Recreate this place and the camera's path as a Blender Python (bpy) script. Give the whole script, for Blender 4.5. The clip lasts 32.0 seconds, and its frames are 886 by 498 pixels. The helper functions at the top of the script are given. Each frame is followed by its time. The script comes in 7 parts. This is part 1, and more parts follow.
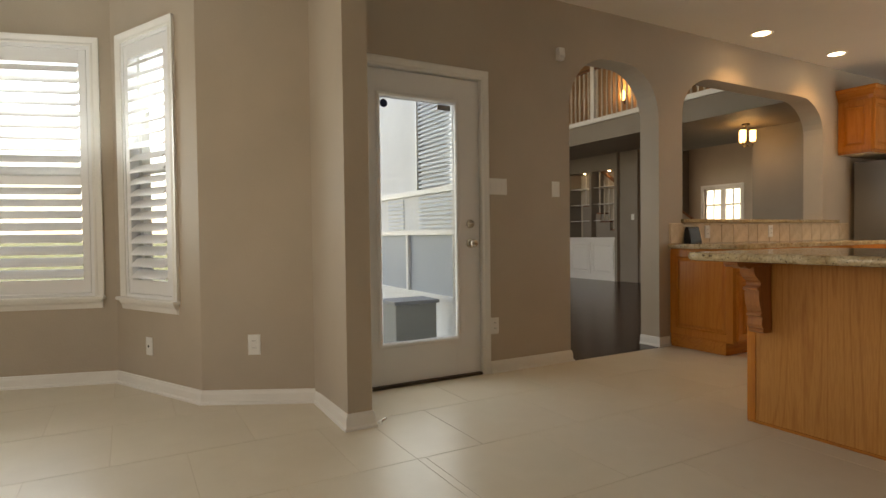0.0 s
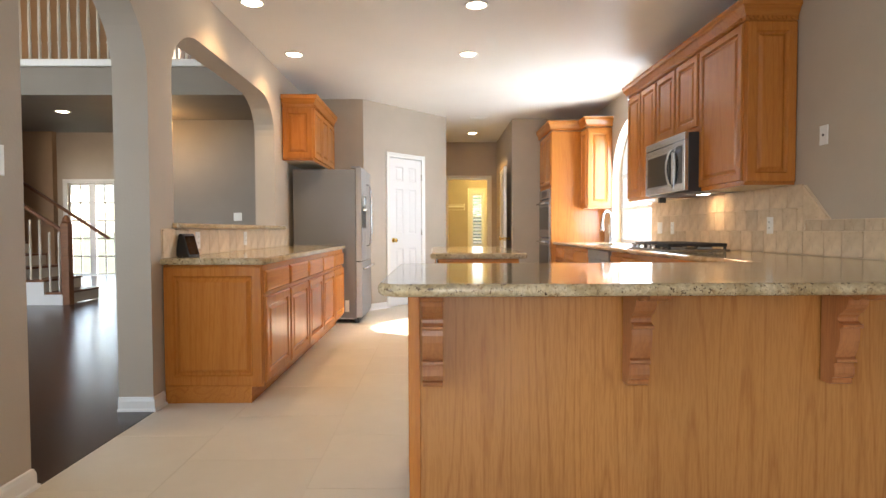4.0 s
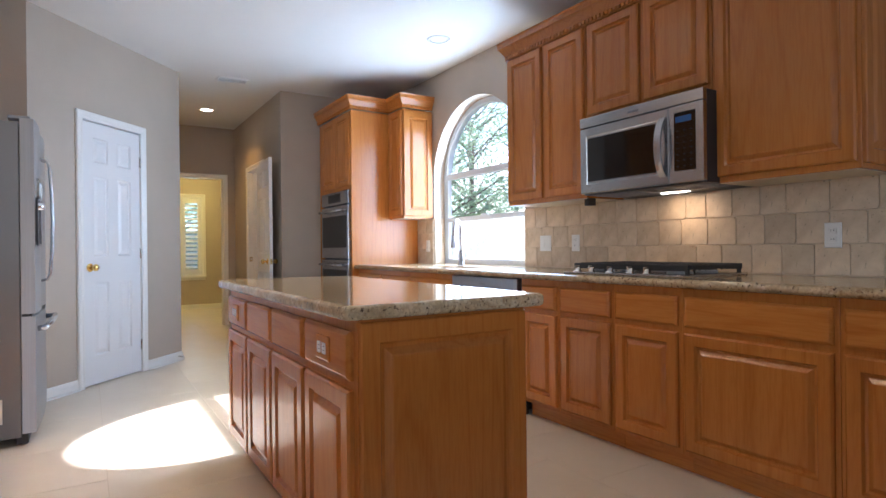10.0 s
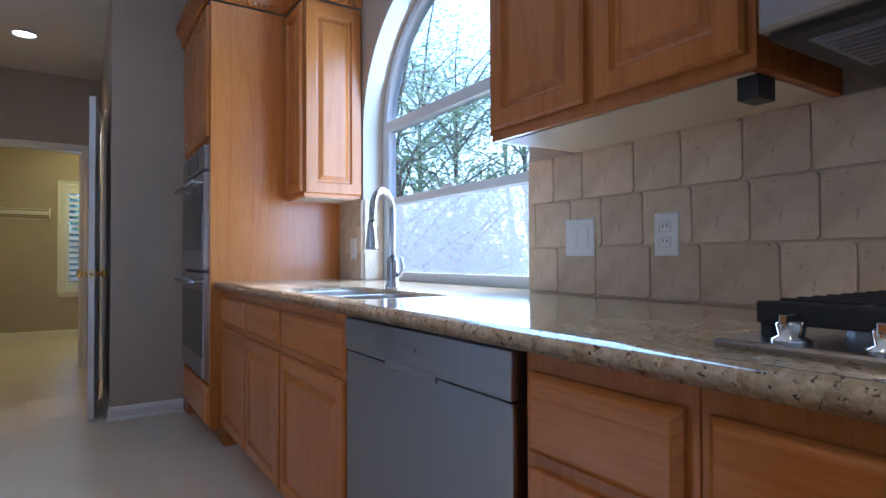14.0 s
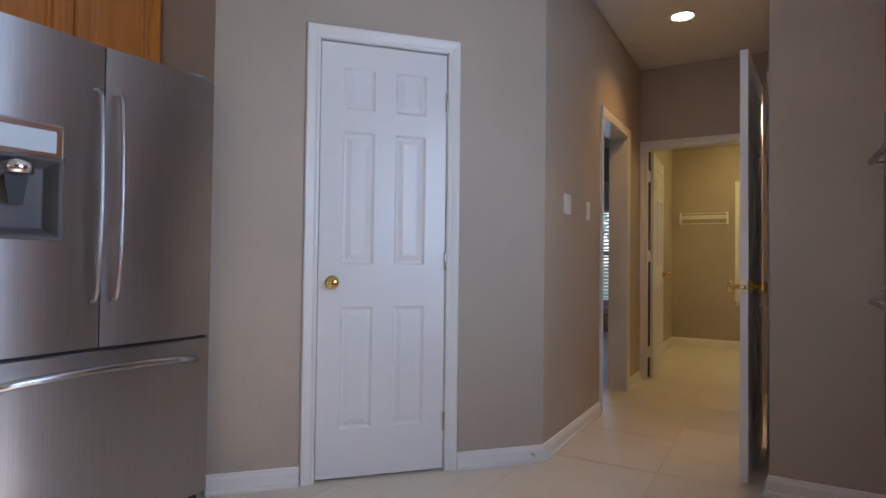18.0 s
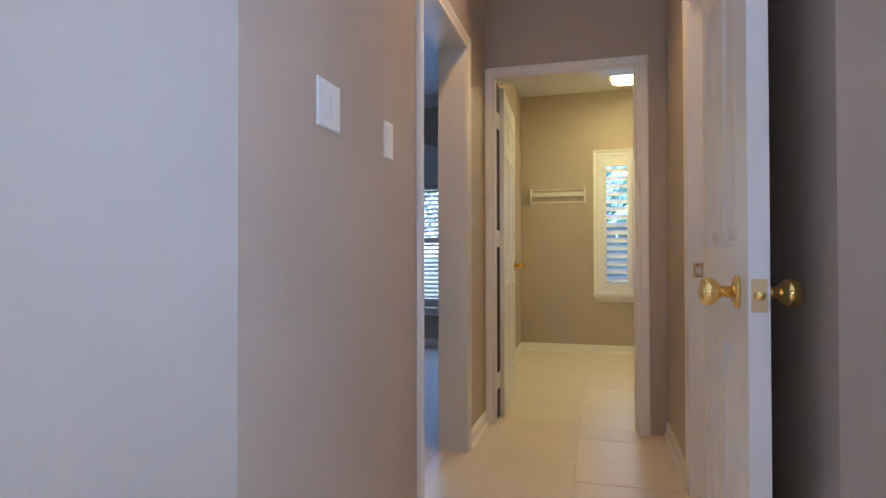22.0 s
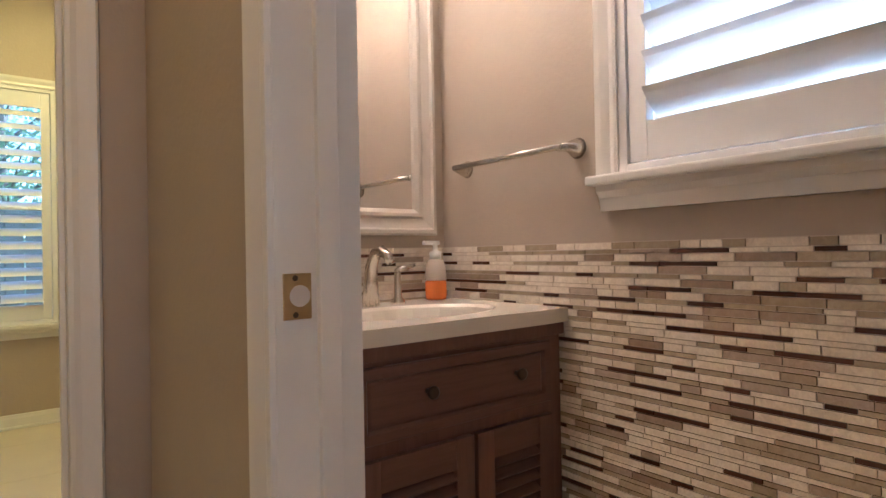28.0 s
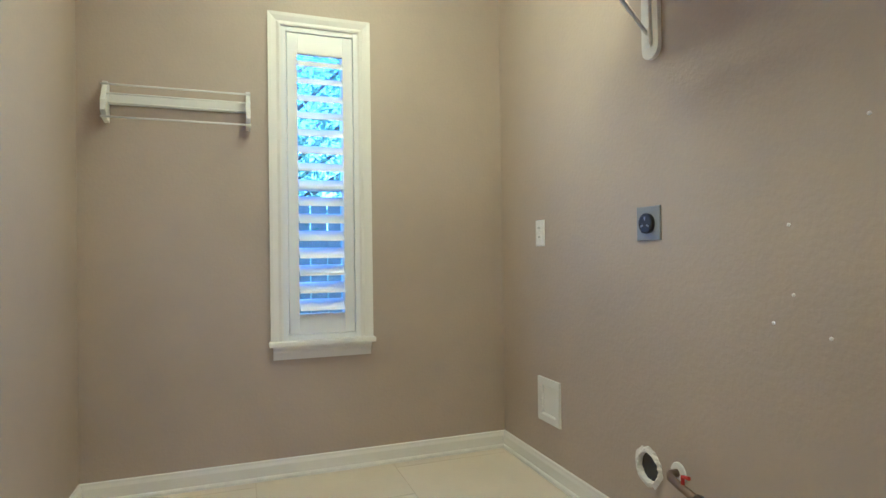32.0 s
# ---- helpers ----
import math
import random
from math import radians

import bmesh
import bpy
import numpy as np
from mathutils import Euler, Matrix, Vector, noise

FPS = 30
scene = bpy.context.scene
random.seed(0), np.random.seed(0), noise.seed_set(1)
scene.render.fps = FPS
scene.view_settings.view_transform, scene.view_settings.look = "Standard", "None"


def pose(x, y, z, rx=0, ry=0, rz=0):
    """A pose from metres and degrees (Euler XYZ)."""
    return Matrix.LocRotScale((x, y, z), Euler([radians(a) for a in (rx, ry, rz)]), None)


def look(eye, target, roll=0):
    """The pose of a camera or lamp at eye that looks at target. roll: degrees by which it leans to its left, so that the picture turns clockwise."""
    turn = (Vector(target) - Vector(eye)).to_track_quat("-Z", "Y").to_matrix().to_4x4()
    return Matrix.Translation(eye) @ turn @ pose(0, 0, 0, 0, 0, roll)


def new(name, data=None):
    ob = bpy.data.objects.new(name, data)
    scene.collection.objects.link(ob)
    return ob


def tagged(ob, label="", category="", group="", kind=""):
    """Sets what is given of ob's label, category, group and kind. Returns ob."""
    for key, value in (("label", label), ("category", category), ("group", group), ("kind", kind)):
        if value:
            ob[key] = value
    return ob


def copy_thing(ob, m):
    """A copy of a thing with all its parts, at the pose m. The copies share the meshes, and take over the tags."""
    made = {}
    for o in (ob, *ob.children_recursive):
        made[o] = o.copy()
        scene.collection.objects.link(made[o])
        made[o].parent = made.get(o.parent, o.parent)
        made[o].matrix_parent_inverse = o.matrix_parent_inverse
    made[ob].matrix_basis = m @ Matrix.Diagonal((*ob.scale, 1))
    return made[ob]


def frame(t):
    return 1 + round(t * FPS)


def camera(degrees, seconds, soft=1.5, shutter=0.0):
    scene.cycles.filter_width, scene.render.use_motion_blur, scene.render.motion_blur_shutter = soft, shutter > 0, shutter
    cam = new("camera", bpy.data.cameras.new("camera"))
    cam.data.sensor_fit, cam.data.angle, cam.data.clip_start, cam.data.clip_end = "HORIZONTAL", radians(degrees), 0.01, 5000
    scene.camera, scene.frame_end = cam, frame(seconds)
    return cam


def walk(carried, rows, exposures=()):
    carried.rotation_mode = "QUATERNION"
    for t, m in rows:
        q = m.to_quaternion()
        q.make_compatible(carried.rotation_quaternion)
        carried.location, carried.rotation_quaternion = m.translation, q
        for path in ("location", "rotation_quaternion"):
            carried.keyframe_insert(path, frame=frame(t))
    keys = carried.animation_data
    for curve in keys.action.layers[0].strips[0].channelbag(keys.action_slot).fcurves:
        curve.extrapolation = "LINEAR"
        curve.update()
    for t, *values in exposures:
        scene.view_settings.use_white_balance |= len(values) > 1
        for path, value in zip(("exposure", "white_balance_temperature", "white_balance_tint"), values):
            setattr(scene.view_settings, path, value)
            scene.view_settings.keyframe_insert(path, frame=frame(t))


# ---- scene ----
cam = camera(75.9, 32.0, 1.5)
PATH = [
    (0, (2.966, -0.83, 0.982), (1.221, 0.146, 0.934), -0.7),
    (0.5, (2.919, -0.696, 0.975), (1.364, 0.561, 0.928), -0.9),
    (1, (2.867, -0.525, 0.995), (1.515, 0.947, 0.94), -0.8),
    (1.5, (2.715, -0.504, 1.003), (1.645, 1.184, 0.944), -0.7),
    (2, (2.485, -0.518, 1.024), (1.706, 1.323, 0.962), -0.6),
    (2.5, (2.259, -0.427, 1.041), (1.702, 1.493, 0.976), -0.5),
    (3, (1.945, -0.326, 1.061), (1.607, 1.644, 0.995), -0.4),
    (3.5, (1.595, -0.257, 1.055), (1.446, 1.736, 0.99), -0.3),
    (5.5, (0.639, 0.36, 1.039), (1.072, 2.311, 0.981), -0.2),
    (6, (0.541, 0.502, 1.039), (1.061, 2.432, 0.988), -0.4),
    (6.5, (0.448, 0.663, 1.047), (1.052, 2.569, 1), -0.4),
    (7, (0.353, 0.852, 1.039), (1.051, 2.726, 0.998), -0.4),
    (7.5, (0.331, 1.151, 1.056), (1.098, 2.998, 1.019), -0.5),
    (8, (0.311, 1.468, 1.051), (1.147, 3.285, 1.026), -0.5),
    (8.5, (0.316, 1.762, 1.046), (1.245, 3.533, 1.024), -0.6),
    (9, (0.427, 2.032, 1.045), (1.419, 3.769, 1.031), -0.6),
    (9.5, (0.532, 2.279, 1.05), (1.565, 3.992, 1.044), -0.5),
    (10, (0.677, 2.502, 1.03), (1.738, 4.197, 1.03), -0.6),
    (10.5, (0.929, 2.709, 1.029), (2.048, 4.367, 1.037), -0.6),
    (11, (1.187, 2.906, 1.011), (2.345, 4.536, 1.038), -0.3),
    (11.5, (1.486, 3.106, 0.991), (2.676, 4.714, 1.029), -0.3),
    (12, (1.771, 3.324, 1.008), (2.966, 4.927, 1.05), -0.3),
    (12.5, (1.988, 3.624, 1.022), (3.175, 5.234, 1.062), -0.3),
    (13, (2.149, 3.913, 1.033), (3.304, 5.545, 1.066), -0.4),
    (13.5, (2.232, 4.201, 1.016), (3.338, 5.867, 1.05), -0.3),
    (15.5, (2.301, 5.015, 0.988), (3.21, 6.796, 1.024), -0.4),
    (16, (2.314, 5.223, 1.015), (2.919, 7.13, 1.046), -0.6),
    (16.5, (2.331, 5.359, 1.014), (2.538, 7.348, 1.051), -0.3),
    (17, (2.362, 5.462, 1.002), (2.127, 7.447, 1.053), -0.1),
    (17.5, (2.432, 5.552, 0.997), (1.751, 7.432, 1.055), 0.2),
    (18, (2.464, 5.616, 1.016), (1.454, 7.341, 1.061), 0.7),
    (18.5, (2.496, 5.652, 1.022), (1.254, 7.219, 1.057), 0.9),
    (19, (2.526, 5.677, 1.038), (1.176, 7.153, 1.06), 1.0),
    (19.5, (2.547, 5.765, 1.023), (1.169, 7.214, 1.04), 0.9),
    (20, (2.501, 5.997, 1.027), (1.181, 7.499, 1.038), 0.7),
    (20.5, (2.416, 6.331, 1.006), (1.273, 7.972, 1.022), 0.4),
    (21, (2.341, 6.708, 1.012), (1.371, 8.458, 1.022), 0.5),
    (21.5, (2.183, 7.12, 0.984), (1.441, 8.977, 1.009), -0.2),
    (22, (2.067, 7.515, 0.984), (1.544, 9.446, 1.01), -0.1),
    (22.5, (1.955, 7.858, 0.992), (1.668, 9.837, 1.012), -0.8),
    (23, (1.944, 8.252, 0.981), (1.934, 10.252, 0.999), -0.5),
    (23.5, (1.963, 8.599, 0.986), (2.226, 10.582, 0.999), -0.7),
    (24, (2.044, 8.904, 0.982), (2.545, 10.841, 0.992), -0.9),
    (24.5, (2.155, 9.152, 0.982), (2.881, 11.015, 0.985), -1.2),
    (25, (2.284, 9.342, 0.978), (3.262, 11.087, 0.978), -1.4),
    (25.5, (2.383, 9.459, 0.939), (3.522, 11.104, 0.946), -1.5),
    (27.5, (2.361, 9.48, 0.948), (3.671, 10.992, 0.963), -0.9),
    (28, (2.168, 9.342, 0.977), (3.396, 10.92, 0.99), -1.1),
    (28.5, (2.021, 9.212, 0.981), (2.975, 10.969, 1.003), -0.9),
    (29, (1.915, 9.278, 1), (2.534, 11.18, 1.02), -0.8),
    (29.5, (1.892, 9.622, 1.013), (2.307, 11.579, 1.028), -0.7),
    (30, (1.844, 10.004, 1.007), (2.244, 11.963, 1.023), -0.7),
    (30.5, (1.805, 10.329, 1.014), (2.216, 12.285, 1.024), -0.6),
    (31, (1.832, 10.579, 0.994), (2.314, 12.52, 1.007), -0.6),
    (31.5, (1.902, 10.78, 0.984), (2.482, 12.694, 1), -0.7),
    (32, (1.914, 10.883, 0.973), (2.585, 12.767, 0.993), -0.8),
]
EXPOSE = [(0, 2.05, 9900, 19), (1, 2.3, 9200, 19), (2, 2.85, 8500, 18), (3, 3.3, 7700, 17), (6, 2.75, 6500, 16), (7, 2.72, 6100, 16), (9, 2.5, 5700, 16), (12, 2.62, 5500, 16), (15.5, 0.7, 3950, 8), (16, 0.5, 3800, 6),
          (17, 1.1, 5000, 16), (18, 1.85, 5800, 21), (19, 2.0, 5500, 20), (21, 2.3, 5450, 20), (22, 2.75, 5050, 21), (23, 2.9, 6300, 22), (24, 2.75, 6800, 21), (25, 2.8, 6500, 21), (28, 2.7, 5150, 18), (30, 2.95, 4250, 20), (32, 2.9, 4000, 24)]
walk(cam, [(t, look(eye, target, roll)) for t, eye, target, roll in PATH], EXPOSE)

# ---- world and sun ----
world = bpy.data.worlds.new("sky")
scene.world = world
world.use_nodes = True
wn = world.node_tree.nodes
sky = wn.new("ShaderNodeTexSky")
sky.sky_type, sky.sun_disc = "NISHITA", False
sky.sun_elevation, sky.sun_rotation = radians(35.6), radians(79)
wn["Background"].inputs[1].default_value = 0.15
world.node_tree.links.new(sky.outputs[0], wn["Background"].inputs[0])
sun = new("sun", bpy.data.lights.new("sun", "SUN"))
sun.data.energy, sun.data.angle, sun.data.color = 2.8, radians(0.5), (1.0, 0.95, 0.88)
sun.matrix_world = look((20, 4, 14.6), (0, 0, 0))


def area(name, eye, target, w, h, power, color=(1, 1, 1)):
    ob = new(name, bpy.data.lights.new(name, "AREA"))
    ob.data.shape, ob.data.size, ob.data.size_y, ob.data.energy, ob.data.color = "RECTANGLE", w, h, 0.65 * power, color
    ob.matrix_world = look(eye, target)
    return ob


def spot(name, x, y, z, power, color=(1.0, 0.72, 0.42), angle=125):
    ob = new(name, bpy.data.lights.new(name, "SPOT"))
    ob.data.energy, ob.data.color, ob.data.spot_size, ob.data.spot_blend = 0.65 * power, color, radians(angle), 0.7
    ob.data.shadow_soft_size = 0.06
    ob.matrix_world = look((x, y, z), (x + 0.0001, y, 0))
    return ob


DAY = (0.58, 0.80, 1.0)
area("window_daylight", (3.695, 6.64, 1.62), (0, 6.64, 1.62), 1.25, 1.35, 15, DAY)
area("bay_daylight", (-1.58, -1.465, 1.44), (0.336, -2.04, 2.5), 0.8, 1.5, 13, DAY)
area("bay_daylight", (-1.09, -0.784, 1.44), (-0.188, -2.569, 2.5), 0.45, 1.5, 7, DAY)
area("door_daylight", (-0.402, 0.875, 1.08), (3, 0.875, 1.08), 0.52, 1.5, 3, DAY)
# added fill from behind, at an unseen south opening
area("breakfast_daylight", (1.7, -5.05, 1.5), (1.2, 3, 4.5), 2.3, 1.5, 13, (0.92, 0.93, 1.0))
area("laundry_daylight", (2.265, 13.42, 1.3), (2.265, 10, 1.3), 0.24, 1.15, 0.35, DAY)
area("study_daylight", (-0.3, 13.42, 1.15), (-0.3, 10, 1.15), 1.7, 1.35, 3.4, (0.40, 0.64, 1.0))
area("powder_daylight", (3.40, 9.835, 1.54), (2.0, 9.835, 1.54), 0.45, 0.62, 0.4, DAY)
# added family room fill, set in a tall opening that is never seen
area("family_daylight", (-5.3, 1.95, 2.6), (-4.0, 8, 1.5), 3.6, 3.6, 13, (1.0, 0.92, 0.82))
area("family_window_daylight", (-2.0, 1.86, 1.35), (-1.4, 4, 1.35), 1.9, 1.7, 7, DAY)
# added fill that brightens the entry, no such window known
area("entry_daylight", (-8.0, 11.5, 1.9), (-4.0, 11.9, 1.9), 2.0, 2.0, 8, (1.0, 0.88, 0.76))
LAMP = (1.0, 0.72, 0.38)

# ---- materials ----


def mat(name):
    m = bpy.data.materials.new(name)
    m.use_nodes = True
    nt = m.node_tree
    return m, nt, nt.nodes["Principled BSDF"]


def ramp(nt, src, stops):
    r = nt.nodes.new("ShaderNodeValToRGB")
    els = r.color_ramp.elements
    while len(els) < len(stops):
        els.new(0.5)
    for e, (p, c) in zip(els, stops):
        e.position, e.color = p, (*c, 1)
    nt.links.new(src, r.inputs[0])
    return r.outputs[0]


def coords(nt, scale=(1, 1, 1)):
    tc, mp = nt.nodes.new("ShaderNodeTexCoord"), nt.nodes.new("ShaderNodeMapping")
    mp.inputs["Scale"].default_value = scale
    nt.links.new(tc.outputs["Object"], mp.inputs[0])
    return mp.outputs[0]


def noise_tex(nt, vec, scale, detail=4, rough=0.55, distort=0.0):
    n = nt.nodes.new("ShaderNodeTexNoise")
    for k, v in (("Scale", scale), ("Detail", detail), ("Roughness", rough), ("Distortion", distort)):
        n.inputs[k].default_value = v
    nt.links.new(vec, n.inputs["Vector"])
    return n.outputs["Fac"]


def bump(nt, bsdf, height, strength, dist):
    b = nt.nodes.new("ShaderNodeBump")
    b.inputs["Strength"].default_value, b.inputs["Distance"].default_value = strength, dist
    nt.links.new(height, b.inputs["Height"])
    nt.links.new(b.outputs[0], bsdf.inputs["Normal"])


def mix(nt, fac, a, b, mode="MIX"):
    m = nt.nodes.new("ShaderNodeMix")
    m.data_type, m.blend_type = "RGBA", mode
    for s, v in ((m.inputs[0], fac), (m.inputs[6], a), (m.inputs[7], b)):
        if hasattr(v, "is_output"):
            nt.links.new(v, s)
        else:
            s.default_value = v if isinstance(v, float) else (*v, 1)
    return m.outputs[2]


def painted(name, col, rough=0.5, grain=0.3, size=90, blot=0.06):
    """Paint with a fine roller or orange-peel relief and faint blotches."""
    m, nt, b = mat(name)
    v = coords(nt)
    lo = tuple(c * (1 - blot) for c in col)
    hi = tuple(min(1, c * (1 + blot)) for c in col)
    nt.links.new(ramp(nt, noise_tex(nt, v, 1.7, 5), [(0.3, lo), (0.7, hi)]), b.inputs["Base Color"])
    b.inputs["Roughness"].default_value = rough
    bump(nt, b, noise_tex(nt, v, size, 3, 0.6), grain, 0.004)
    return m


def metal(name, col, rough=0.25, brushed=None):
    m, nt, b = mat(name)
    b.inputs["Base Color"].default_value, b.inputs["Metallic"].default_value = (*col, 1), 1
    b.inputs["Roughness"].default_value = rough
    if brushed:
        b.inputs["Anisotropic"].default_value = 0.85
        b.inputs["Anisotropic Rotation"].default_value = 0.25
        f = noise_tex(nt, coords(nt, brushed), 3.0, 2, 0.5)
        nt.links.new(ramp(nt, f, [(0.3, tuple(0.92 * c for c in col)), (0.7, tuple(1.06 * c for c in col))]), b.inputs["Base Color"])
    return m


def plain(name, col, rough=0.4, spec=0.5, emit=None, power=0):
    m, nt, b = mat(name)
    b.inputs["Base Color"].default_value, b.inputs["Roughness"].default_value = (*col, 1), rough
    b.inputs["Specular IOR Level"].default_value = spec
    if emit:
        b.inputs["Emission Color"].default_value, b.inputs["Emission Strength"].default_value = (*emit, 1), power
    return m


def oak(name, along="z", light=(0.55, 0.195, 0.036), dark=(0.39, 0.115, 0.018), rough=0.24, figured=(3.6, 22.0, 0.42), pore=0.35, blend=0.5):
    """Honey oak: long pores, cathedral figure and a satin varnish. Grain runs along the given axis."""
    m, nt, b = mat(name)
    s = {"z": (1, 1, 0.07), "x": (0.07, 1, 1)}[along]
    v = coords(nt, s)
    info = nt.nodes.new("ShaderNodeObjectInfo")
    shift = nt.nodes.new("ShaderNodeVectorMath")
    shift.operation = "MULTIPLY_ADD"
    nt.links.new(info.outputs["Random"], shift.inputs[0])
    shift.inputs[1].default_value = (9, 5, 7)
    nt.links.new(v, shift.inputs[2])
    v = shift.outputs[0]
    wide = nt.nodes.new("ShaderNodeVectorMath")
    wide.operation = "MULTIPLY_ADD"
    nt.links.new(info.outputs["Random"], wide.inputs[0])
    wide.inputs[1].default_value = (5, 3, 4)
    nt.links.new(coords(nt, {"z": (1, 1, 0.06), "x": (0.06, 1, 1)}[along]), wide.inputs[2])
    rings, fold = nt.nodes.new("ShaderNodeMath"), nt.nodes.new("ShaderNodeMath")
    rings.operation, fold.operation = "MULTIPLY", "PINGPONG"
    nt.links.new(noise_tex(nt, wide.outputs[0], figured[0], 2, 0.35, 0.2), rings.inputs[0])
    rings.inputs[1].default_value, fold.inputs[1].default_value = figured[1], 1.0
    nt.links.new(rings.outputs[0], fold.inputs[0])
    figure = ramp(nt, fold.outputs[0], [(0.0, (figured[2],) * 3), (0.38, (1, 1, 1))])
    pores = ramp(nt, noise_tex(nt, v, 130, 2, 0.6), [(0.40, (pore,) * 3), (0.56, (1, 1, 1))])
    tone = noise_tex(nt, v, 3.0, 3)
    base = mix(nt, ramp(nt, tone, [(0.3, (0, 0, 0)), (0.7, (1, 1, 1))]), tuple(0.86 * c for c in light), light)
    col = mix(nt, mix(nt, blend, figure, pores), dark, base)
    hue = nt.nodes.new("ShaderNodeHueSaturation")
    val = nt.nodes.new("ShaderNodeMapRange")
    val.inputs[3].default_value, val.inputs[4].default_value = 0.88, 1.1
    nt.links.new(info.outputs["Random"], val.inputs[0])
    nt.links.new(val.outputs[0], hue.inputs["Value"])
    nt.links.new(col, hue.inputs["Color"])
    nt.links.new(hue.outputs[0], b.inputs["Base Color"])
    b.inputs["Roughness"].default_value = rough
    bump(nt, b, pores, 0.10, 0.001)
    return m


def granite(name):
    m, nt, b = mat(name)
    v = coords(nt)
    big = ramp(nt, noise_tex(nt, v, 9, 5, 0.65, 0.6), [(0.35, (0.42, 0.29, 0.15)), (0.52, (0.57, 0.44, 0.27)), (0.7, (0.69, 0.57, 0.40))])
    vor = nt.nodes.new("ShaderNodeTexVoronoi")
    vor.inputs["Scale"].default_value = 120
    nt.links.new(v, vor.inputs["Vector"])
    cells = ramp(nt, vor.outputs["Color"], [(0.2, (0.55, 0.55, 0.55)), (0.8, (1.0, 1.0, 1.0))])
    col = mix(nt, 0.55, big, mix(nt, 1.0, big, cells, "MULTIPLY"))
    specks = ramp(nt, noise_tex(nt, v, 80, 3, 0.7), [(0.58, (0, 0, 0)), (0.65, (1, 1, 1))])
    col = mix(nt, specks, col, (0.085, 0.05, 0.03))
    rust = ramp(nt, noise_tex(nt, v, 38, 3, 0.7), [(0.57, (0, 0, 0)), (0.66, (0.75, 0.75, 0.75))])
    col = mix(nt, rust, col, (0.26, 0.15, 0.07))
    nt.links.new(col, b.inputs["Base Color"])
    b.inputs["Roughness"].default_value = 0.10
    return m


def stone(name, a, c, rough=0.55, pits=True, scale=5, tones=(0.90, 1.07)):
    """Tumbled stone or glazed tile, each piece with its own tone."""
    m, nt, b = mat(name)
    v = coords(nt)
    info = nt.nodes.new("ShaderNodeObjectInfo")
    f = noise_tex(nt, v, scale, 6, 0.65, 0.3)
    col = ramp(nt, f, [(0.32, a), (0.68, c)])
    hue = nt.nodes.new("ShaderNodeHueSaturation")
    val = nt.nodes.new("ShaderNodeMapRange")
    val.inputs[3].default_value, val.inputs[4].default_value = tones
    nt.links.new(info.outputs["Random"], val.inputs[0])
    nt.links.new(val.outputs[0], hue.inputs["Value"])
    nt.links.new(col, hue.inputs["Color"])
    out = hue.outputs[0]
    if pits:
        p = ramp(nt, noise_tex(nt, v, 55, 4, 0.7), [(0.62, (0, 0, 0)), (0.70, (1, 1, 1))])
        out = mix(nt, p, out, tuple(0.6 * x for x in a))
        bump(nt, b, p, 0.25, 0.002)
    else:
        bump(nt, b, noise_tex(nt, v, 14, 4), 0.08, 0.003)
    nt.links.new(out, b.inputs["Base Color"])
    b.inputs["Roughness"].default_value = rough
    return m


WALL = painted("taupe_wall_paint", (0.46, 0.385, 0.305), 0.55, 0.25, 70)
WALLT = painted("rough_taupe_wall_paint", (0.46, 0.385, 0.305), 0.5, 0.4, 60)
CEIL = painted("white_ceiling_paint", (0.80, 0.79, 0.76), 0.5, 0.3, 60, 0.02)
TRIM = painted("white_trim_paint", (0.80, 0.78, 0.74), 0.32, 0.05, 40, 0.02)
DOORP = painted("white_door_paint", (0.78, 0.77, 0.76), 0.30, 0.12, 45, 0.02)
SHUT = painted("white_shutter_paint", (0.82, 0.82, 0.82), 0.35, 0.03, 40, 0.02)
OAK = oak("honey_oak", figured=(4.4, 24.0, 0.34), blend=0.45)
OAKX = oak("honey_oak_level", "x", (0.57, 0.205, 0.038), figured=(5.2, 26.0, 0.24), pore=0.3, blend=0.40)
OAKP = oak("honey_oak_panel", "z", (0.50, 0.215, 0.060), (0.29, 0.10, 0.021), 0.26, (5.5, 26.0, 0.30), 0.35, 0.42)
OAKIN = painted("cabinet_underside", (0.72, 0.60, 0.42), 0.5, 0.05)
GRAN = granite("speckled_granite")
TILE = stone("cream_floor_tile", (0.68, 0.595, 0.47), (0.73, 0.645, 0.52), 0.36, False, 3, (0.97, 1.02))
GROUT = painted("tan_grout", (0.63, 0.54, 0.415), 0.5, 0.2, 200)
BGROUT = painted("cream_grout", (0.66, 0.53, 0.38), 0.85, 0.4, 200)
TRAV = stone("tumbled_travertine", (0.54, 0.40, 0.262), (0.71, 0.565, 0.40), 0.6, True, 7, (0.84, 1.10))
STEEL = metal("brushed_stainless", (0.47, 0.47, 0.485), 0.38, (160, 160, 1.0))
STEELX = metal("brushed_stainless_level", (0.50, 0.50, 0.51), 0.26, (1.2, 1.2, 90))
DWSTEEL = metal("brushed_stainless_dark", (0.36, 0.37, 0.40), 0.36, (160, 160, 1.0))
GREYS = painted("grey_enamel", (0.19, 0.19, 0.20), 0.35, 0.12, 120, 0.02)
CHROME = metal("polished_chrome", (0.80, 0.80, 0.80), 0.08)
NICKEL = metal("brushed_nickel", (0.62, 0.58, 0.52), 0.25)
OLDBRASS = metal("worn_brass", (0.50, 0.38, 0.20), 0.32)
BRASS = metal("polished_brass", (0.85, 0.62, 0.22), 0.12)
BRONZE = metal("dark_bronze", (0.10, 0.08, 0.06), 0.4)
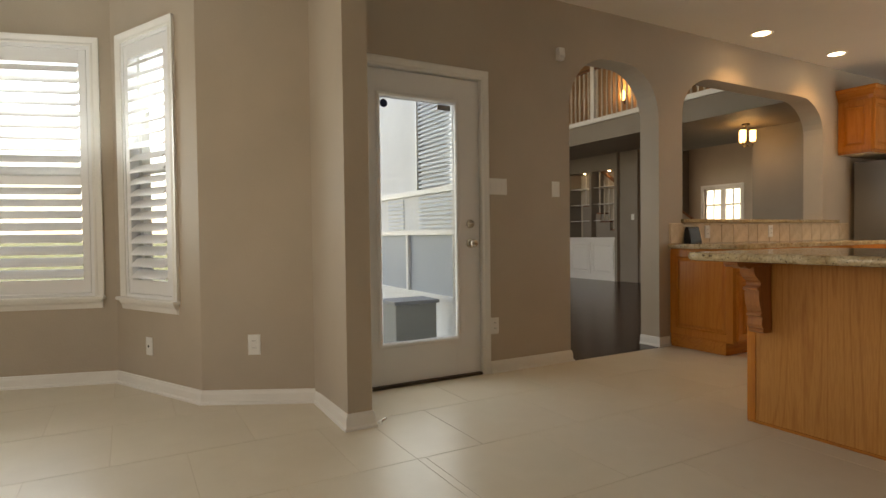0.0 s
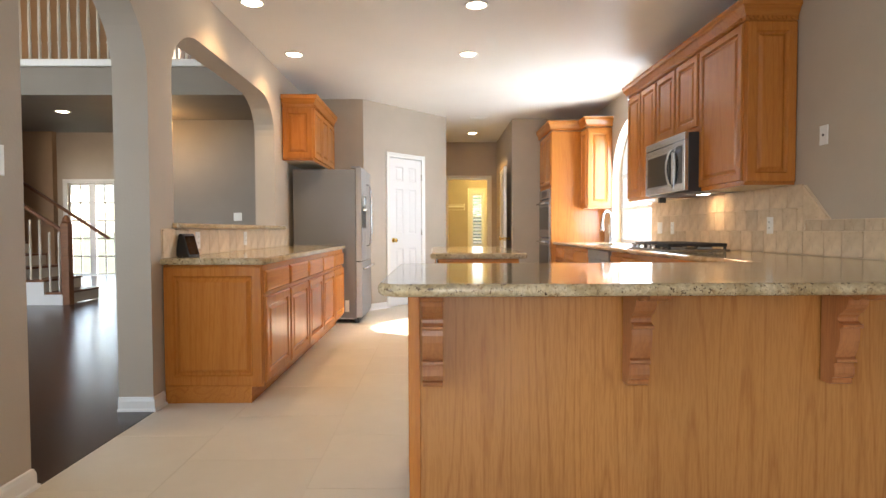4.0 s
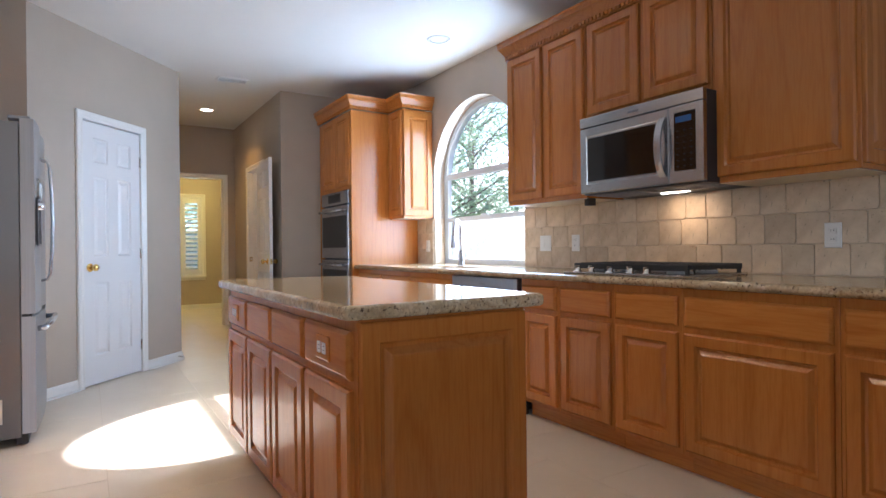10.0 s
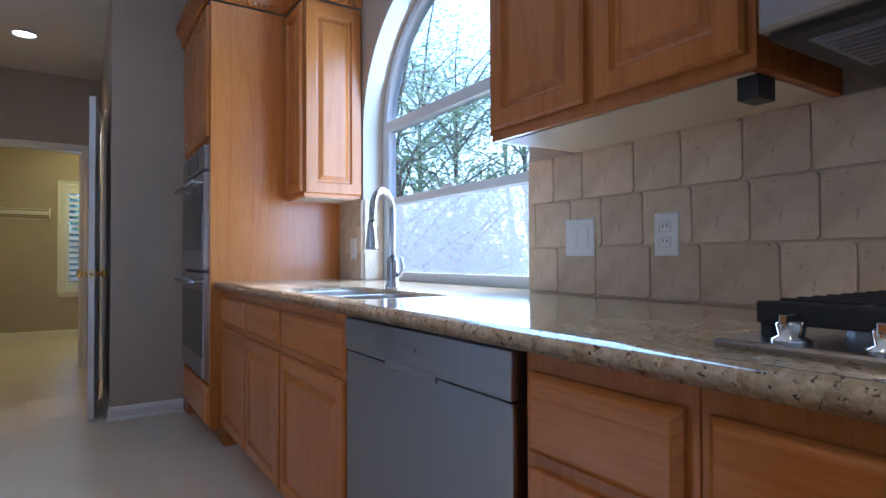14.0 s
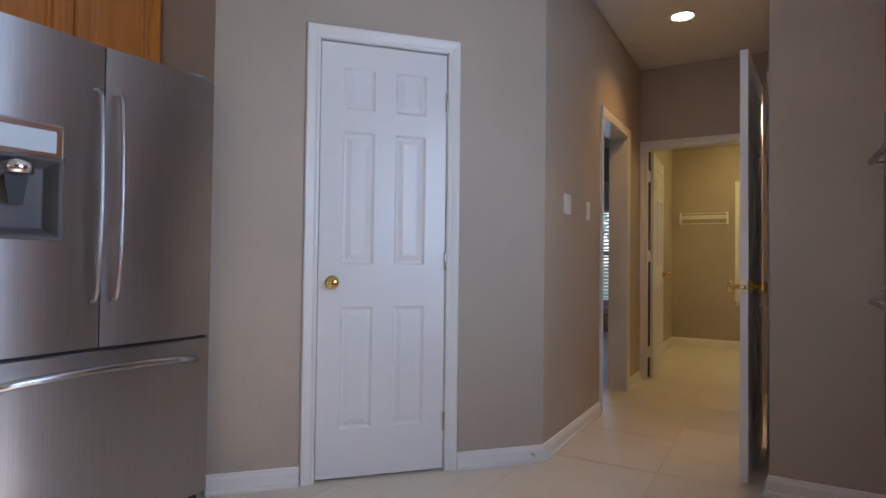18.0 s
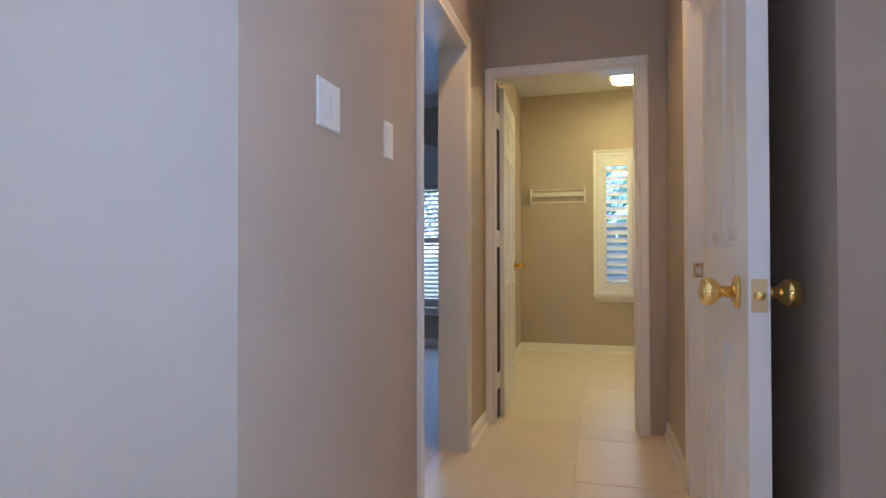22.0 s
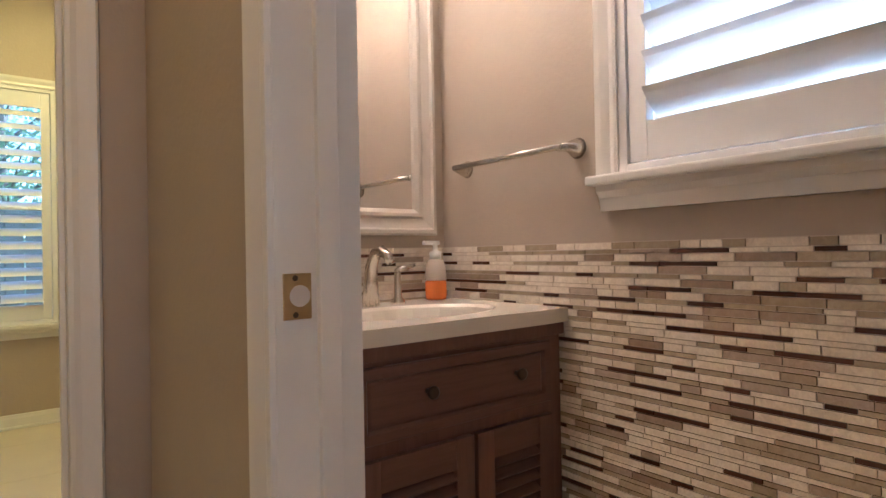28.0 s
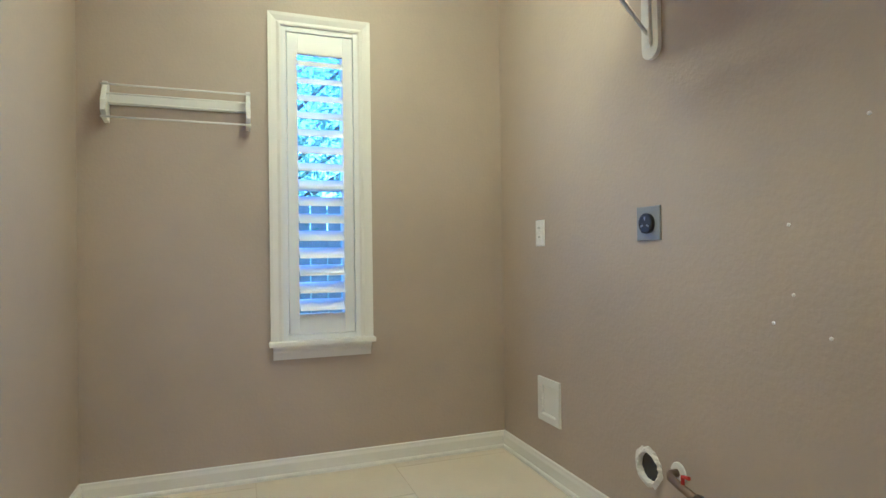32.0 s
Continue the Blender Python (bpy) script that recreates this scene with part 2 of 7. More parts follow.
BLACKG = plain("black_glass", (0.008, 0.008, 0.009), 0.06, 0.6)
IRON = painted("cast_iron", (0.02, 0.02, 0.021), 0.55, 0.3, 300)
BLACK = plain("black_plastic", (0.018, 0.018, 0.02), 0.4)
GREYP = plain("grey_plastic", (0.25, 0.26, 0.28), 0.4)
WHITEP = plain("white_plastic", (0.80, 0.79, 0.76), 0.3)
DARKW = oak("dark_floor_wood", "x", (0.050, 0.022, 0.014), (0.022, 0.009, 0.006), 0.22)
WALNUT = oak("worn_brown_wood", "z", (0.165, 0.080, 0.056), (0.095, 0.044, 0.032), 0.45)
STAINW = oak("stained_stair_wood", "x", (0.24, 0.095, 0.04), (0.12, 0.045, 0.02), 0.3)
CREAM = plain("cream_cultured_marble", (0.74, 0.68, 0.58), 0.18)
GLOW = plain("lamp_glow", (1, 1, 1), 0.5, 0.5, (1.0, 0.88, 0.66), 3.5)
GLOWF = plain("fluorescent_glow", (1, 1, 1), 0.5, 0.5, (1.0, 0.77, 0.23), 1.4)
AMBER = plain("amber_glass_glow", (0.9, 0.7, 0.4), 0.4, 0.5, (1.0, 0.62, 0.25), 1.6)
# warm lamp light on the stair and loft walls, put into their paint
STAIRP = painted("warm_lit_stair_wall", (0.42, 0.25, 0.14), 0.6, 0.2, 70)
# grey paint, darkened so that the family room stays dim
FAMW = painted("grey_dimmed_family_wall", (0.25, 0.21, 0.175), 0.6, 0.2, 70)

m, nt, b = mat("window_glass")
b.inputs["Base Color"].default_value, b.inputs["Roughness"].default_value = (1, 1, 1, 1), 0.0
b.inputs["Transmission Weight"].default_value, b.inputs["IOR"].default_value = 1.0, 1.05
GLASS = m
# frosted pane; its blue is daylight colour put into the glass
m, nt, b = mat("blue_lit_obscured_glass")
b.inputs["Base Color"].default_value, b.inputs["Roughness"].default_value = (0.22, 0.44, 0.60, 1), 0.45
b.inputs["Transmission Weight"].default_value, b.inputs["IOR"].default_value = 1.0, 1.2
FROST = m
# clear pane coloured blue in place of bluish daylight behind it
m, nt, b = mat("blue_lit_window_glass")
b.inputs["Base Color"].default_value, b.inputs["Roughness"].default_value = (0.50, 0.70, 0.80, 1), 0.0
b.inputs["Transmission Weight"].default_value, b.inputs["IOR"].default_value = 1.0, 1.05
BLUE_LIT = m
m, nt, b = mat("mirror_silver")
b.inputs["Base Color"].default_value, b.inputs["Metallic"].default_value, b.inputs["Roughness"].default_value = (0.9, 0.9, 0.9, 1), 1, 0.02
MIRROR = m

# ---- builders ----


def thing(name, m=None, label="", category="", group="", kind=""):
    """An Empty at a thing's base, whose parts are its children."""
    ob = new(name)
    ob.empty_display_size = 0.05
    if m is not None:
        ob.matrix_world = m
    return tagged(ob, label, category, group, kind)


def mesh(name, bm, material):
    me = bpy.data.meshes.new(name)
    bmesh.ops.recalc_face_normals(bm, faces=bm.faces)
    bm.to_mesh(me)
    bm.free()
    me.materials.append(material)
    return me


def part(name, bm, material, parent=None, label="", smooth=False):
    """Links a bmesh as one mesh object under a thing or a part."""
    me = mesh(name, bm, material)
    if smooth:
        for p in me.polygons:
            p.use_smooth = True
    ob = new(name, me)
    ob.parent = parent
    return tagged(ob, label)


def structure(name, bm, material, label, category, smooth=False):
    return tagged(part(name, bm, material, None, "", smooth), label, category, kind="structure")


def cube(bm, a, c, bev=0.0):
    """A box from corner a to corner c, with its edges rounded by bev, into bm."""
    lo, hi = [min(p, q) for p, q in zip(a, c)], [max(p, q) for p, q in zip(a, c)]
    made = bmesh.ops.create_cube(bm, size=1.0)["verts"]
    for v in made:
        v.co = Vector([l + (k + 0.5) * (h - l) for l, h, k in zip(lo, hi, v.co)])
    if bev:
        edges = list({e for v in made for e in v.link_edges})
        bmesh.ops.bevel(bm, geom=edges, offset=bev, segments=2, affect="EDGES", profile=0.6)
    return bm


def box(name, a, c, material, parent=None, bev=0.003, label=""):
    return part(name, cube(bmesh.new(), a, c, bev), material, parent, label)


def prism(outline, place, t0, t1, bm=None):
    """A flat outline of (u, v) drawn out from t0 to t1; place(u, v, t) gives the point."""
    bm = bm or bmesh.new()
    n = len(outline)
    a = [bm.verts.new(place(u, v, t0)) for u, v in outline]
    c = [bm.verts.new(place(u, v, t1)) for u, v in outline]
    bm.faces.new(a)
    bm.faces.new(c[::-1])
    for i in range(n):
        j = (i + 1) % n
        bm.faces.new((a[i], c[i], c[j], a[j]))
    return bm


def lathe(bm, profile, at=(0, 0, 0), axis="z", steps=20):
    """Turns a profile of (radius, height) round an axis through at."""
    rings = []
    for r, h in profile:
        ring = []
        for k in range(steps):
            a = 2 * math.pi * k / steps
            p = (r * math.cos(a), r * math.sin(a), h)
            p = {"z": p, "x": (p[2], p[0], p[1]), "y": (p[0], p[2], p[1])}[axis]
            ring.append(bm.verts.new(Vector(at) + Vector(p)))
        rings.append(ring)
    for r0, r1 in zip(rings, rings[1:]):
        for k in range(steps):
            j = (k + 1) % steps
            bm.faces.new((r0[k], r0[j], r1[j], r1[k]))
    bm.faces.new(rings[0][::-1])
    bm.faces.new(rings[-1])
    return bm


def tube(bm, points, r, steps=10):
    """A round bar along points; r is a radius or one radius a point."""
    pts = [Vector(p) for p in points]
    rs = r if isinstance(r, (list, tuple)) else [r] * len(pts)
    rings, side = [], None
    for i, p in enumerate(pts):
        d = (pts[min(i + 1, len(pts) - 1)] - pts[max(i - 1, 0)]).normalized()
        if side is None:
            side = d.orthogonal().normalized()
        side = (side - d * side.dot(d)).normalized()
        up = d.cross(side)
        rings.append([bm.verts.new(p + rs[i] * (math.cos(a) * side + math.sin(a) * up)) for a in (2 * math.pi * k / steps for k in range(steps))])
    for r0, r1 in zip(rings, rings[1:]):
        for k in range(steps):
            j = (k + 1) % steps
            bm.faces.new((r0[k], r0[j], r1[j], r1[k]))
    bm.faces.new(rings[0][::-1])
    bm.faces.new(rings[-1])
    return bm


def raised(bm, x0, x1, z0, z1, y, profile, cap=True):
    """Nested rectangles in the x-z plane, drawn from (inset, forward) steps: a moulded front that faces -y."""
    loops = []
    for inset, fwd in profile:
        loops.append([bm.verts.new((x, y - fwd, z)) for x, z in ((x0 + inset, z0 + inset), (x1 - inset, z0 + inset), (x1 - inset, z1 - inset), (x0 + inset, z1 - inset))])
    for a, c in zip(loops, loops[1:]):
        for k in range(4):
            j = (k + 1) % 4
            bm.faces.new((a[k], a[j], c[j], c[k]))
    bm.faces.new(loops[-1])
    if cap:
        bm.faces.new(loops[0][::-1])
    return bm


DOOR_PROFILE = [(0, 0.0), (0, 0.013), (0.007, 0.020), (0.050, 0.020), (0.057, 0.007), (0.066, 0.005), (0.084, 0.0185), (0.088, 0.0195)]
DRAWER_PROFILE = [(0, 0.0), (0, 0.010), (0.010, 0.019), (0.014, 0.020)]
SLAB_PROFILE = [(0, 0.0), (0, 0.012), (0.004, 0.016), (0.056, 0.016), (0.064, 0.002), (0.074, 0.001), (0.094, 0.0145), (0.099, 0.0155)]


def arch_top(u0, u1, zs, zt, r=None, n=10):
    """The curve from (u0, zs) up and over to (u1, zs): rounded corners of width r under a level top, or one full arch."""
    r = r or (u1 - u0) / 2
    pts = []
    for k in range(n + 1):
        a = math.pi / 2 * k / n
        pts.append((u0 + r - r * math.cos(a), zs + (zt - zs) * math.sin(a)))
    for k in range(n + 1):
        a = math.pi / 2 * (1 - k / n)
        pts.append((u1 - r + r * math.cos(a), zs + (zt - zs) * math.sin(a)))
    out = []
    for p in pts:
        if not out or (abs(p[0] - out[-1][0]) + abs(p[1] - out[-1][1])) > 1e-5:
            out.append(p)
    return out


def moulded(path, profile, closed=False, bm=None):
    """A moulding swept along a level path of (x, y) points: profile of (outward, z), outward to the right of the way."""
    bm = bm or bmesh.new()
    n = len(path)
    rows = []
    for i in range(n):
        p = Vector(path[i])
        d0 = (p - Vector(path[i - 1])).normalized() if i or closed else None
        d1 = (Vector(path[(i + 1) % n]) - p).normalized() if i < n - 1 or closed else None
        d0, d1 = d0 or d1, d1 or d0
        n0, n1 = Vector((d0.y, -d0.x)), Vector((d1.y, -d1.x))
        m = (n0 + n1).normalized()
        m = m / max(0.3, m.dot(n0))
        rows.append([bm.verts.new((p.x + m.x * o, p.y + m.y * o, z)) for o, z in profile])
    k = len(profile)
    for i in range(n if closed else n - 1):
        a, c = rows[i], rows[(i + 1) % n]
        for j in range(k):
            q = (j + 1) % k
            bm.faces.new((a[j], c[j], c[q], a[q]))
    if not closed:
        bm.faces.new(rows[0])
        bm.faces.new(rows[-1][::-1])
    return bm


BASEBOARD = [(0.0, 0.0), (0.023, 0.0), (0.023, 0.010), (0.019, 0.016), (0.013, 0.018), (0.013, 0.060), (0.009, 0.071), (0.007, 0.080), (0.0, 0.084)]
CROWN = [(0.0, 0.0), (0.010, 0.0), (0.014, 0.030), (0.040, 0.075), (0.052, 0.085), (0.052, 0.115), (0.060, 0.125), (0.0, 0.125)]


def baseboard(path):
    return tagged(part("baseboard", moulded(path, BASEBOARD), TRIM), "white painted moulded baseboard along the wall", "baseboard", kind="structure")

# ---- large structure ----
H = 2.74
XL, XR = -0.375, 3.60


def along_y(u, v, t):
    return (t, u, v)


def along_x(u, v, t):
    return (u, t, v)


def wall(name, outline, place, t0, t1, label="taupe painted interior wall with light texture", material=None):
    return structure(name, prism(outline, place, t0, t1), material or WALL, label, "wall")


def rect(u0, u1, v0, v1):
    return [(u0, v0), (u1, v0), (u1, v1), (u0, v1)]


# kitchen and family room share this wall: glazed door, arched doorway, arched pass-through
ARCH = [(2.16, 0.0), *arch_top(2.16, 3.16, 1.95, 2.37, 0.40), (3.16, 0.0)]
wall("wall_west_1", [(0.27, 0), (0.51, 0), (0.51, 2.06), (1.35, 2.06), (1.35, 0), *ARCH, (3.31, 0), (3.31, H), (0.27, H)], along_y, XL, XL - 0.2,
     "taupe wall with a round-cornered arched doorway")
wall("wall_west_2", rect(3.31, 7.36, 0, 1.07), along_y, XL, XL - 0.2)
wall("wall_west_3", [(3.31, 1.07), (3.46, 1.07), *arch_top(3.46, 5.72, 2.02, 2.37, 0.42), (5.72, 1.07), (7.36, 1.07), (7.36, H), (3.31, H)], along_y, XL, XL - 0.2,
     "taupe wall with a wide arched pass-through opening")
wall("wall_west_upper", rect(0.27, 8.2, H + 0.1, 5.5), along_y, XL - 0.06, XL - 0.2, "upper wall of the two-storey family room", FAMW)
# east wall with the arched window over the sink
wall("wall_east_1", rect(-5, 5.95, 0, H), along_y, XR, XR + 0.2)
wall("wall_east_2", rect(5.95, 7.33, 0, 0.845), along_y, XR, XR + 0.2)
wall("wall_east_3", [(5.95, 1.70), *arch_top(5.95, 7.33, 1.70, 2.39, None, 16), (7.33, H), (5.95, H)], along_y, XR, XR + 0.2,
     "taupe wall with a round-topped window opening")
wall("wall_east_4", rect(7.33, 8.68, 0, H), along_y, XR, XR + 0.2)
# behind the refrigerator, pantry corner, hall
wall("wall_fridge", rect(XL, 0.34, 0, H), along_x, 7.24, 7.36)
PA, PB = Vector((0.34, 7.24)), Vector((1.43, 8.424))
PD = (PB - PA).normalized()
PN = Vector((-PD.y, PD.x))
PLEN = (PB - PA).length


def along_pantry(u, v, t):
    p = PA + PD * u + PN * t
    return (p.x, p.y, v)


PU0, PU1 = 0.455, 1.075
wall("wall_pantry", [(0, 0), (PU0, 0), (PU0, 2.045), (PU1, 2.045), (PU1, 0), (PLEN, 0), (PLEN, H), (0, H)], along_pantry, 0, 0.12,
     "taupe angled wall with the pantry door")
wall("wall_pantry_back", rect(0.34, 1.29, 0, H), along_x, 8.46, 8.56)
wall("wall_hall_west", [(8.424, 0), (9.56, 0), (9.56, 2.04), (10.30, 2.04), (10.30, 0), (10.835, 0), (10.835, H), (8.424, H)], along_y, 1.43, 1.29,
     "taupe hallway wall with a cased opening")
wall("wall_oven_side", rect(2.44, 3.60, 0, H), along_x, 8.56, 8.68)
wall("wall_hall_east", [(8.68, 0), (9.31, 0), (9.31, 2.04), (10.035, 2.04), (10.035, 0), (10.81, 0), (10.81, H), (8.68, H)], along_y, 2.44, 2.56,
     "taupe hallway wall with the powder room doorway")
wall("wall_hall_end", [(1.18, 0), (1.49, 0), (1.49, 2.035), (2.285, 2.035), (2.285, 0), (2.56, 0), (2.56, H), (1.18, H)], along_x, 10.835, 10.955,
     "taupe wall with the laundry doorway")
wall("wall_powder_back", rect(2.56, 3.61, 0, H), along_x, 10.81, 10.955)
PX = 3.315
BW = (9.534, 10.134, 1.151, 1.94)
wall("wall_powder_east_1", rect(8.68, 10.81, 0, BW[2]), along_y, PX, PX + 0.14)
wall("wall_powder_east_2", [(8.68, BW[2]), (BW[0], BW[2]), (BW[0], BW[3]), (BW[1], BW[3]), (BW[1], BW[2]), (10.81, BW[2]), (10.81, H), (8.68, H)], along_y, PX, PX + 0.14)
LW = (2.09, 2.435, 0.60, 2.005)
wall("wall_laundry_west", rect(10.955, 13.5, 0, H), along_y, 1.18, 1.30)
VY, VZ, VR = 12.415, 0.27, 0.048
low_arc = [(VY + VR * math.cos(a), VZ - VR * math.sin(a)) for a in (math.pi * k / 10 for k in range(11))]
high_arc = [(VY - VR * math.cos(a), VZ + VR * math.sin(a)) for a in (math.pi * k / 10 for k in range(11))]
wall("wall_laundry_east_1", [(10.955, 0), (13.5, 0), (13.5, 0.397), (13.102, 0.397), (13.102, 0.273), (12.988, 0.273), (12.988, 0.397), (12.7, 0.397), (12.7, VZ), *low_arc, (10.955, VZ)], along_y, 3.165, 3.3, "taupe laundry wall with rough texture", WALLT)
wall("wall_laundry_east_2", [(10.955, VZ), *high_arc, (12.7, VZ), (12.7, 0.397), (13.5, 0.397), (13.5, H), (10.955, H)], along_y, 3.165, 3.3, "taupe laundry wall with rough texture", WALLT)
wall("wall_laundry_back_1", rect(1.18, 3.3, 0, LW[2]), along_x, 13.5, 13.65)
wall("wall_laundry_back_2", [(1.18, LW[2]), (LW[0], LW[2]), (LW[0], LW[3]), (LW[1], LW[3]), (LW[1], LW[2]), (3.3, LW[2]), (3.3, H), (1.18, H)], along_x, 13.5, 13.65)
# breakfast bay
BAY = [Vector(p) for p in ((-2.37, -3.76), (-1.508, -0.887), (-0.645, -0.451), (-0.333, 0.143))]


def facet(i):
    a, c = BAY[i], BAY[i + 1]
    d = (c - a).normalized()
    n = Vector((-d.y, d.x))
    return lambda u, v, t: (a.x + d.x * u + n.x * t, a.y + d.y * u + n.y * t, v), (c - a).length


def holed(name, place, length, u0, u1, z0, z1, t):
    wall(name + "_1", rect(0, length, 0, z0), place, 0, t)
    wall(name + "_2", [(0, z0), (u0, z0), (u0, z1), (u1, z1), (u1, z0), (length, z0), (length, H), (0, H)], place, 0, t)


fA, LA = facet(0)
fB, LB = facet(1)
fC, LC = facet(2)
holed("wall_bay_west", fA, LA, LA - 1.02, LA - 0.13, 0.60, 2.28, 0.15)
holed("wall_bay_angle", fB, LB, 0.14, 0.70, 0.60, 2.28, 0.15)
wall("wall_bay_return", rect(0, LC, 0, H), fC, 0, 0.15)
wall("wall_wing", rect(-0.40, 0.236, 0, H), along_x, 0.134, 0.266, "taupe painted wing wall beside the glazed door")
wall("wall_bay_south", rect(-2.6, 0.3, 0, H), along_x, -3.76, -3.9)
# unseen south wall, its opening added for the breakfast fill
wall("wall_south_1", rect(0.3, 3.8, 0, 0.75), along_x, -5.0, -5.15)
wall("wall_south_2", [(0.3, 0.75), (0.5, 0.75), (0.5, 2.3), (2.9, 2.3), (2.9, 0.75), (3.8, 0.75), (3.8, H), (0.3, H)], along_x, -5.0, -5.15)
wall("wall_south_3", rect(-5.15, -3.76, 0, H), along_y, 0.3, 0.15)
# ceilings and floors
structure("ceiling", cube(bmesh.new(), (-2.7, -5.2, H), (3.8, 0.27, H + 0.1)), CEIL, "white textured breakfast room ceiling", "ceiling")
structure("ceiling_kitchen", cube(bmesh.new(), (XL - 0.2, 0.27, H), (3.8, 10.955, H + 0.1)), CEIL, "white textured kitchen ceiling", "ceiling")
structure("ceiling_laundry", cube(bmesh.new(), (1.18, 10.955, 2.66), (3.3, 13.65, 2.76)), CEIL, "white laundry ceiling", "ceiling")
structure("floor_slab", cube(bmesh.new(), (XL, -5.2, -0.12), (3.8, 13.65, -0.0014)), GROUT, "tan grout bed under the floor tiles", "floor")
structure("floor_slab_bay", cube(bmesh.new(), (-2.7, -4.0, -0.12), (XL, 0.27, -0.0014)), GROUT, "tan grout bed under the floor tiles", "floor")
# family room, entry and loft beyond the arches
FX = XL - 0.2
structure("floor_family", cube(bmesh.new(), (-8.2, 1.7, -0.12), (FX, 14.0, -0.008)), DARKW, "dark stained wood floor bed", "floor")
structure("floor_threshold", cube(bmesh.new(), (FX, 2.17, -0.12), (XL + 0.01, 3.15, 0.002), 0.001), DARKW, "dark wood threshold under the arch", "floor")
# the gap in this wall is added for the entry fill, out of view
wall("wall_family_west", [(1.7, 0), (10.5, 0), (10.5, 2.9), (12.5, 2.9), (12.5, 0), (14.0, 0), (14.0, 5.5), (1.7, 5.5)], along_y, -8.05, -8.2, "grey-brown family room wall with an unseen opening added for entry fill", FAMW)
wall("wall_family_stair", rect(-8.05, -4.75, 0, 2.62), along_x, 8.9, 9.0, "wall behind the stair, painted brown for warm lamp light", STAIRP)
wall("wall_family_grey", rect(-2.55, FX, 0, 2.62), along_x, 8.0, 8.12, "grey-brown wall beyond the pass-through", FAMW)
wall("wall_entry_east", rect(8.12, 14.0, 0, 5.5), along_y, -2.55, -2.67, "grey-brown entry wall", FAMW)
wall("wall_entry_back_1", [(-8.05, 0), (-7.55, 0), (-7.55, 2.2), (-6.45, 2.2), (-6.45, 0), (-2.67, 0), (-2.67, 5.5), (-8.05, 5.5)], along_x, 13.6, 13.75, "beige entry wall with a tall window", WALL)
# wide tall opening added out of view for the family room fill
wall("wall_family_link", [(-8.05, 0), (-7.4, 0), (-7.4, 4.6), (-3.6, 4.6), (-3.6, 0), (-3.0, 0), (-3.0, 2.3), (-1.0, 2.3), (-1.0, 0), (FX, 0), (FX, 5.5), (-8.05, 5.5)], along_x, 1.7, 1.85, "grey-brown family room wall with an unseen tall opening added for fill", FAMW)
wall("wall_study_north", rect(-2.55, 1.29, 0, H), along_x, 8.56, 8.68, "taupe study wall")
wall("wall_study_west", rect(8.68, 13.5, 0, H), along_y, -2.40, -2.55, "taupe study wall")
SW = (-1.25, 0.62, 0.42, 1.90)
wall("wall_study_back_1", rect(-2.55, 1.18, 0, SW[2]), along_x, 13.5, 13.65, "taupe study wall under the window")
wall("wall_study_back_2", [(-2.55, SW[2]), (SW[0], SW[2]), *arch_top(SW[0], SW[1], SW[3], 2.22, None, 12), (SW[1], SW[2]), (1.18, SW[2]), (1.18, H), (-2.55, H)], along_x, 13.5, 13.65, "taupe study wall with an arched window")
structure("ceiling_study", cube(bmesh.new(), (-2.55, 8.68, H), (1.29, 13.65, H + 0.1)), CEIL, "white study ceiling", "ceiling")
structure("floor_study", cube(bmesh.new(), (FX, 8.68, -0.12), (1.30, 13.5, -0.003)), DARKW, "dark stained wood study floor", "floor")
structure("ceiling_family", cube(bmesh.new(), (-8.2, 1.7, 5.5), (FX + 0.2, 14.0, 5.6)), CEIL, "white high family room ceiling", "ceiling")
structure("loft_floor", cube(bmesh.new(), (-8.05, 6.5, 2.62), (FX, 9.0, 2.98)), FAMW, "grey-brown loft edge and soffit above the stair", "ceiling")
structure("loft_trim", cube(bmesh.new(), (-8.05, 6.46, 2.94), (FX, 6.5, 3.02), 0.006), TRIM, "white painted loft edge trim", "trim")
wall("wall_loft_back", rect(-8.05, FX, 2.98, 5.5), along_x, 8.9, 9.0, "loft wall, painted brown for warm lamp light", STAIRP)
# ground outside
structure("ground", cube(bmesh.new(), (-400, -400, -0.45), (400, 400, -0.35)), painted("dry_lawn", (0.10, 0.12, 0.05), 0.9, 0.6, 30, 0.3), "dry grass lawn around the house", "ground")
structure("patio", cube(bmesh.new(), (-9.0, 0.27, -0.30), (FX, 1.70, -0.05)), painted("patio_concrete", (0.60, 0.57, 0.53), 0.8, 0.4, 60, 0.1), "pale concrete patio outside the glazed door", "patio")

# baseboards
baseboard([tuple(BAY[0]), tuple(BAY[1]), tuple(BAY[2]), tuple(BAY[3]), (0.236, 0.134), (0.236, 0.266), (XL, 0.266), (XL, 0.45)])
baseboard([(XL, 1.415), (XL, 2.16), (FX, 2.16)])
baseboard([(FX, 3.16), (XL, 3.16), (XL, 3.285)])
baseboard([(0.34, 7.24), tuple(PA + PD * (PU0 - 0.065))])
baseboard([tuple(PA + PD * (PU1 + 0.065)), tuple(PB), (1.43, 9.495)])
baseboard([(1.43, 10.365), (1.43, 10.835)])
baseboard([(2.44, 10.835), (2.44, 10.105)])
baseboard([(2.44, 9.24), (2.44, 8.56), (2.86, 8.56)])
baseboard([(1.30, 10.955), (1.30, 13.5), (3.165, 13.5), (3.165, 10.955), (2.36, 10.955)])
baseboard([(-2.40, 13.5), (1.18, 13.5)])

# ---- door and window makers ----


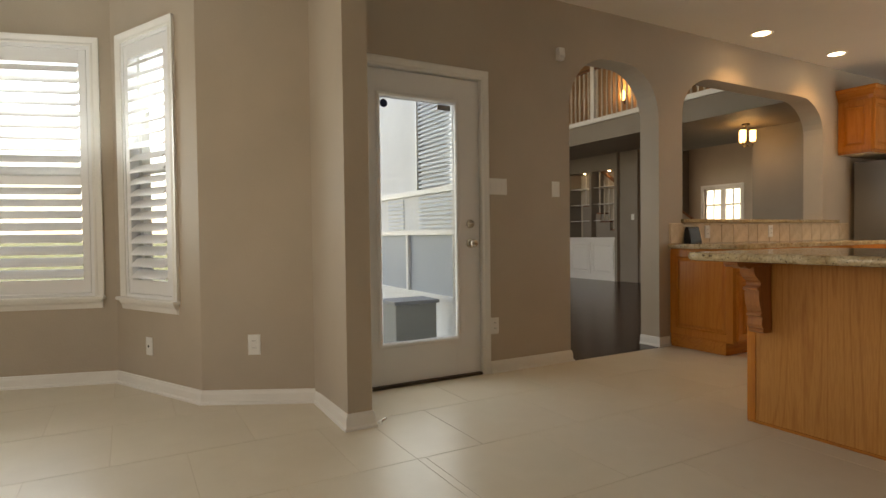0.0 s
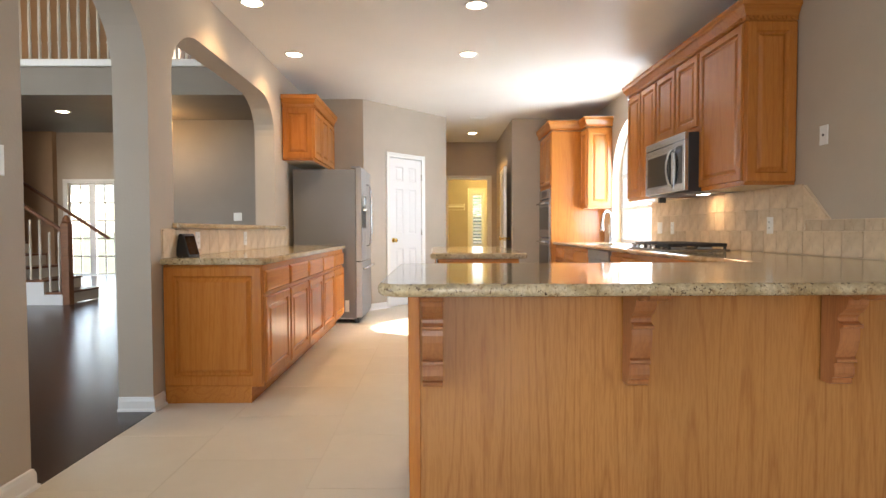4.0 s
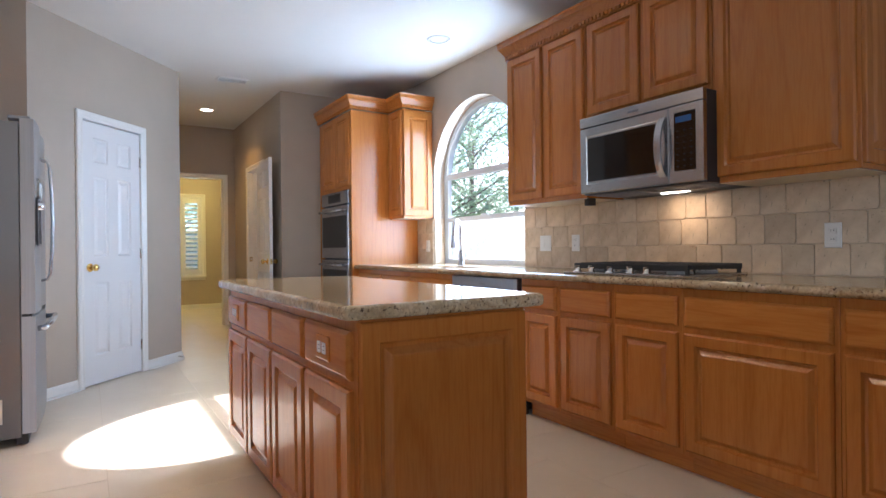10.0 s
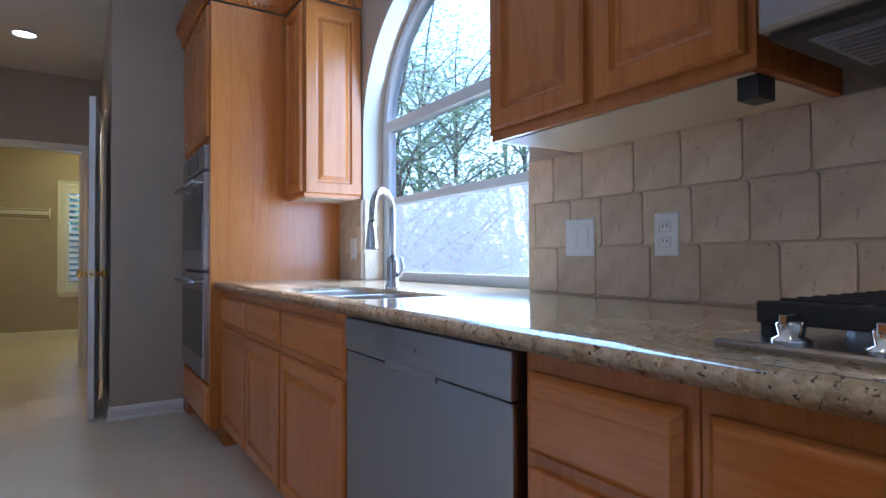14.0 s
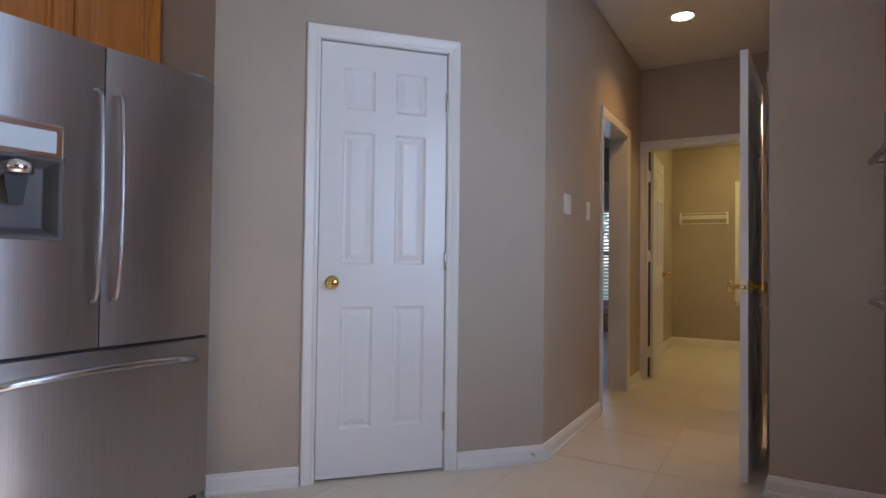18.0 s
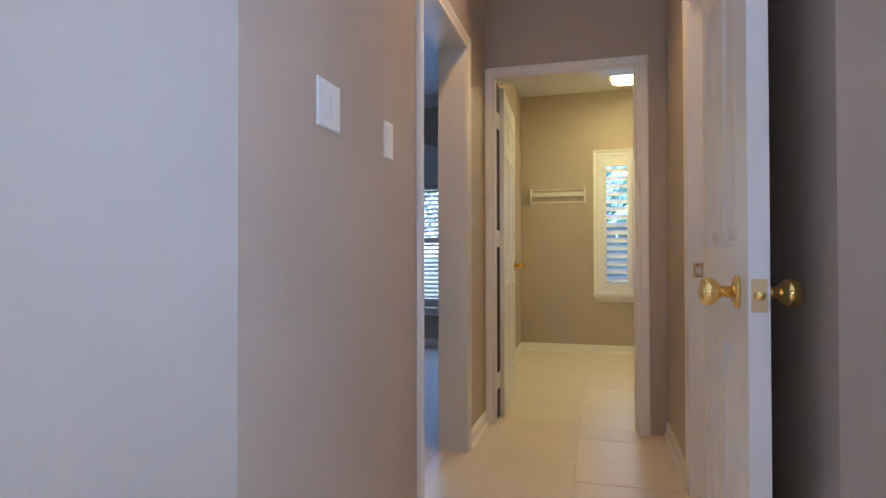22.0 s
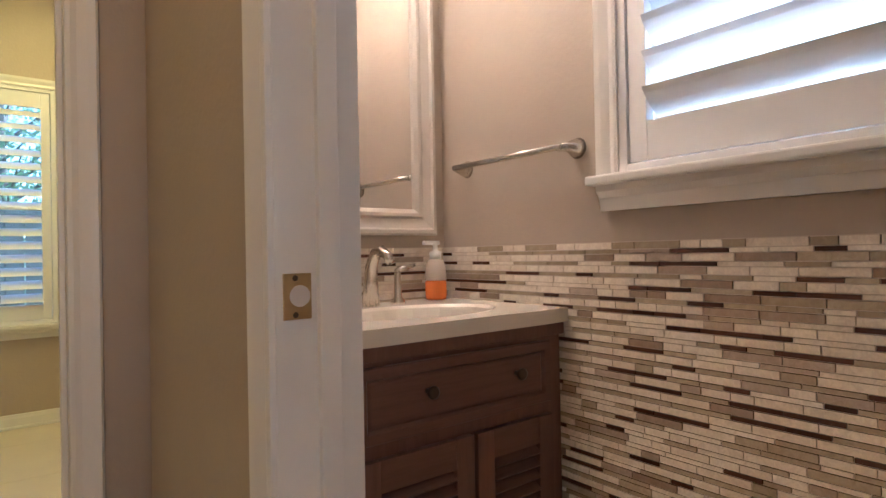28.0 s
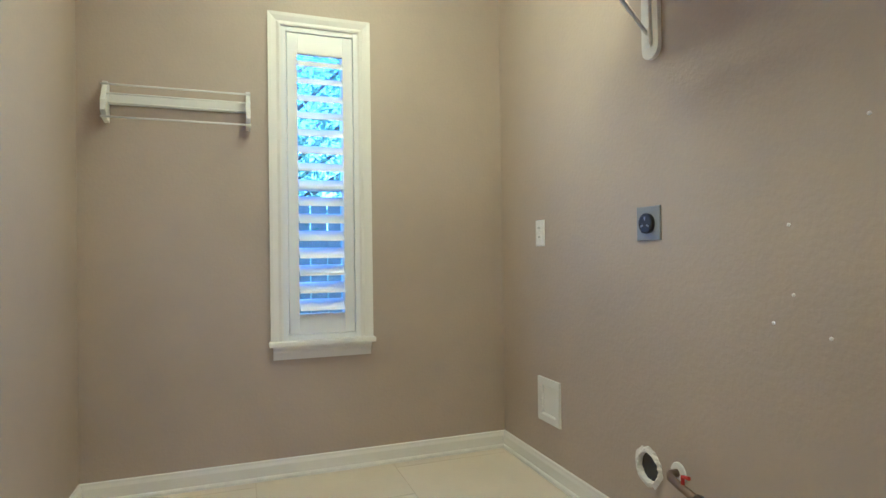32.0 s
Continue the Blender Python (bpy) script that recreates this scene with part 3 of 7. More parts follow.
def casing(parent, u0, u1, z1, z0=0.0, width=0.062, deep=0.018, sill=False):
    """Moulded casing round an opening, in a frame where -y faces the room: two legs and a head."""
    prof = [(0, 0.0), (0, 0.010), (0.008, 0.012), (0.020, 0.009), (0.042, 0.016), (0.056, 0.018), (width, 0.012), (width, 0.0)]

    for s, u in ((-1, u0), (1, u1)):
        bm = bmesh.new()
        out = [(u + s * o, -f) for o, f in prof]
        rows = [[bm.verts.new((x, y, z if z == z0 else z1 + (abs(x - u)))) for x, y in out] for z in (z0, z1)]
        k = len(out)
        for j in range(k):
            q = (j + 1) % k
            bm.faces.new((rows[0][j], rows[0][q], rows[1][q], rows[1][j]))
        bm.faces.new(rows[0])
        bm.faces.new(rows[1][::-1])
        part("casing_leg", bm, TRIM, parent)
    bm = bmesh.new()
    rows = [[bm.verts.new((u + s * o, -f, z1 + o)) for o, f in prof] for s, u in ((-1, u0), (1, u1))]
    k = len(prof)
    for j in range(k):
        q = (j + 1) % k
        bm.faces.new((rows[0][j], rows[0][q], rows[1][q], rows[1][j]))
    bm.faces.new(rows[0])
    bm.faces.new(rows[1][::-1])
    part("casing_head", bm, TRIM, parent)


def jambs(parent, u0, u1, z1, deep, stop=True):
    box("jamb", (u0 - 0.02, -0.002, 0), (u0 + 0.002, deep + 0.002, z1 + 0.02), TRIM, parent, 0.001)
    box("jamb", (u1 - 0.002, -0.002, 0), (u1 + 0.02, deep + 0.002, z1 + 0.02), TRIM, parent, 0.001)
    box("head_jamb", (u0 + 0.002, -0.002, z1 - 0.002), (u1 - 0.002, deep + 0.002, z1 + 0.02), TRIM, parent, 0.001)
    if stop:
        box("door_stop_strip", (u0 + 0.002, deep * 0.45, 0), (u0 + 0.014, deep * 0.45 + 0.03, z1 - 0.014), TRIM, parent, 0.002)
        box("door_stop_strip", (u1 - 0.014, deep * 0.45, 0), (u1 - 0.002, deep * 0.45 + 0.03, z1 - 0.014), TRIM, parent, 0.002)
        box("door_stop_strip", (u0 + 0.002, deep * 0.45, z1 - 0.014), (u1 - 0.002, deep * 0.45 + 0.03, z1 - 0.002), TRIM, parent, 0.002)


def knob(parent, x, y, z, out, material, label="polished brass door knob"):
    """A round door knob with its rose; out is -1 or 1, the side to which it stands off."""
    k = part("door_knob", lathe(bmesh.new(), [(0.012, 0.0), (0.011, 0.028), (0.017, 0.034), (0.026, 0.044), (0.0275, 0.055), (0.022, 0.066), (0.010, 0.070)], (x, y, z), "y", 20), material, parent, label, True)
    part("rose", lathe(bmesh.new(), [(0.033, 0.0), (0.032, 0.006), (0.020, 0.011), (0.013, 0.012)], (x, y, z), "y", 24), material, k, "", True)
    if out < 0:
        for o in (k, k.children[0]):
            for v in o.data.vertices:
                v.co.y = 2 * y - v.co.y
            o.data.flip_normals()
    return k


def six_panel(parent, w, h, t, left_hinge=True, knobs=(1, -1), knob_x=None, hinges=True):
    """A six-panel door leaf: x from 0 to w, y from 0 to t, standing on z = 0.012."""
    z0, st, mid = 0.012, 0.115, 0.105
    rails = [(z0, 0.235), (0.80, 1.00), (1.62, 1.725), (h - 0.115, h)]
    if w < 0.66:
        st, mid = 0.105, 0.10
    leaf = parent
    for x0, x1 in ((0, st), (w - st, w)):
        box("stile", (x0, 0, z0), (x1, t, h), DOORP, leaf, 0.0015)
    cx0, cx1 = w / 2 - mid / 2, w / 2 + mid / 2
    for a, c in rails:
        box("rail", (st - 0.0006, 0.0003, a), (w - st + 0.0006, t - 0.0003, c), DOORP, leaf, 0.0008)
    for (a, c), (d, e) in zip(rails, rails[1:]):
        box("mullion", (cx0, 0.0003, c - 0.0006), (cx1, t - 0.0003, d + 0.0006), DOORP, leaf, 0.0008)
        for x0, x1 in ((st, cx0), (cx1, w - st)):
            f = [(-0.0005, 0.0), (0.0, -0.001), (0.010, -0.010), (0.017, -0.011), (0.040, -0.003), (0.044, -0.0025)]
            bm = raised(bmesh.new(), x0, x1, c, d, 0.0, f, False)
            back = raised(bmesh.new(), x0, x1, c, d, 0.0, f, False)
            bmesh.ops.transform(back, matrix=Matrix.Translation((0, t, 0)) @ Matrix.Diagonal((1, -1, 1, 1)), verts=back.verts)
            tmp = bpy.data.meshes.new("tmp")
            back.to_mesh(tmp)
            back.free()
            bm.from_mesh(tmp)
            bpy.data.meshes.remove(tmp)
            part("door_panel", bm, DOORP, leaf)
    kx = knob_x if knob_x is not None else (w - 0.065 if left_hinge else 0.065)
    for s in knobs:
        knob(leaf, kx, t if s > 0 else 0.0, 0.915, s, BRASS)
    hx = 0.0 if left_hinge else w
    if hinges:
        for z in (0.24, 1.02, 1.80):
            part("hinge", lathe(bmesh.new(), [(0.006, -0.045), (0.007, -0.043), (0.007, 0.043), (0.006, 0.045)], (hx, -0.004, z), "z", 10), NICKEL, leaf, "", True)


def shutter_panel(parent, x0, x1, z0, z1, y, tilt, rows, mid_rail=None, material=None):
    """A plantation shutter leaf: stiles, rails and tilted louvres."""
    st, t = 0.045, 0.028
    leaf = part("shutter_leaf", cube(cube(bmesh.new(), (x0, y, z0), (x0 + st, y + t, z1), 0.002), (x1 - st, y, z0), (x1, y + t, z1), 0.002), SHUT, parent)
    zs = [(z0, z0 + 0.09), (z1 - 0.09, z1)]
    if mid_rail:
        zs.insert(1, (mid_rail - 0.03, mid_rail + 0.03))
    for a, c in zs:
        box("rail", (x0 + st, y + 0.001, a), (x1 - st, y + t - 0.001, c), SHUT, leaf, 0.002)
    me = None
    for (a, c), (d, e) in zip(zs, zs[1:]):
        n = max(1, round((d - c) / rows))
        for k in range(n):
            zc = c + (k + 0.5) * (d - c) / n
            if me is None:
                wd = rows * 1.12
                pts = [(-wd / 2, 0), (-wd / 3, 0.0042), (0, 0.0055), (wd / 3, 0.0042), (wd / 2, 0), (wd / 3, -0.0042), (0, -0.0055), (-wd / 3, -0.0042)]
                me = mesh("louvre", prism(pts, lambda u, v, q: (q, u, v), x0 + st + 0.002, x1 - st - 0.002), SHUT)
            ob = new("louvre", me)
            ob.parent = leaf
            ob.matrix_local = pose(0, y + t / 2, zc, tilt, 0, 0)
    return leaf

# ---- kitchen cabinets ----
TOP, CAB, TOE = 0.885, 0.845, 0.10


def side_panel(parent, side, w, depth, z0, z1, material=None):
    """A raised end panel on the left (-1) or right (1) side of a cabinet."""
    x = (-depth, 0.0) if side < 0 else (0.0, depth)
    ob = part("end_panel", raised(bmesh.new(), x[0] + 0.004, x[1] - 0.004, z0, z1, 0.0, SLAB_PROFILE), material or OAK, parent)
    ob.matrix_local = pose(0 if side < 0 else w, 0, 0, 0, 0, -90 if side < 0 else 90)
    return ob


def fronts(parent, rows):
    """Door and drawer fronts on a cabinet's face: kind, x0, x1, z0, z1."""
    for kind, x0, x1, z0, z1 in rows:
        if kind == "drawer":
            part("drawer_front", raised(bmesh.new(), x0, x1, z0, z1, 0.0, DRAWER_PROFILE), OAKX, parent)
        else:
            part("cabinet_door", raised(bmesh.new(), x0, x1, z0, z1, 0.0, DOOR_PROFILE), OAK, parent)


def base_cabinet(m, w, depth, cols, label, sides=(), drawers=True, hollow=False):
    c = thing("base_cabinet", m, label, "cabinet", "oak base cabinets")
    if hollow:
        box("body", (0.001, 0.02, TOE), (w - 0.001, depth, 0.60), OAK, c, 0.002)
        box("face_frame", (0.001, 0.0, TOE), (w - 0.001, 0.0195, CAB), OAK, c, 0.002)
    else:
        box("body", (0.001, 0, TOE), (w - 0.001, depth, CAB), OAK, c, 0.002)
    box("toe_kick", (0.001, 0.075, 0.0), (w - 0.001, depth, TOE), OAKX, c, 0.001)
    cw = w / cols
    for k in range(cols):
        x0, x1 = k * cw + 0.018, (k + 1) * cw - 0.018
        if drawers:
            fronts(c, [("drawer", x0, x1, 0.672, 0.808), ("door", x0, x1, 0.125, 0.645)])
        else:
            fronts(c, [("door", x0, x1, 0.125, 0.808)])
    for s in sides:
        side_panel(c, s, w, depth, TOE + 0.012, CAB - 0.012)
    return c


def wall_cabinet(m, w, z0, z1, depth, cols, label, sides=(), under=True):
    c = thing("wall_cabinet", m, label, "cabinet", "oak wall cabinets")
    box("body", (0.001, 0, z0), (w - 0.001, depth, z1), OAK, c, 0.002)
    if under:
        box("underside", (0.02, 0.02, z0 - 0.002), (w - 0.02, depth - 0.004, z0 + 0.002), OAKIN, c, 0.0)
    cw = w / cols
    for k in range(cols):
        fronts(c, [("door", k * cw + 0.016, (k + 1) * cw - 0.016, z0 + 0.028, z1 - 0.02)])
    for s in sides:
        side_panel(c, s, w, depth, z0 + 0.02, z1 - 0.02)
    return c


def crown(path, z, label="oak crown moulding with a dentil strip above the cabinets"):
    c = thing("crown_moulding", None, label, "moulding")
    part("cove", moulded(path, [(o, z + h) for o, h in CROWN]), OAKX, c)
    bm = bmesh.new()
    for a, b2 in zip(path, path[1:]):
        a, b2 = Vector(a), Vector(b2)
        d = (b2 - a).normalized()
        n = Vector((d.y, -d.x))
        count = int((b2 - a).length / 0.03)
        for k in range(count):
            p = a + d * (0.015 + 0.03 * k)
            vs = []
            for zz in (z + 0.004, z + 0.026):
                for s, o in ((-0.008, 0.010), (0.008, 0.010), (0.008, 0.024), (-0.008, 0.024)):
                    r = p + d * s + n * o
                    vs.append(bm.verts.new((r.x, r.y, zz)))
            for f in ((0, 1, 2, 3), (7, 6, 5, 4), (0, 4, 5, 1), (1, 5, 6, 2), (2, 6, 7, 3), (3, 7, 4, 0)):
                bm.faces.new([vs[i] for i in f])
    part("dentil_strip", bm, OAKX, c)
    return c


def worktop(name, outer, hole, label, soft=0.011):
    """A stone worktop with a rounded edge; hole is a sink opening, or empty."""
    bm = bmesh.new()
    edges = []
    for ring in (outer, hole):
        vs = [bm.verts.new((x, y, TOP)) for x, y in ring]
        edges += [bm.edges.new((vs[k - 1], vs[k])) for k in range(len(vs))]
    bmesh.ops.triangle_fill(bm, use_beauty=True, edges=edges)
    low = bmesh.ops.extrude_face_region(bm, geom=list(bm.faces))["geom"]
    for v in low:
        if isinstance(v, bmesh.types.BMVert):
            v.co.z -= 0.04
    bmesh.ops.recalc_face_normals(bm, faces=bm.faces)
    if not hole:
        rim = [e for e in bm.edges if abs(e.verts[0].co.z - e.verts[1].co.z) < 1e-5 and e.calc_face_angle(0) > 1.0]
        bmesh.ops.bevel(bm, geom=rim, offset=soft, segments=3, affect="EDGES", profile=0.5)
    return tagged(part(name, bm, GRAN), label, "worktop")


def rounded(x0, x1, y0, y1, r, corners=(1, 1, 1, 1), n=6):
    """A rectangle with rounded corners, from the lower left, counter-clockwise."""
    pts = []
    for (cx, cy, a0), on in zip(((x0 + r, y0 + r, 180), (x1 - r, y0 + r, 270), (x1 - r, y1 - r, 0), (x0 + r, y1 - r, 90)), corners):
        if on:
            pts += [(cx + r * math.cos(radians(a0 + 90 * k / n)), cy + r * math.sin(radians(a0 + 90 * k / n))) for k in range(n + 1)]
        else:
            pts.append((x0 if cx < (x0 + x1) / 2 else x1, y0 if cy < (y0 + y1) / 2 else y1))
    return pts


# run along the west wall
for k in range(5):
    base_cabinet(pose(0.225, 3.30 + 0.586 * k, 0, 0, 0, 90), 0.586, 0.596, 1, "honey oak base cabinet with one drawer and a raised-panel door", (-1,) if k == 0 else ())
worktop("worktop_west", rounded(XL + 0.002, 0.255, 3.265, 6.245, 0.03, (0, 1, 0, 0)), [], "speckled cream granite worktop below the pass-through")
# peninsula
pen = thing("peninsula", None, "honey oak breakfast bar with a plain veneered back", "breakfast bar")
box("back_panel", (1.18, 1.98, 0.012), (XR - 0.002, 1.992, CAB - 0.002), OAKP, pen, 0.001)
box("body", (1.184, 1.993, TOE), (2.98, 2.60, CAB - 0.002), OAK, pen, 0.002)
box("toe_kick", (1.20, 2.0, 0.0), (2.98, 2.53, TOE), OAKX, pen, 0.001)
box("base_trim", (1.175, 1.972, 0.0), (XR - 0.002, 1.98, 0.014), OAKX, pen, 0.002)
box("corner_post", (1.172, 1.974, 0.012), (1.215, 1.99, CAB - 0.002), OAK, pen, 0.003)
ob = part("end_panel", raised(bmesh.new(), -0.606, -0.02, TOE + 0.012, CAB - 0.014, 0.0, SLAB_PROFILE), OAK, pen)
ob.matrix_local = pose(1.184, 1.993, 0, 0, 0, -90)
for k in range(3):
    ob = part("cabinet_door", raised(bmesh.new(), 0.02, 0.57, 0.125, 0.808, 0.0, DOOR_PROFILE), OAK, pen)
    ob.matrix_local = pose(1.20 + 0.59 * (k + 1), 2.60, 0, 0, 0, 180)


def corbel(x):
    c = thing("corbel", pose(x, 1.971, 0), "carved red-brown wood corbel under the breakfast bar", "corbel", "bar corbels")
    arm = [(0, 0.842), (0.262, 0.842), (0.270, 0.834), (0.266, 0.822), (0.250, 0.813), (0.232, 0.812), (0.215, 0.818), (0.202, 0.812), (0.186, 0.803), (0.166, 0.803), (0.150, 0.811), (0, 0.811)]
    body = [(0, 0.810), (0.136, 0.810), (0.140, 0.798), (0.137, 0.782), (0.127, 0.764), (0.110, 0.750), (0.094, 0.740), (0.086, 0.728), (0.088, 0.716), (0.100, 0.709), (0.116, 0.706), (0.118, 0.699), (0.114, 0.694),
            (0.098, 0.691), (0.101, 0.672), (0.099, 0.646), (0.092, 0.618), (0.082, 0.594), (0.075, 0.581), (0.087, 0.575), (0.089, 0.567), (0.084, 0.562), (0.070, 0.559), (0.076, 0.543), (0.077, 0.522),
            (0.071, 0.506), (0.060, 0.501), (0.066, 0.494), (0.064, 0.484), (0.056, 0.478), (0, 0.478)]
    for name, prof in (("arm", arm), ("bracket", body)):
        part(name, prism(prof, lambda u, v, t: (t, -u, v), -0.037, 0.037), CORBEL, c)
    return c


CORBEL = oak("corbel_wood", "z", (0.46, 0.175, 0.06), (0.27, 0.085, 0.03), 0.35)
for x in (1.262, 2.012, 2.762, 3.512):
    corbel(x)
# run along the east wall, with the peninsula's top in one piece
SINK = rounded(2.94, 3.262, 5.92, 6.66, 0.06)
EDGE = rounded(1.11, 3.3, 1.575, 2.65, 0.075, (1, 0, 0, 1))
k0 = [p for p in EDGE if p[0] < 2.0]
half = len(k0) // 2
OUT = k0[:half] + [(XR - 0.002, 1.575), (XR - 0.002, 5.952), (XR + 0.098, 5.952), (XR + 0.098, 7.328), (XR - 0.002, 7.328), (XR - 0.002, 7.655), (2.895, 7.655), (2.895, 2.65)] + k0[half:]
east_top = worktop("worktop_east", OUT, SINK, "speckled cream granite worktop with an undermount sink opening")
# bullnose along the long granite edges
nose = [(0.0, TOP - 0.04), (0.010, TOP - 0.037), (0.017, TOP - 0.028), (0.019, TOP - 0.018), (0.015, TOP - 0.006), (0.006, TOP), (0.0, TOP)]
lip = [(XR - 0.002, 1.575)] + k0[:half][::-1] + k0[half:][::-1] + [(2.895, 2.65), (2.895, 7.655)]
part("rounded_edge", moulded(lip, [(-o, z) for o, z in nose][::-1]), GRAN, east_top, "", True)
UNITS = [(7.655, 6.60, 2, True), (6.60, 5.955, 1, True), (5.20, 4.87, 1, True), (4.87, 4.48, 1, True), (4.48, 4.09, 1, True), (4.09, 3.46, 1, True), (3.46, 2.66, 1, True)]
for y1, y0, cols, dr in UNITS:
    base_cabinet(pose(2.93, y1, 0, 0, 0, -90), y1 - y0, XR - 2.932, cols, "honey oak base cabinet with drawer fronts and raised-panel doors", hollow=5.9 < y0 < 6.7)
# island
isl = thing("kitchen_island", pose(1.29, 5.50, 0, 0, 0, -90), "freestanding honey oak island with raised-panel doors", "kitchen island")
box("body", (0, 0, TOE), (1.58, 0.58, CAB), OAK, isl, 0.002)
box("toe_kick", (0.04, 0.075, 0), (1.54, 0.50, TOE), OAKX, isl, 0.001)
fronts(isl, [(kind, 0.018 + 0.39 * k, 0.39 * (k + 1) - 0.006, z0, z1) for k in range(4) for kind, z0, z1 in (("drawer", 0.672, 0.808), ("door", 0.125, 0.645))])
side_panel(isl, 1, 1.58, 0.58, TOE + 0.012, CAB - 0.012)
side_panel(isl, -1, 1.58, 0.58, TOE + 0.012, CAB - 0.012)
worktop("worktop_island", rounded(1.235, 1.925, 3.865, 5.56, 0.035), [], "speckled cream granite island top with rounded edges", 0.013)
# wall cabinets on the east wall
UZ0, UZ1 = 1.335, 2.395
wall_cabinet(pose(3.27, 5.735, 0, 0, 0, -90), 0.76, UZ0, UZ1, XR - 3.272, 2, "honey oak two-door wall cabinet beside the window", (-1,))
wall_cabinet(pose(3.27, 4.972, 0, 0, 0, -90), 0.822, 1.80, UZ1, XR - 3.272, 2, "short honey oak wall cabinet above the microwave", (), False)
wall_cabinet(pose(3.27, 4.148, 0, 0, 0, -90), 0.628, UZ0, UZ1, XR - 3.272, 1, "honey oak wall cabinet with one wide raised-panel door", (1,))
crown([(XR - 0.002, 3.518), (3.27, 3.518), (3.27, 5.737), (XR - 0.002, 5.737)][::-1], UZ1 - 0.01)
wall_cabinet(pose(3.27, 7.655, 0, 0, 0, -90), 0.30, UZ0, UZ1, XR - 3.272, 1, "narrow honey oak wall cabinet beside the window", (1,))
crown([(2.86, 7.657), (3.27, 7.657), (3.27, 7.353), (XR - 0.002, 7.353)], UZ1 + 0.01)
# oven tower
tow = thing("oven_cabinet", pose(2.86, 8.45, 0, 0, 0, -90), "tall honey oak oven cabinet", "cabinet")
for a, c in (((0, 0, TOE), (0.03, 0.735, UZ1)), ((0.765, 0, TOE), (0.795, 0.735, UZ1)), ((0.03, 0.004, TOE), (0.765, 0.735, 0.34)), ((0.03, 0.004, 1.63), (0.765, 0.735, UZ1)), ((0.03, 0.60, 0.34), (0.765, 0.735, 1.63))):
    box("body", a, c, OAK, tow, 0.002)
box("toe_kick", (0.0, 0.075, 0), (0.795, 0.735, TOE), OAKX, tow, 0.001)
fronts(tow, [("drawer", 0.02, 0.775, 0.12, 0.325), ("door", 0.02, 0.392, 1.665, UZ1 - 0.02), ("door", 0.403, 0.775, 1.665, UZ1 - 0.02)])
box("filler", (-0.108, 0.01, 0.0), (-0.002, 0.735, UZ1), OAK, tow, 0.002)
crown([(2.86, 8.556), (2.86, 7.655), (3.20, 7.655)], UZ1 + 0.012)
# over the refrigerator
wall_cabinet(pose(-0.045, 6.02, 0, 0, 0, 90), 1.218, 1.805, 2.385, 0.328, 3, "honey oak wall cabinet above the refrigerator", (-1,))
crown([(-0.045, 7.238), (-0.045, 6.018), (XL + 0.002, 6.018)][::-1], 2.375)

# ---- appliances ----
fr = thing("refrigerator", pose(0.37, 6.268, 0, 0, 0, 90) @ Matrix.Diagonal((0.965, 1, 1, 1)), "stainless steel french-door refrigerator with a grey side", "refrigerator")
FW, FH = 0.935, 1.755
box("cabinet_body", (0.004, 0.0, 0.045), (FW - 0.004, 0.70, 1.735), GREYS, fr, 0.006)


def bowed(bm, x0, x1, z0, z1, y0, swell, n=24):
    """A door front, gently bowed forward, with rounded sides."""
    pts = [(x0, y0)] + [(x0 + (x1 - x0) * k / n, y0 - 0.062 - swell * math.sin(math.pi * k / n) ) for k in range(n + 1)] + [(x1, y0)]
    return prism(pts, lambda u, v, t: (u, v, t), z0, z1, bm)


part("fridge_door", bowed(bmesh.new(), 0.4725, FW - 0.003, 0.705, FH, -0.004, 0.010), STEEL, fr, "brushed stainless door")
# the door with the dispenser is bowed the same way, with an opening in it


def bow(x):
    u = min(1.0, max(0.0, (x - 0.003) / 0.4645))
    return -0.066 - 0.010 * math.sin(math.pi * u)


DX = (0.075, 0.330, 1.075, 1.335)
bm = bmesh.new()
for xa, xb, z0, z1 in ((0.003, 0.4675, 0.705, DX[2]), (0.003, 0.4675, DX[3], FH), (0.003, DX[0], DX[2], DX[3]), (DX[1], 0.4675, DX[2], DX[3])):
    xs = [xa] + [x for x in (0.003 + 0.4645 * k / 24 for k in range(25)) if xa + 0.001 < x < xb - 0.001] + [xb]
    prism([(xa, -0.004)] + [(x, bow(x)) for x in xs] + [(xb, -0.004)], lambda u, v, t: (u, v, t), z0, z1, bm)
part("fridge_door", bm, STEEL, fr, "brushed stainless door with a water dispenser")
part("freezer_drawer", bowed(bmesh.new(), 0.003, FW - 0.003, 0.065, 0.690, -0.004, 0.012), STEEL, fr, "brushed stainless drawer")
box("gasket_gap", (0.01, -0.05, 0.690), (FW - 0.01, -0.006, 0.705), BLACK, fr, 0.0)
box("base_grille", (0.02, -0.03, 0.012), (FW - 0.02, 0.02, 0.06), BLACK, fr, 0.004)
for s, x in ((-1, 0.435), (1, 0.508)):
    part("door_handle", tube(bmesh.new(), [(x, -0.07, 0.865), (x, -0.100, 0.87), (x, -0.113, 0.90), (x, -0.124, 1.05), (x, -0.128, 1.23), (x, -0.124, 1.40), (x, -0.113, 1.565), (x, -0.100, 1.59), (x, -0.07, 1.595)], [0.007, 0.0075, 0.008, 0.0085, 0.0085, 0.0085, 0.008, 0.0075, 0.007], 12), STEELX, fr, "curved steel handle", True)
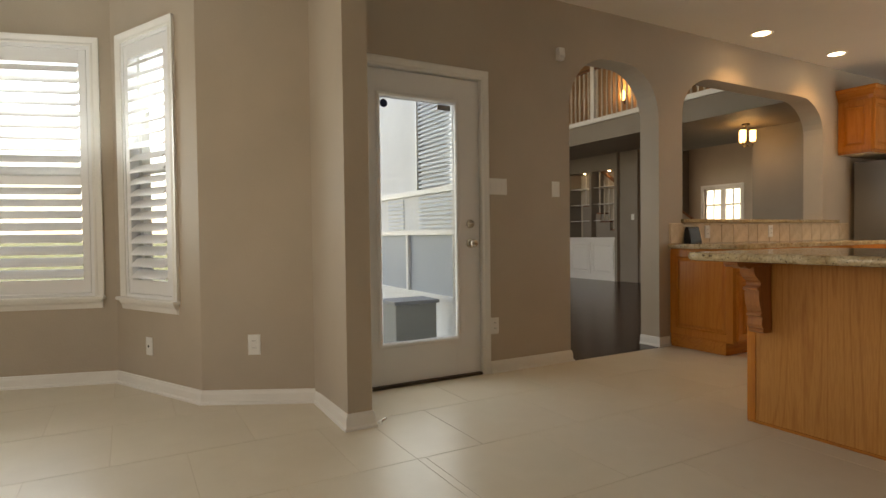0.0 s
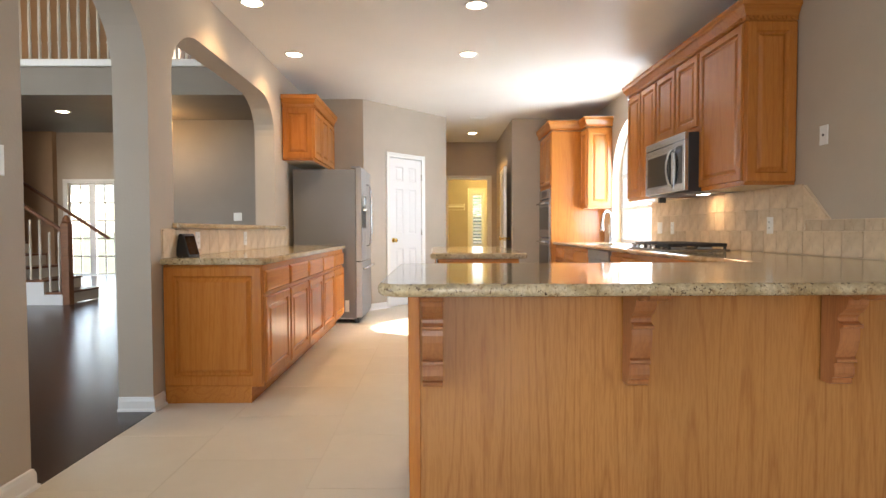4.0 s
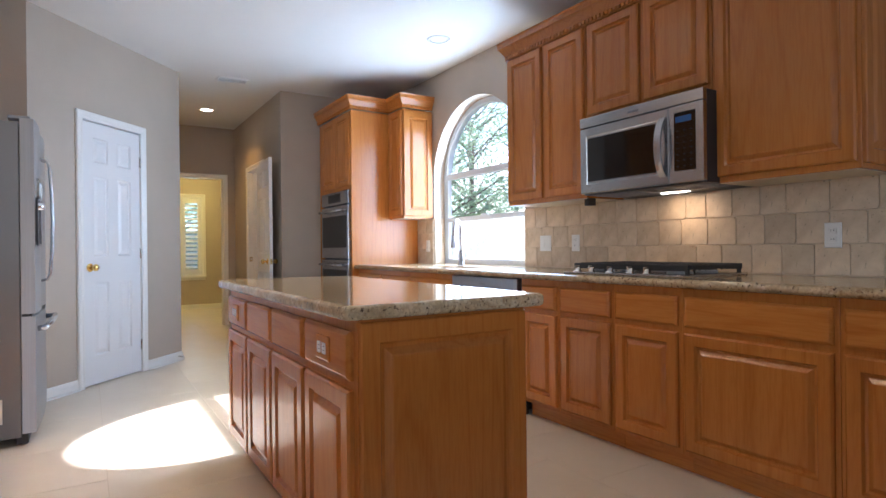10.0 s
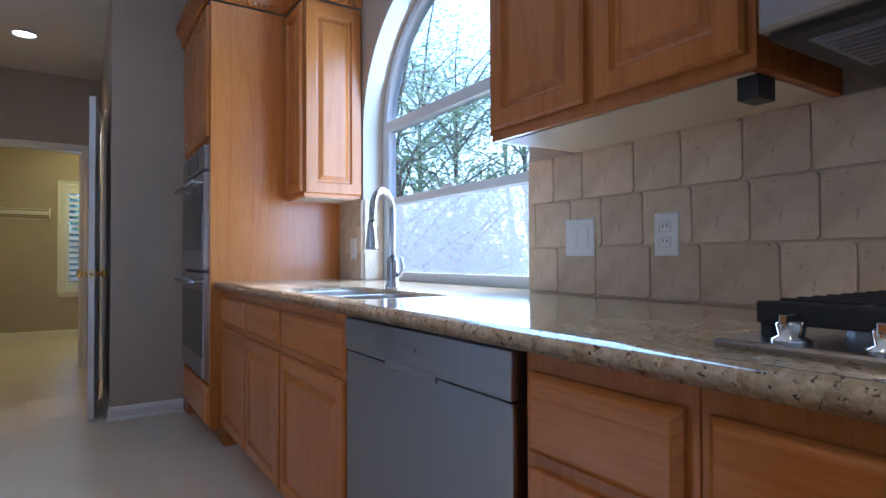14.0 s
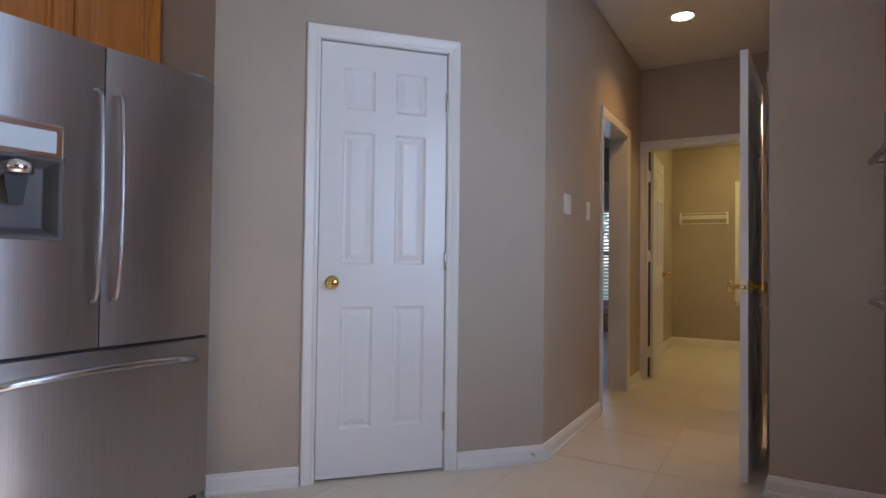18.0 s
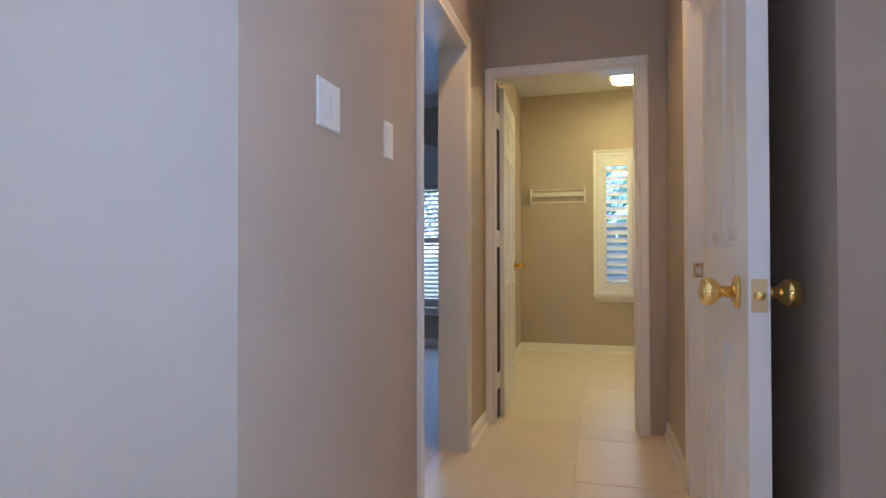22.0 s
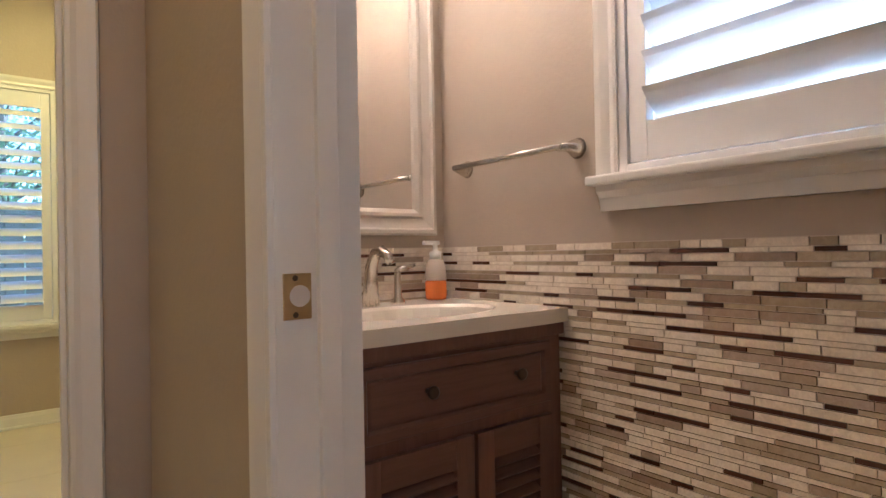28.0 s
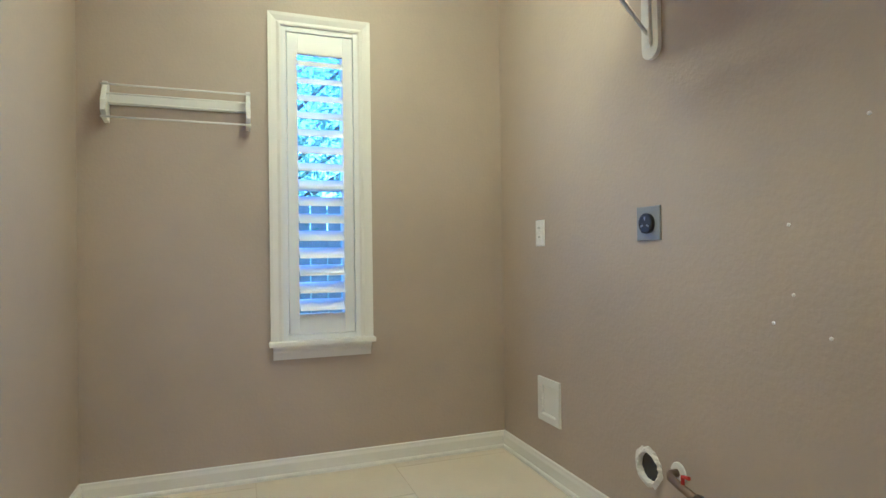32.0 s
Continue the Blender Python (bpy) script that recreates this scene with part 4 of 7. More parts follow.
part("drawer_handle", tube(bmesh.new(), [(0.085, -0.07, 0.615), (0.095, -0.105, 0.618), (0.20, -0.125, 0.632), (0.4675, -0.135, 0.640), (0.735, -0.125, 0.632), (0.84, -0.105, 0.618), (0.85, -0.07, 0.615)], 0.015, 12), STEELX, fr, "curved steel handle", True)
dsp = box("dispenser", (DX[0], -0.084, DX[3] - 0.004), (DX[1], -0.060, 1.445), STEELX, fr, 0.008)
part("dispenser_recess", raised(bmesh.new(), DX[0], DX[1], DX[2], DX[3], -0.079, [(-0.006, -0.004), (-0.006, 0.0), (0.004, 0.001), (0.010, -0.002), (0.030, -0.062), (0.034, -0.064)], False), plain("dispenser_grey", (0.12, 0.12, 0.125), 0.3), dsp)
box("display", (0.115, -0.0865, 1.35), (0.305, -0.082, 1.42), plain("lit_display", (0.36, 0.42, 0.45), 0.15, 0.5, (0.75, 0.9, 1.0), 0.05), dsp, 0.004)
part("nozzle", lathe(bmesh.new(), [(0.045, 0.0), (0.045, 0.03), (0.025, 0.045)], (0.203, -0.060, 1.275), "z", 16), CHROME, dsp, "", True)
part("paddle", prism([(-0.02, 0), (0.02, 0), (0.034, 0.09), (-0.034, 0.09)], lambda u, v, t: (0.203 + u, t, 1.18 + v), -0.058, -0.048), BLACK, dsp)
for x in (0.03, FW - 0.11):
    box("hinge_cover", (x, -0.05, FH - 0.002), (x + 0.08, 0.05, FH + 0.018), GREYP, fr, 0.006)
for x in (0.05, FW - 0.09):
    part("foot", lathe(bmesh.new(), [(0.028, 0.0), (0.028, 0.03), (0.018, 0.05)], (x + 0.02, 0.0, 0), "z", 12), BLACK, fr)
    part("foot", lathe(bmesh.new(), [(0.028, 0.0), (0.028, 0.03), (0.018, 0.05)], (x + 0.02, 0.6, 0), "z", 12), BLACK, fr)
box("maker_mark", (0.775, -0.0735, 1.63), (0.845, -0.0725, 1.64), GREYP, fr, 0.0)
box("rating_label", (-0.001, 0.08, 0.13), (0.004, 0.125, 0.26), WHITEP, fr, 0.0, "white rating label")

mw = thing("microwave", pose(3.14, 4.905, 0, 0, 0, -90), "stainless over-the-range microwave with a black glass door", "microwave")
MW0, MW1, MWW = 1.335, 1.782, 0.79
box("housing", (0.002, 0.03, MW0), (MWW - 0.002, XR - 3.142, MW1 - 0.002), BLACK, mw, 0.004)
dr = part("oven_door", raised(bmesh.new(), 0.0, 0.60, MW0 + 0.008, MW1 - 0.06, 0.03, [(0, 0), (0, 0.026), (0.005, 0.031), (0.05, 0.031), (0.055, 0.028)]), STEELX, mw, "stainless frame")
box("door_glass", (0.062, -0.0035, MW0 + 0.075), (0.525, 0.0005, MW1 - 0.125), BLACKG, dr, 0.001)
bow_z = [MW0 + 0.045 + 0.03 * k for k in range(11)]
bow_y = [-0.006 - 0.046 * math.sin(math.pi * k / 10) ** 0.6 for k in range(11)]
part("handle", prism([(y, z) for y, z in zip(bow_y, bow_z)] + [(y + 0.011, z) for y, z in reversed(list(zip(bow_y, bow_z)))], lambda u, v, t: (t, u, v), 0.550, 0.588), STEELX, dr, "wide curved steel handle")
box("vent_band", (0.0, -0.001, MW1 - 0.056), (MWW, 0.03, MW1), STEELX, mw, 0.003)
cp = box("control_panel", (0.604, -0.001, MW0 + 0.008), (MWW, 0.03, MW1 - 0.06), STEELX, mw, 0.004)
box("keypad", (0.632, -0.0025, MW0 + 0.065), (0.750, 0.0, MW1 - 0.095), BLACKG, cp, 0.001)
LEGEND = plain("key_legend_grey", (0.035, 0.035, 0.04), 0.8, 0.1)
for r in range(7):
    for c in range(3):
        box("key", (0.648 + 0.037 * c, -0.0032, MW0 + 0.085 + 0.029 * r), (0.658 + 0.037 * c, -0.0024, MW0 + 0.090 + 0.029 * r), LEGEND, cp, 0.0)
box("clock", (0.642, -0.0035, MW1 - 0.145), (0.728, -0.002, MW1 - 0.115), plain("clock_blue", (0.02, 0.04, 0.09), 0.2, 0.5, (0.12, 0.35, 0.75), 0.012), cp, 0.0)
box("maker_mark", (0.35, -0.002, MW1 - 0.036), (0.42, -0.0005, MW1 - 0.026), GREYP, mw, 0.0)
for x0, x1 in ((0.05, 0.33), (0.46, 0.74)):
    gf = box("grease_filter", (x0 - 0.01, 0.07, MW0 - 0.002), (x1 + 0.01, 0.285, MW0 + 0.001), GREYP, mw, 0.0)
    for k in range(9):
        box("slat", (x0, 0.08 + 0.022 * k, MW0 - 0.006), (x1, 0.088 + 0.022 * k, MW0 - 0.002), GREYP, gf, 0.0)
box("hood_lamp", (0.32, 0.31, MW0 - 0.004), (0.48, 0.345, MW0 + 0.001), GLOW, mw, 0.001, "lit hood lamp")
area("hood_light", (3.455, 4.505, MW0 - 0.012), (3.50, 4.505, 0), 0.15, 0.04, 0.21, (1.0, 0.66, 0.34))
box("cable_box", (3.30, 4.99, 1.29), (3.36, 5.03, 1.335), BLACK, None, 0.003)
tagged(bpy.data.objects["cable_box"], "small black plastic box under the wall cabinet", "box")

ov = thing("double_oven", pose(2.852, 8.415, 0, 0, 0, -90), "stainless double wall oven with black glass doors", "oven")
box("chassis", (0.0, 0.012, 0.345), (0.725, 0.58, 1.625), BLACK, ov, 0.002)
box("control_panel", (0.0, -0.018, 1.49), (0.725, 0.012, 1.62), STEELX, ov, 0.004)
box("display", (0.20, -0.0205, 1.515), (0.53, -0.016, 1.60), BLACKG, ov, 0.002)
for z0, z1 in ((0.945, 1.475), (0.36, 0.93)):
    d = part("oven_door", raised(bmesh.new(), 0.0, 0.725, z0, z1, 0.012, [(0, 0), (0, 0.030), (0.004, 0.034)]), STEELX, ov, "stainless oven door")
    box("door_glass", (0.04, -0.0245, z0 + 0.11), (0.685, -0.021, z1 - 0.10), BLACKG, d, 0.001)
    hd = part("handle", tube(bmesh.new(), [(0.05, -0.065, z1 - 0.05), (0.675, -0.065, z1 - 0.05)], 0.012, 12), STEELX, d, "steel bar handle", True)
    for x in (0.075, 0.65):
        part("standoff", tube(bmesh.new(), [(x, -0.02, z1 - 0.05), (x, -0.065, z1 - 0.05)], 0.009, 10), STEELX, hd)

dw = thing("dishwasher", pose(2.915, 5.945, 0, 0, 0, -90), "stainless dishwasher with a recessed handle", "dishwasher")
box("tub", (0.0, 0.03, 0.03), (0.735, 0.60, 0.84), BLACK, dw, 0.002)
box("door", (0.003, -0.006, 0.115), (0.732, 0.03, 0.745), DWSTEEL, dw, 0.004)
ct = box("control_strip", (0.003, -0.010, 0.749), (0.732, 0.03, 0.838), DWSTEEL, dw, 0.004)
box("pocket_handle", (0.25, -0.0115, 0.735), (0.485, 0.0, 0.757), GREYP, ct, 0.004)
box("maker_mark", (0.335, -0.0115, 0.79), (0.40, -0.0095, 0.80), GREYP, ct, 0.0)
box("kick_plate", (0.003, 0.055, 0.0), (0.732, 0.075, 0.112), BLACK, dw, 0.002)

ck = thing("gas_cooktop", pose(2.965, 4.875, TOP, 0, 0, -90), "stainless gas cooktop with black cast-iron grates", "cooktop")
box("tray", (0, 0, 0.0), (0.765, 0.53, 0.012), STEELX, ck, 0.005)
for cx, cy, r in ((0.142, 0.18, 0.045), (0.142, 0.40, 0.05), (0.3825, 0.30, 0.055), (0.623, 0.18, 0.05), (0.623, 0.40, 0.042)):
    bu = part("burner", lathe(bmesh.new(), [(r + 0.012, 0.011), (r + 0.010, 0.022), (r, 0.026)], (cx, cy, 0), "z", 20), GREYP, ck)
    part("cap", lathe(bmesh.new(), [(r - 0.004, 0.025), (r - 0.004, 0.032), (r - 0.012, 0.036)], (cx, cy, 0), "z", 20), IRON, bu)
for x0, x1 in ((0.02, 0.257), (0.264, 0.501), (0.508, 0.745)):
    g = thing("grate")
    g.parent = ck
    for y in (0.075, 0.505):
        box("bar", (x0, y - 0.007, 0.028), (x1, y + 0.007, 0.058), IRON, g, 0.004)
    for x in (x0 + 0.007, x1 - 0.007):
        box("bar", (x - 0.007, 0.082, 0.036), (x + 0.007, 0.498, 0.056), IRON, g, 0.003)
    for k in range(9):
        y = 0.115 + 0.044 * k
        part("finger", prism([(x0 - 0.001, 0.030), (x0 + 0.012, 0.060), (x1 - 0.012, 0.060), (x1 + 0.001, 0.030), (x1 - 0.016, 0.046), (x0 + 0.016, 0.046)], lambda u, v, t: (u, t, v), y - 0.0055, y + 0.0055), IRON, g)
    box("bar", ((x0 + x1) / 2 - 0.006, 0.082, 0.040), ((x0 + x1) / 2 + 0.006, 0.498, 0.058), IRON, g, 0.002)
    for x in (x0 + 0.012, x1 - 0.012):
        for y in (0.08, 0.50):
            box("grate_foot", (x - 0.008, y - 0.008, 0.011), (x + 0.008, y + 0.008, 0.038), IRON, g, 0.002)
for x in (0.08, 0.18, 0.31, 0.44, 0.54):
    kb = part("burner_knob", lathe(bmesh.new(), [(0.022, 0.011), (0.022, 0.016), (0.014, 0.020), (0.017, 0.034), (0.014, 0.038)], (x, 0.036, 0), "z", 20), CHROME, ck, "chrome control knob", True)
    box("pointer", (x - 0.005, 0.016, 0.034), (x + 0.005, 0.056, 0.046), CHROME, kb, 0.002)

# sink and tap
sk = thing("sink", None, "undermount stainless sink with two bowls", "sink")
for y0, y1, d in ((5.922, 6.315, 0.22), (6.335, 6.658, 0.17)):
    bm = bmesh.new()
    loops = [(rounded(2.942 + i, 3.26 - i, y0 + i * 0.5, y1 - i * 0.5, r), TOP - z) for i, r, z in ((0.0, 0.058, 0.012), (0.004, 0.055, 0.013), (0.008, 0.052, 0.02), (0.018, 0.05, d - 0.03), (0.04, 0.045, d))]
    rows = [[bm.verts.new((x, y, z)) for x, y in pts] for pts, z in loops]
    for a, c in zip(rows, rows[1:]):
        n = len(a)
        for q in range(n):
            bm.faces.new((a[q], a[(q + 1) % n], c[(q + 1) % n], c[q]))
    bm.faces.new(rows[-1])
    bw = part("bowl", bm, metal("satin_sink_steel", (0.66, 0.66, 0.66), 0.30), sk, "", True)
    part("drain", lathe(bmesh.new(), [(0.040, 0.0), (0.040, 0.004), (0.030, 0.006)], (3.09, (y0 + y1) / 2, TOP - d), "z", 20), CHROME, bw)
box("divider", (2.95, 6.314, TOP - 0.05), (3.252, 6.336, TOP - 0.0135), metal("satin_divider_steel", (0.7, 0.7, 0.7), 0.25), sk, 0.003)
fa = thing("kitchen_tap", pose(3.30, 6.41, TOP, 0, 0, 34), "tall pull-down kitchen tap in brushed steel", "tap")
part("base", lathe(bmesh.new(), [(0.030, 0), (0.030, 0.006), (0.024, 0.02), (0.021, 0.11), (0.018, 0.12)], (0, 0, 0), "z", 20), STEELX, fa, "", True)
arc = [(0, 0, 0.11), (0, 0, 0.27)] + [(-0.075 + 0.075 * math.cos(a), 0, 0.30 + 0.075 * math.sin(a)) for a in (math.pi * k / 10 for k in range(11))] + [(-0.156, 0, 0.24)]
part("spout", tube(bmesh.new(), arc, 0.0125, 12), STEELX, fa, "", True)
part("spray_head", lathe(bmesh.new(), [(0.014, 0.10), (0.016, 0.07), (0.023, 0.01), (0.022, 0.0)], (-0.159, 0, 0.15), "z", 16), STEELX, fa, "", True)
part("lever", tube(bmesh.new(), [(0, -0.016, 0.055), (0, -0.034, 0.055), (0, -0.046, 0.075), (0, -0.038, 0.12)], [0.010, 0.009, 0.008, 0.006], 10), STEELX, fa, "", True)

# ---- doors ----
pd = thing("door_1", pose(PA.x, PA.y, 0, 0, 0, math.degrees(math.atan2(PD.y, PD.x))), "closed white six-panel pantry door with a brass knob", "door", kind="structure")
casing(pd, PU0, PU1, 2.045)
jambs(pd, PU0, PU1, 2.045, 0.12)
leaf = thing("leaf")
leaf.parent = pd
leaf.matrix_local = pose(PU0 + 0.005, 0.004, 0)
six_panel(leaf, PU1 - PU0 - 0.010, 2.036, 0.035, False, (-1,))

gd = thing("door_2", pose(XL, 0, 0, 0, 0, 90), "white exterior door with a tall glass pane", "door", kind="structure")
casing(gd, 0.51, 1.35, 2.06)
jambs(gd, 0.51, 1.35, 2.06, 0.2)
GX = (0.60, 1.15, 0.285, 1.875)
for n, a, c in (("stile", (0.516, 0.02, 0.02), (GX[0], 0.065, 2.05)), ("stile", (GX[1], 0.02, 0.02), (1.344, 0.065, 2.05)), ("rail", (GX[0], 0.0203, 0.02), (GX[1], 0.0647, GX[2])), ("rail", (GX[0], 0.0203, GX[3]), (GX[1], 0.0647, 2.05))):
    box(n, a, c, DOORP, gd, 0.001)
fr4 = [(-0.03, 0.0), (-0.03, 0.006), (-0.02, 0.012), (-0.008, 0.012), (0.0, 0.006), (0.002, -0.004)]
bm = bmesh.new()
loops = [[bm.verts.new((x, 0.0202 - f, zz)) for x, zz in ((GX[0] + i, GX[2] + i), (GX[1] - i, GX[2] + i), (GX[1] - i, GX[3] - i), (GX[0] + i, GX[3] - i))] for i, f in fr4]
for a, c in zip(loops, loops[1:]):
    for k in range(4):
        bm.faces.new((a[k], a[(k + 1) % 4], c[(k + 1) % 4], c[k]))
part("glazing_bead", bm, DOORP, gd)
pn = box("glass_pane", (GX[0], 0.038, GX[2]), (GX[1], 0.044, GX[3]), GLASS, gd, 0.0)
pn.visible_shadow = False
box("threshold", (0.512, -0.004, 0.0), (1.348, 0.18, 0.018), BRONZE, gd, 0.003)
knob(gd, 1.268, 0.02, 0.925, -1, NICKEL, "brushed nickel door knob")
part("deadbolt", lathe(bmesh.new(), [(0.030, 0.0), (0.029, -0.010), (0.018, -0.014), (0.016, -0.022)], (1.268, 0.02, 1.06), "y", 22), NICKEL, gd, "brushed nickel deadbolt", True)
part("alarm_sticker", lathe(bmesh.new(), [(0.028, 0.0), (0.028, -0.001)], (0.635, 0.0375, 1.835), "y", 8), plain("sticker_blue", (0.02, 0.03, 0.09), 0.4), gd, "dark blue alarm sticker")
box("sticker", (1.03, 0.0365, 1.83), (1.13, 0.0375, 1.865), plain("sticker_grey", (0.25, 0.24, 0.24), 0.5), gd, 0.0, "grey printed sticker")
for z in (0.25, 1.05, 1.85):
    part("hinge", lathe(bmesh.new(), [(0.007, -0.05), (0.007, 0.05)], (0.514, 0.014, z), "z", 10), NICKEL, gd)

sd = thing("door_3", pose(1.43, 0, 0, 0, 0, 90), "white cased opening into the study", "doorway", kind="structure")
casing(sd, 9.56, 10.30, 2.04)
jambs(sd, 9.56, 10.30, 2.04, 0.14, False)
for z in (0.25, 1.02, 1.80):
    box("hinge_leaf", (9.5615, 0.08, z), (9.5635, 0.115, z + 0.09), NICKEL, sd, 0.0)

bd = thing("door_4", pose(2.44, 0, 0, 0, 0, -90), "white powder room doorway with its six-panel door folded back against the hall wall", "door", kind="structure")
casing(bd, -10.035, -9.31, 2.04)
jambs(bd, -10.035, -9.31, 2.04, 0.12)
st = box("strike_plate", (-10.0335, 0.008, 0.895), (-10.0305, 0.046, 0.954), OLDBRASS, bd, 0.0008, "brass strike plate")
part("latch_hole", lathe(bmesh.new(), [(0.014, 0.0), (0.014, 0.0008)], (-10.0306, 0.030, 0.925), "x", 18), plain("bare_wood_hole", (0.62, 0.58, 0.54), 0.6), st)
for z in (0.901, 0.948):
    part("screw", lathe(bmesh.new(), [(0.004, 0.0), (0.003, 0.001)], (-10.0305, 0.024, z), "x", 8), BRONZE, st)
leaf = thing("leaf")
leaf.parent = bd
leaf.matrix_world = pose(2.368, 9.307, 0, 0, 0, -90 - 3.9)
six_panel(leaf, 0.70, 2.03, 0.035, True, (1, -1), 0.598, False)
lp = box("latch_plate", (0.6995, 0.005, 0.886), (0.7015, 0.030, 0.944), OLDBRASS, leaf, 0.0005)
part("latch_bolt", lathe(bmesh.new(), [(0.009, 0.0), (0.009, 0.006), (0.005, 0.009)], (0.7014, 0.0175, 0.915), "x", 14), BRASS, lp, "", True)

ld = thing("door_5", pose(0, 10.835, 0, 0, 0, 0), "white laundry doorway with its six-panel door open against the wall", "door", kind="structure")
casing(ld, 1.49, 2.285, 2.035)
jambs(ld, 1.49, 2.285, 2.035, 0.12, False)
# dark strips painted on the jamb as the shade in the hinge gap
for z0, z1 in ((0.02, 0.19), (0.29, 1.04), (1.14, 1.75), (1.85, 2.02)):
    box("seal_strip", (1.4922, 0.03, z0), (1.4952, 0.121, z1), plain("dark_gap_shade", (0.035, 0.018, 0.014), 0.8), ld, 0.0, "dark brown strip painted as the shaded gap at the hinge jamb")
for z in (0.19, 1.04, 1.75):
    box("hinge_leaf", (1.4922, 0.05, z + 0.002), (1.4945, 0.121, z + 0.098), TRIM, ld, 0.0005, "painted-over hinge leaf")
box("door_stop_strip", (2.271, 0.054, 0), (2.283, 0.084, 2.021), TRIM, ld, 0.002)
stb = box("strike_plate", (2.2815, 0.055, 0.885), (2.2835, 0.105, 0.965), BRASS, ld, 0.0008, "brass strike plate")
box("latch_hole", (2.2810, 0.068, 0.905), (2.2817, 0.09, 0.945), BLACK, stb, 0.0)
leaf = thing("leaf")
leaf.parent = ld
leaf.matrix_world = pose(1.517, 10.985, 0, 0, 0, 93.1)
six_panel(leaf, 0.785, 2.025, 0.035, True, (1, -1), None, False)
for z in (0.24, 1.09, 1.80):
    hg = part("hinge", lathe(bmesh.new(), [(0.0065, -0.05), (0.0078, -0.048), (0.0078, 0.048), (0.0065, 0.05)], (-0.006, 0.041, z), "z", 12), TRIM, leaf, "painted-over hinge", True)
    part("hinge_plate", prism(rounded(0.0, 0.034, z - 0.05, z + 0.05, 0.012, (1, 0, 0, 1)), lambda u, v, t: (t, u + 0.001, v), -0.0022, 0.0005), TRIM, hg)
    for u, w in ((0.012, -0.035), (0.012, 0.035), (0.022, 0.0)):
        part("screw", lathe(bmesh.new(), [(0.0035, -0.0022), (0.003, -0.0030)], (0, u, z + w), "x", 8), OLDBRASS, hg)

for x, y, a in ((0.30, 0.30, 40), (1.40, 8.36, 45)):
    ds = thing("door_stop", pose(x, y, 0.045, 0, 0, a), "short spring door stop with a rubber tip on the baseboard", "door stop")
    part("spring", tube(bmesh.new(), [(0, 0.03, 0), (0, -0.035, 0)], 0.007, 10), NICKEL, ds)
    part("tip", tube(bmesh.new(), [(0, -0.035, 0), (0, -0.05, 0)], 0.009, 10), WHITEP, ds)

# ---- windows ----


def window_sill(parent, x0, x1, z, deep=0.05, apron=0.06):
    box("window_sill", (x0, -deep, z - 0.022), (x1, 0.02, z), TRIM, parent, 0.005)
    part("apron", prism([(0, 0), (0.012, 0), (0.018, 0.03), (0.030, 0.045), (0.032, apron), (0, apron)], lambda u, v, t: (t, -u, z - 0.022 - apron + v), x0 + 0.018, x1 - 0.018), TRIM, parent)


def window_frame(parent, x0, x1, z0, z1, deep, bars=(), glass=None):
    for a, c in (((x0, deep - 0.06, z0), (x0 + 0.04, deep, z1)), ((x1 - 0.04, deep - 0.06, z0), (x1, deep, z1)), ((x0 + 0.04, deep - 0.06, z0), (x1 - 0.04, deep, z0 + 0.04)), ((x0 + 0.04, deep - 0.06, z1 - 0.04), (x1 - 0.04, deep, z1))):
        box("window_frame", a, c, WHITEP, parent, 0.003)
    for z in bars:
        box("meeting_rail", (x0 + 0.04, deep - 0.055, z - 0.02), (x1 - 0.04, deep - 0.005, z + 0.02), WHITEP, parent, 0.003)
    p = box("pane", (x0 + 0.03, deep - 0.032, z0 + 0.03), (x1 - 0.03, deep - 0.028, z1 - 0.03), glass or GLASS, parent, 0.0)
    p.visible_shadow = False


def shuttered(name, m, x0, x1, z0, z1, tilt, rows, label, leaves=1, mid=None, deep=0.15, cas=0.055, glass=None):
    w = thing(name, m, label, "window", kind="structure")
    casing(w, x0, x1, z1, z0, cas)
    window_sill(w, x0 - cas - 0.008, x1 + cas + 0.008, z0)
    for a, c in (((x0 - 0.002, -0.004, z0), (x0 + 0.022, deep, z1)), ((x1 - 0.022, -0.004, z0), (x1 + 0.002, deep, z1)), ((x0 + 0.022, -0.004, z1 - 0.022), (x1 - 0.022, deep, z1)), ((x0 + 0.022, -0.004, z0), (x1 - 0.022, deep, z0 + 0.022))):
        box("shutter_frame", a, c, SHUT, w, 0.002)
    lw = (x1 - x0 - 0.05) / leaves
    for k in range(leaves):
        shutter_panel(w, x0 + 0.025 + lw * k + 0.001, x0 + 0.025 + lw * (k + 1) - 0.001, z0 + 0.025, z1 - 0.025, 0.0, tilt, rows, mid)
    window_frame(w, x0 + 0.024, x1 - 0.024, z0 + 0.024, z1 - 0.024, deep - 0.004, ((z0 + z1) / 2,), glass)
    return w


def facing(i):
    d = (BAY[i + 1] - BAY[i]).normalized()
    return pose(BAY[i].x, BAY[i].y, 0, 0, 0, math.degrees(math.atan2(d.y, d.x)))


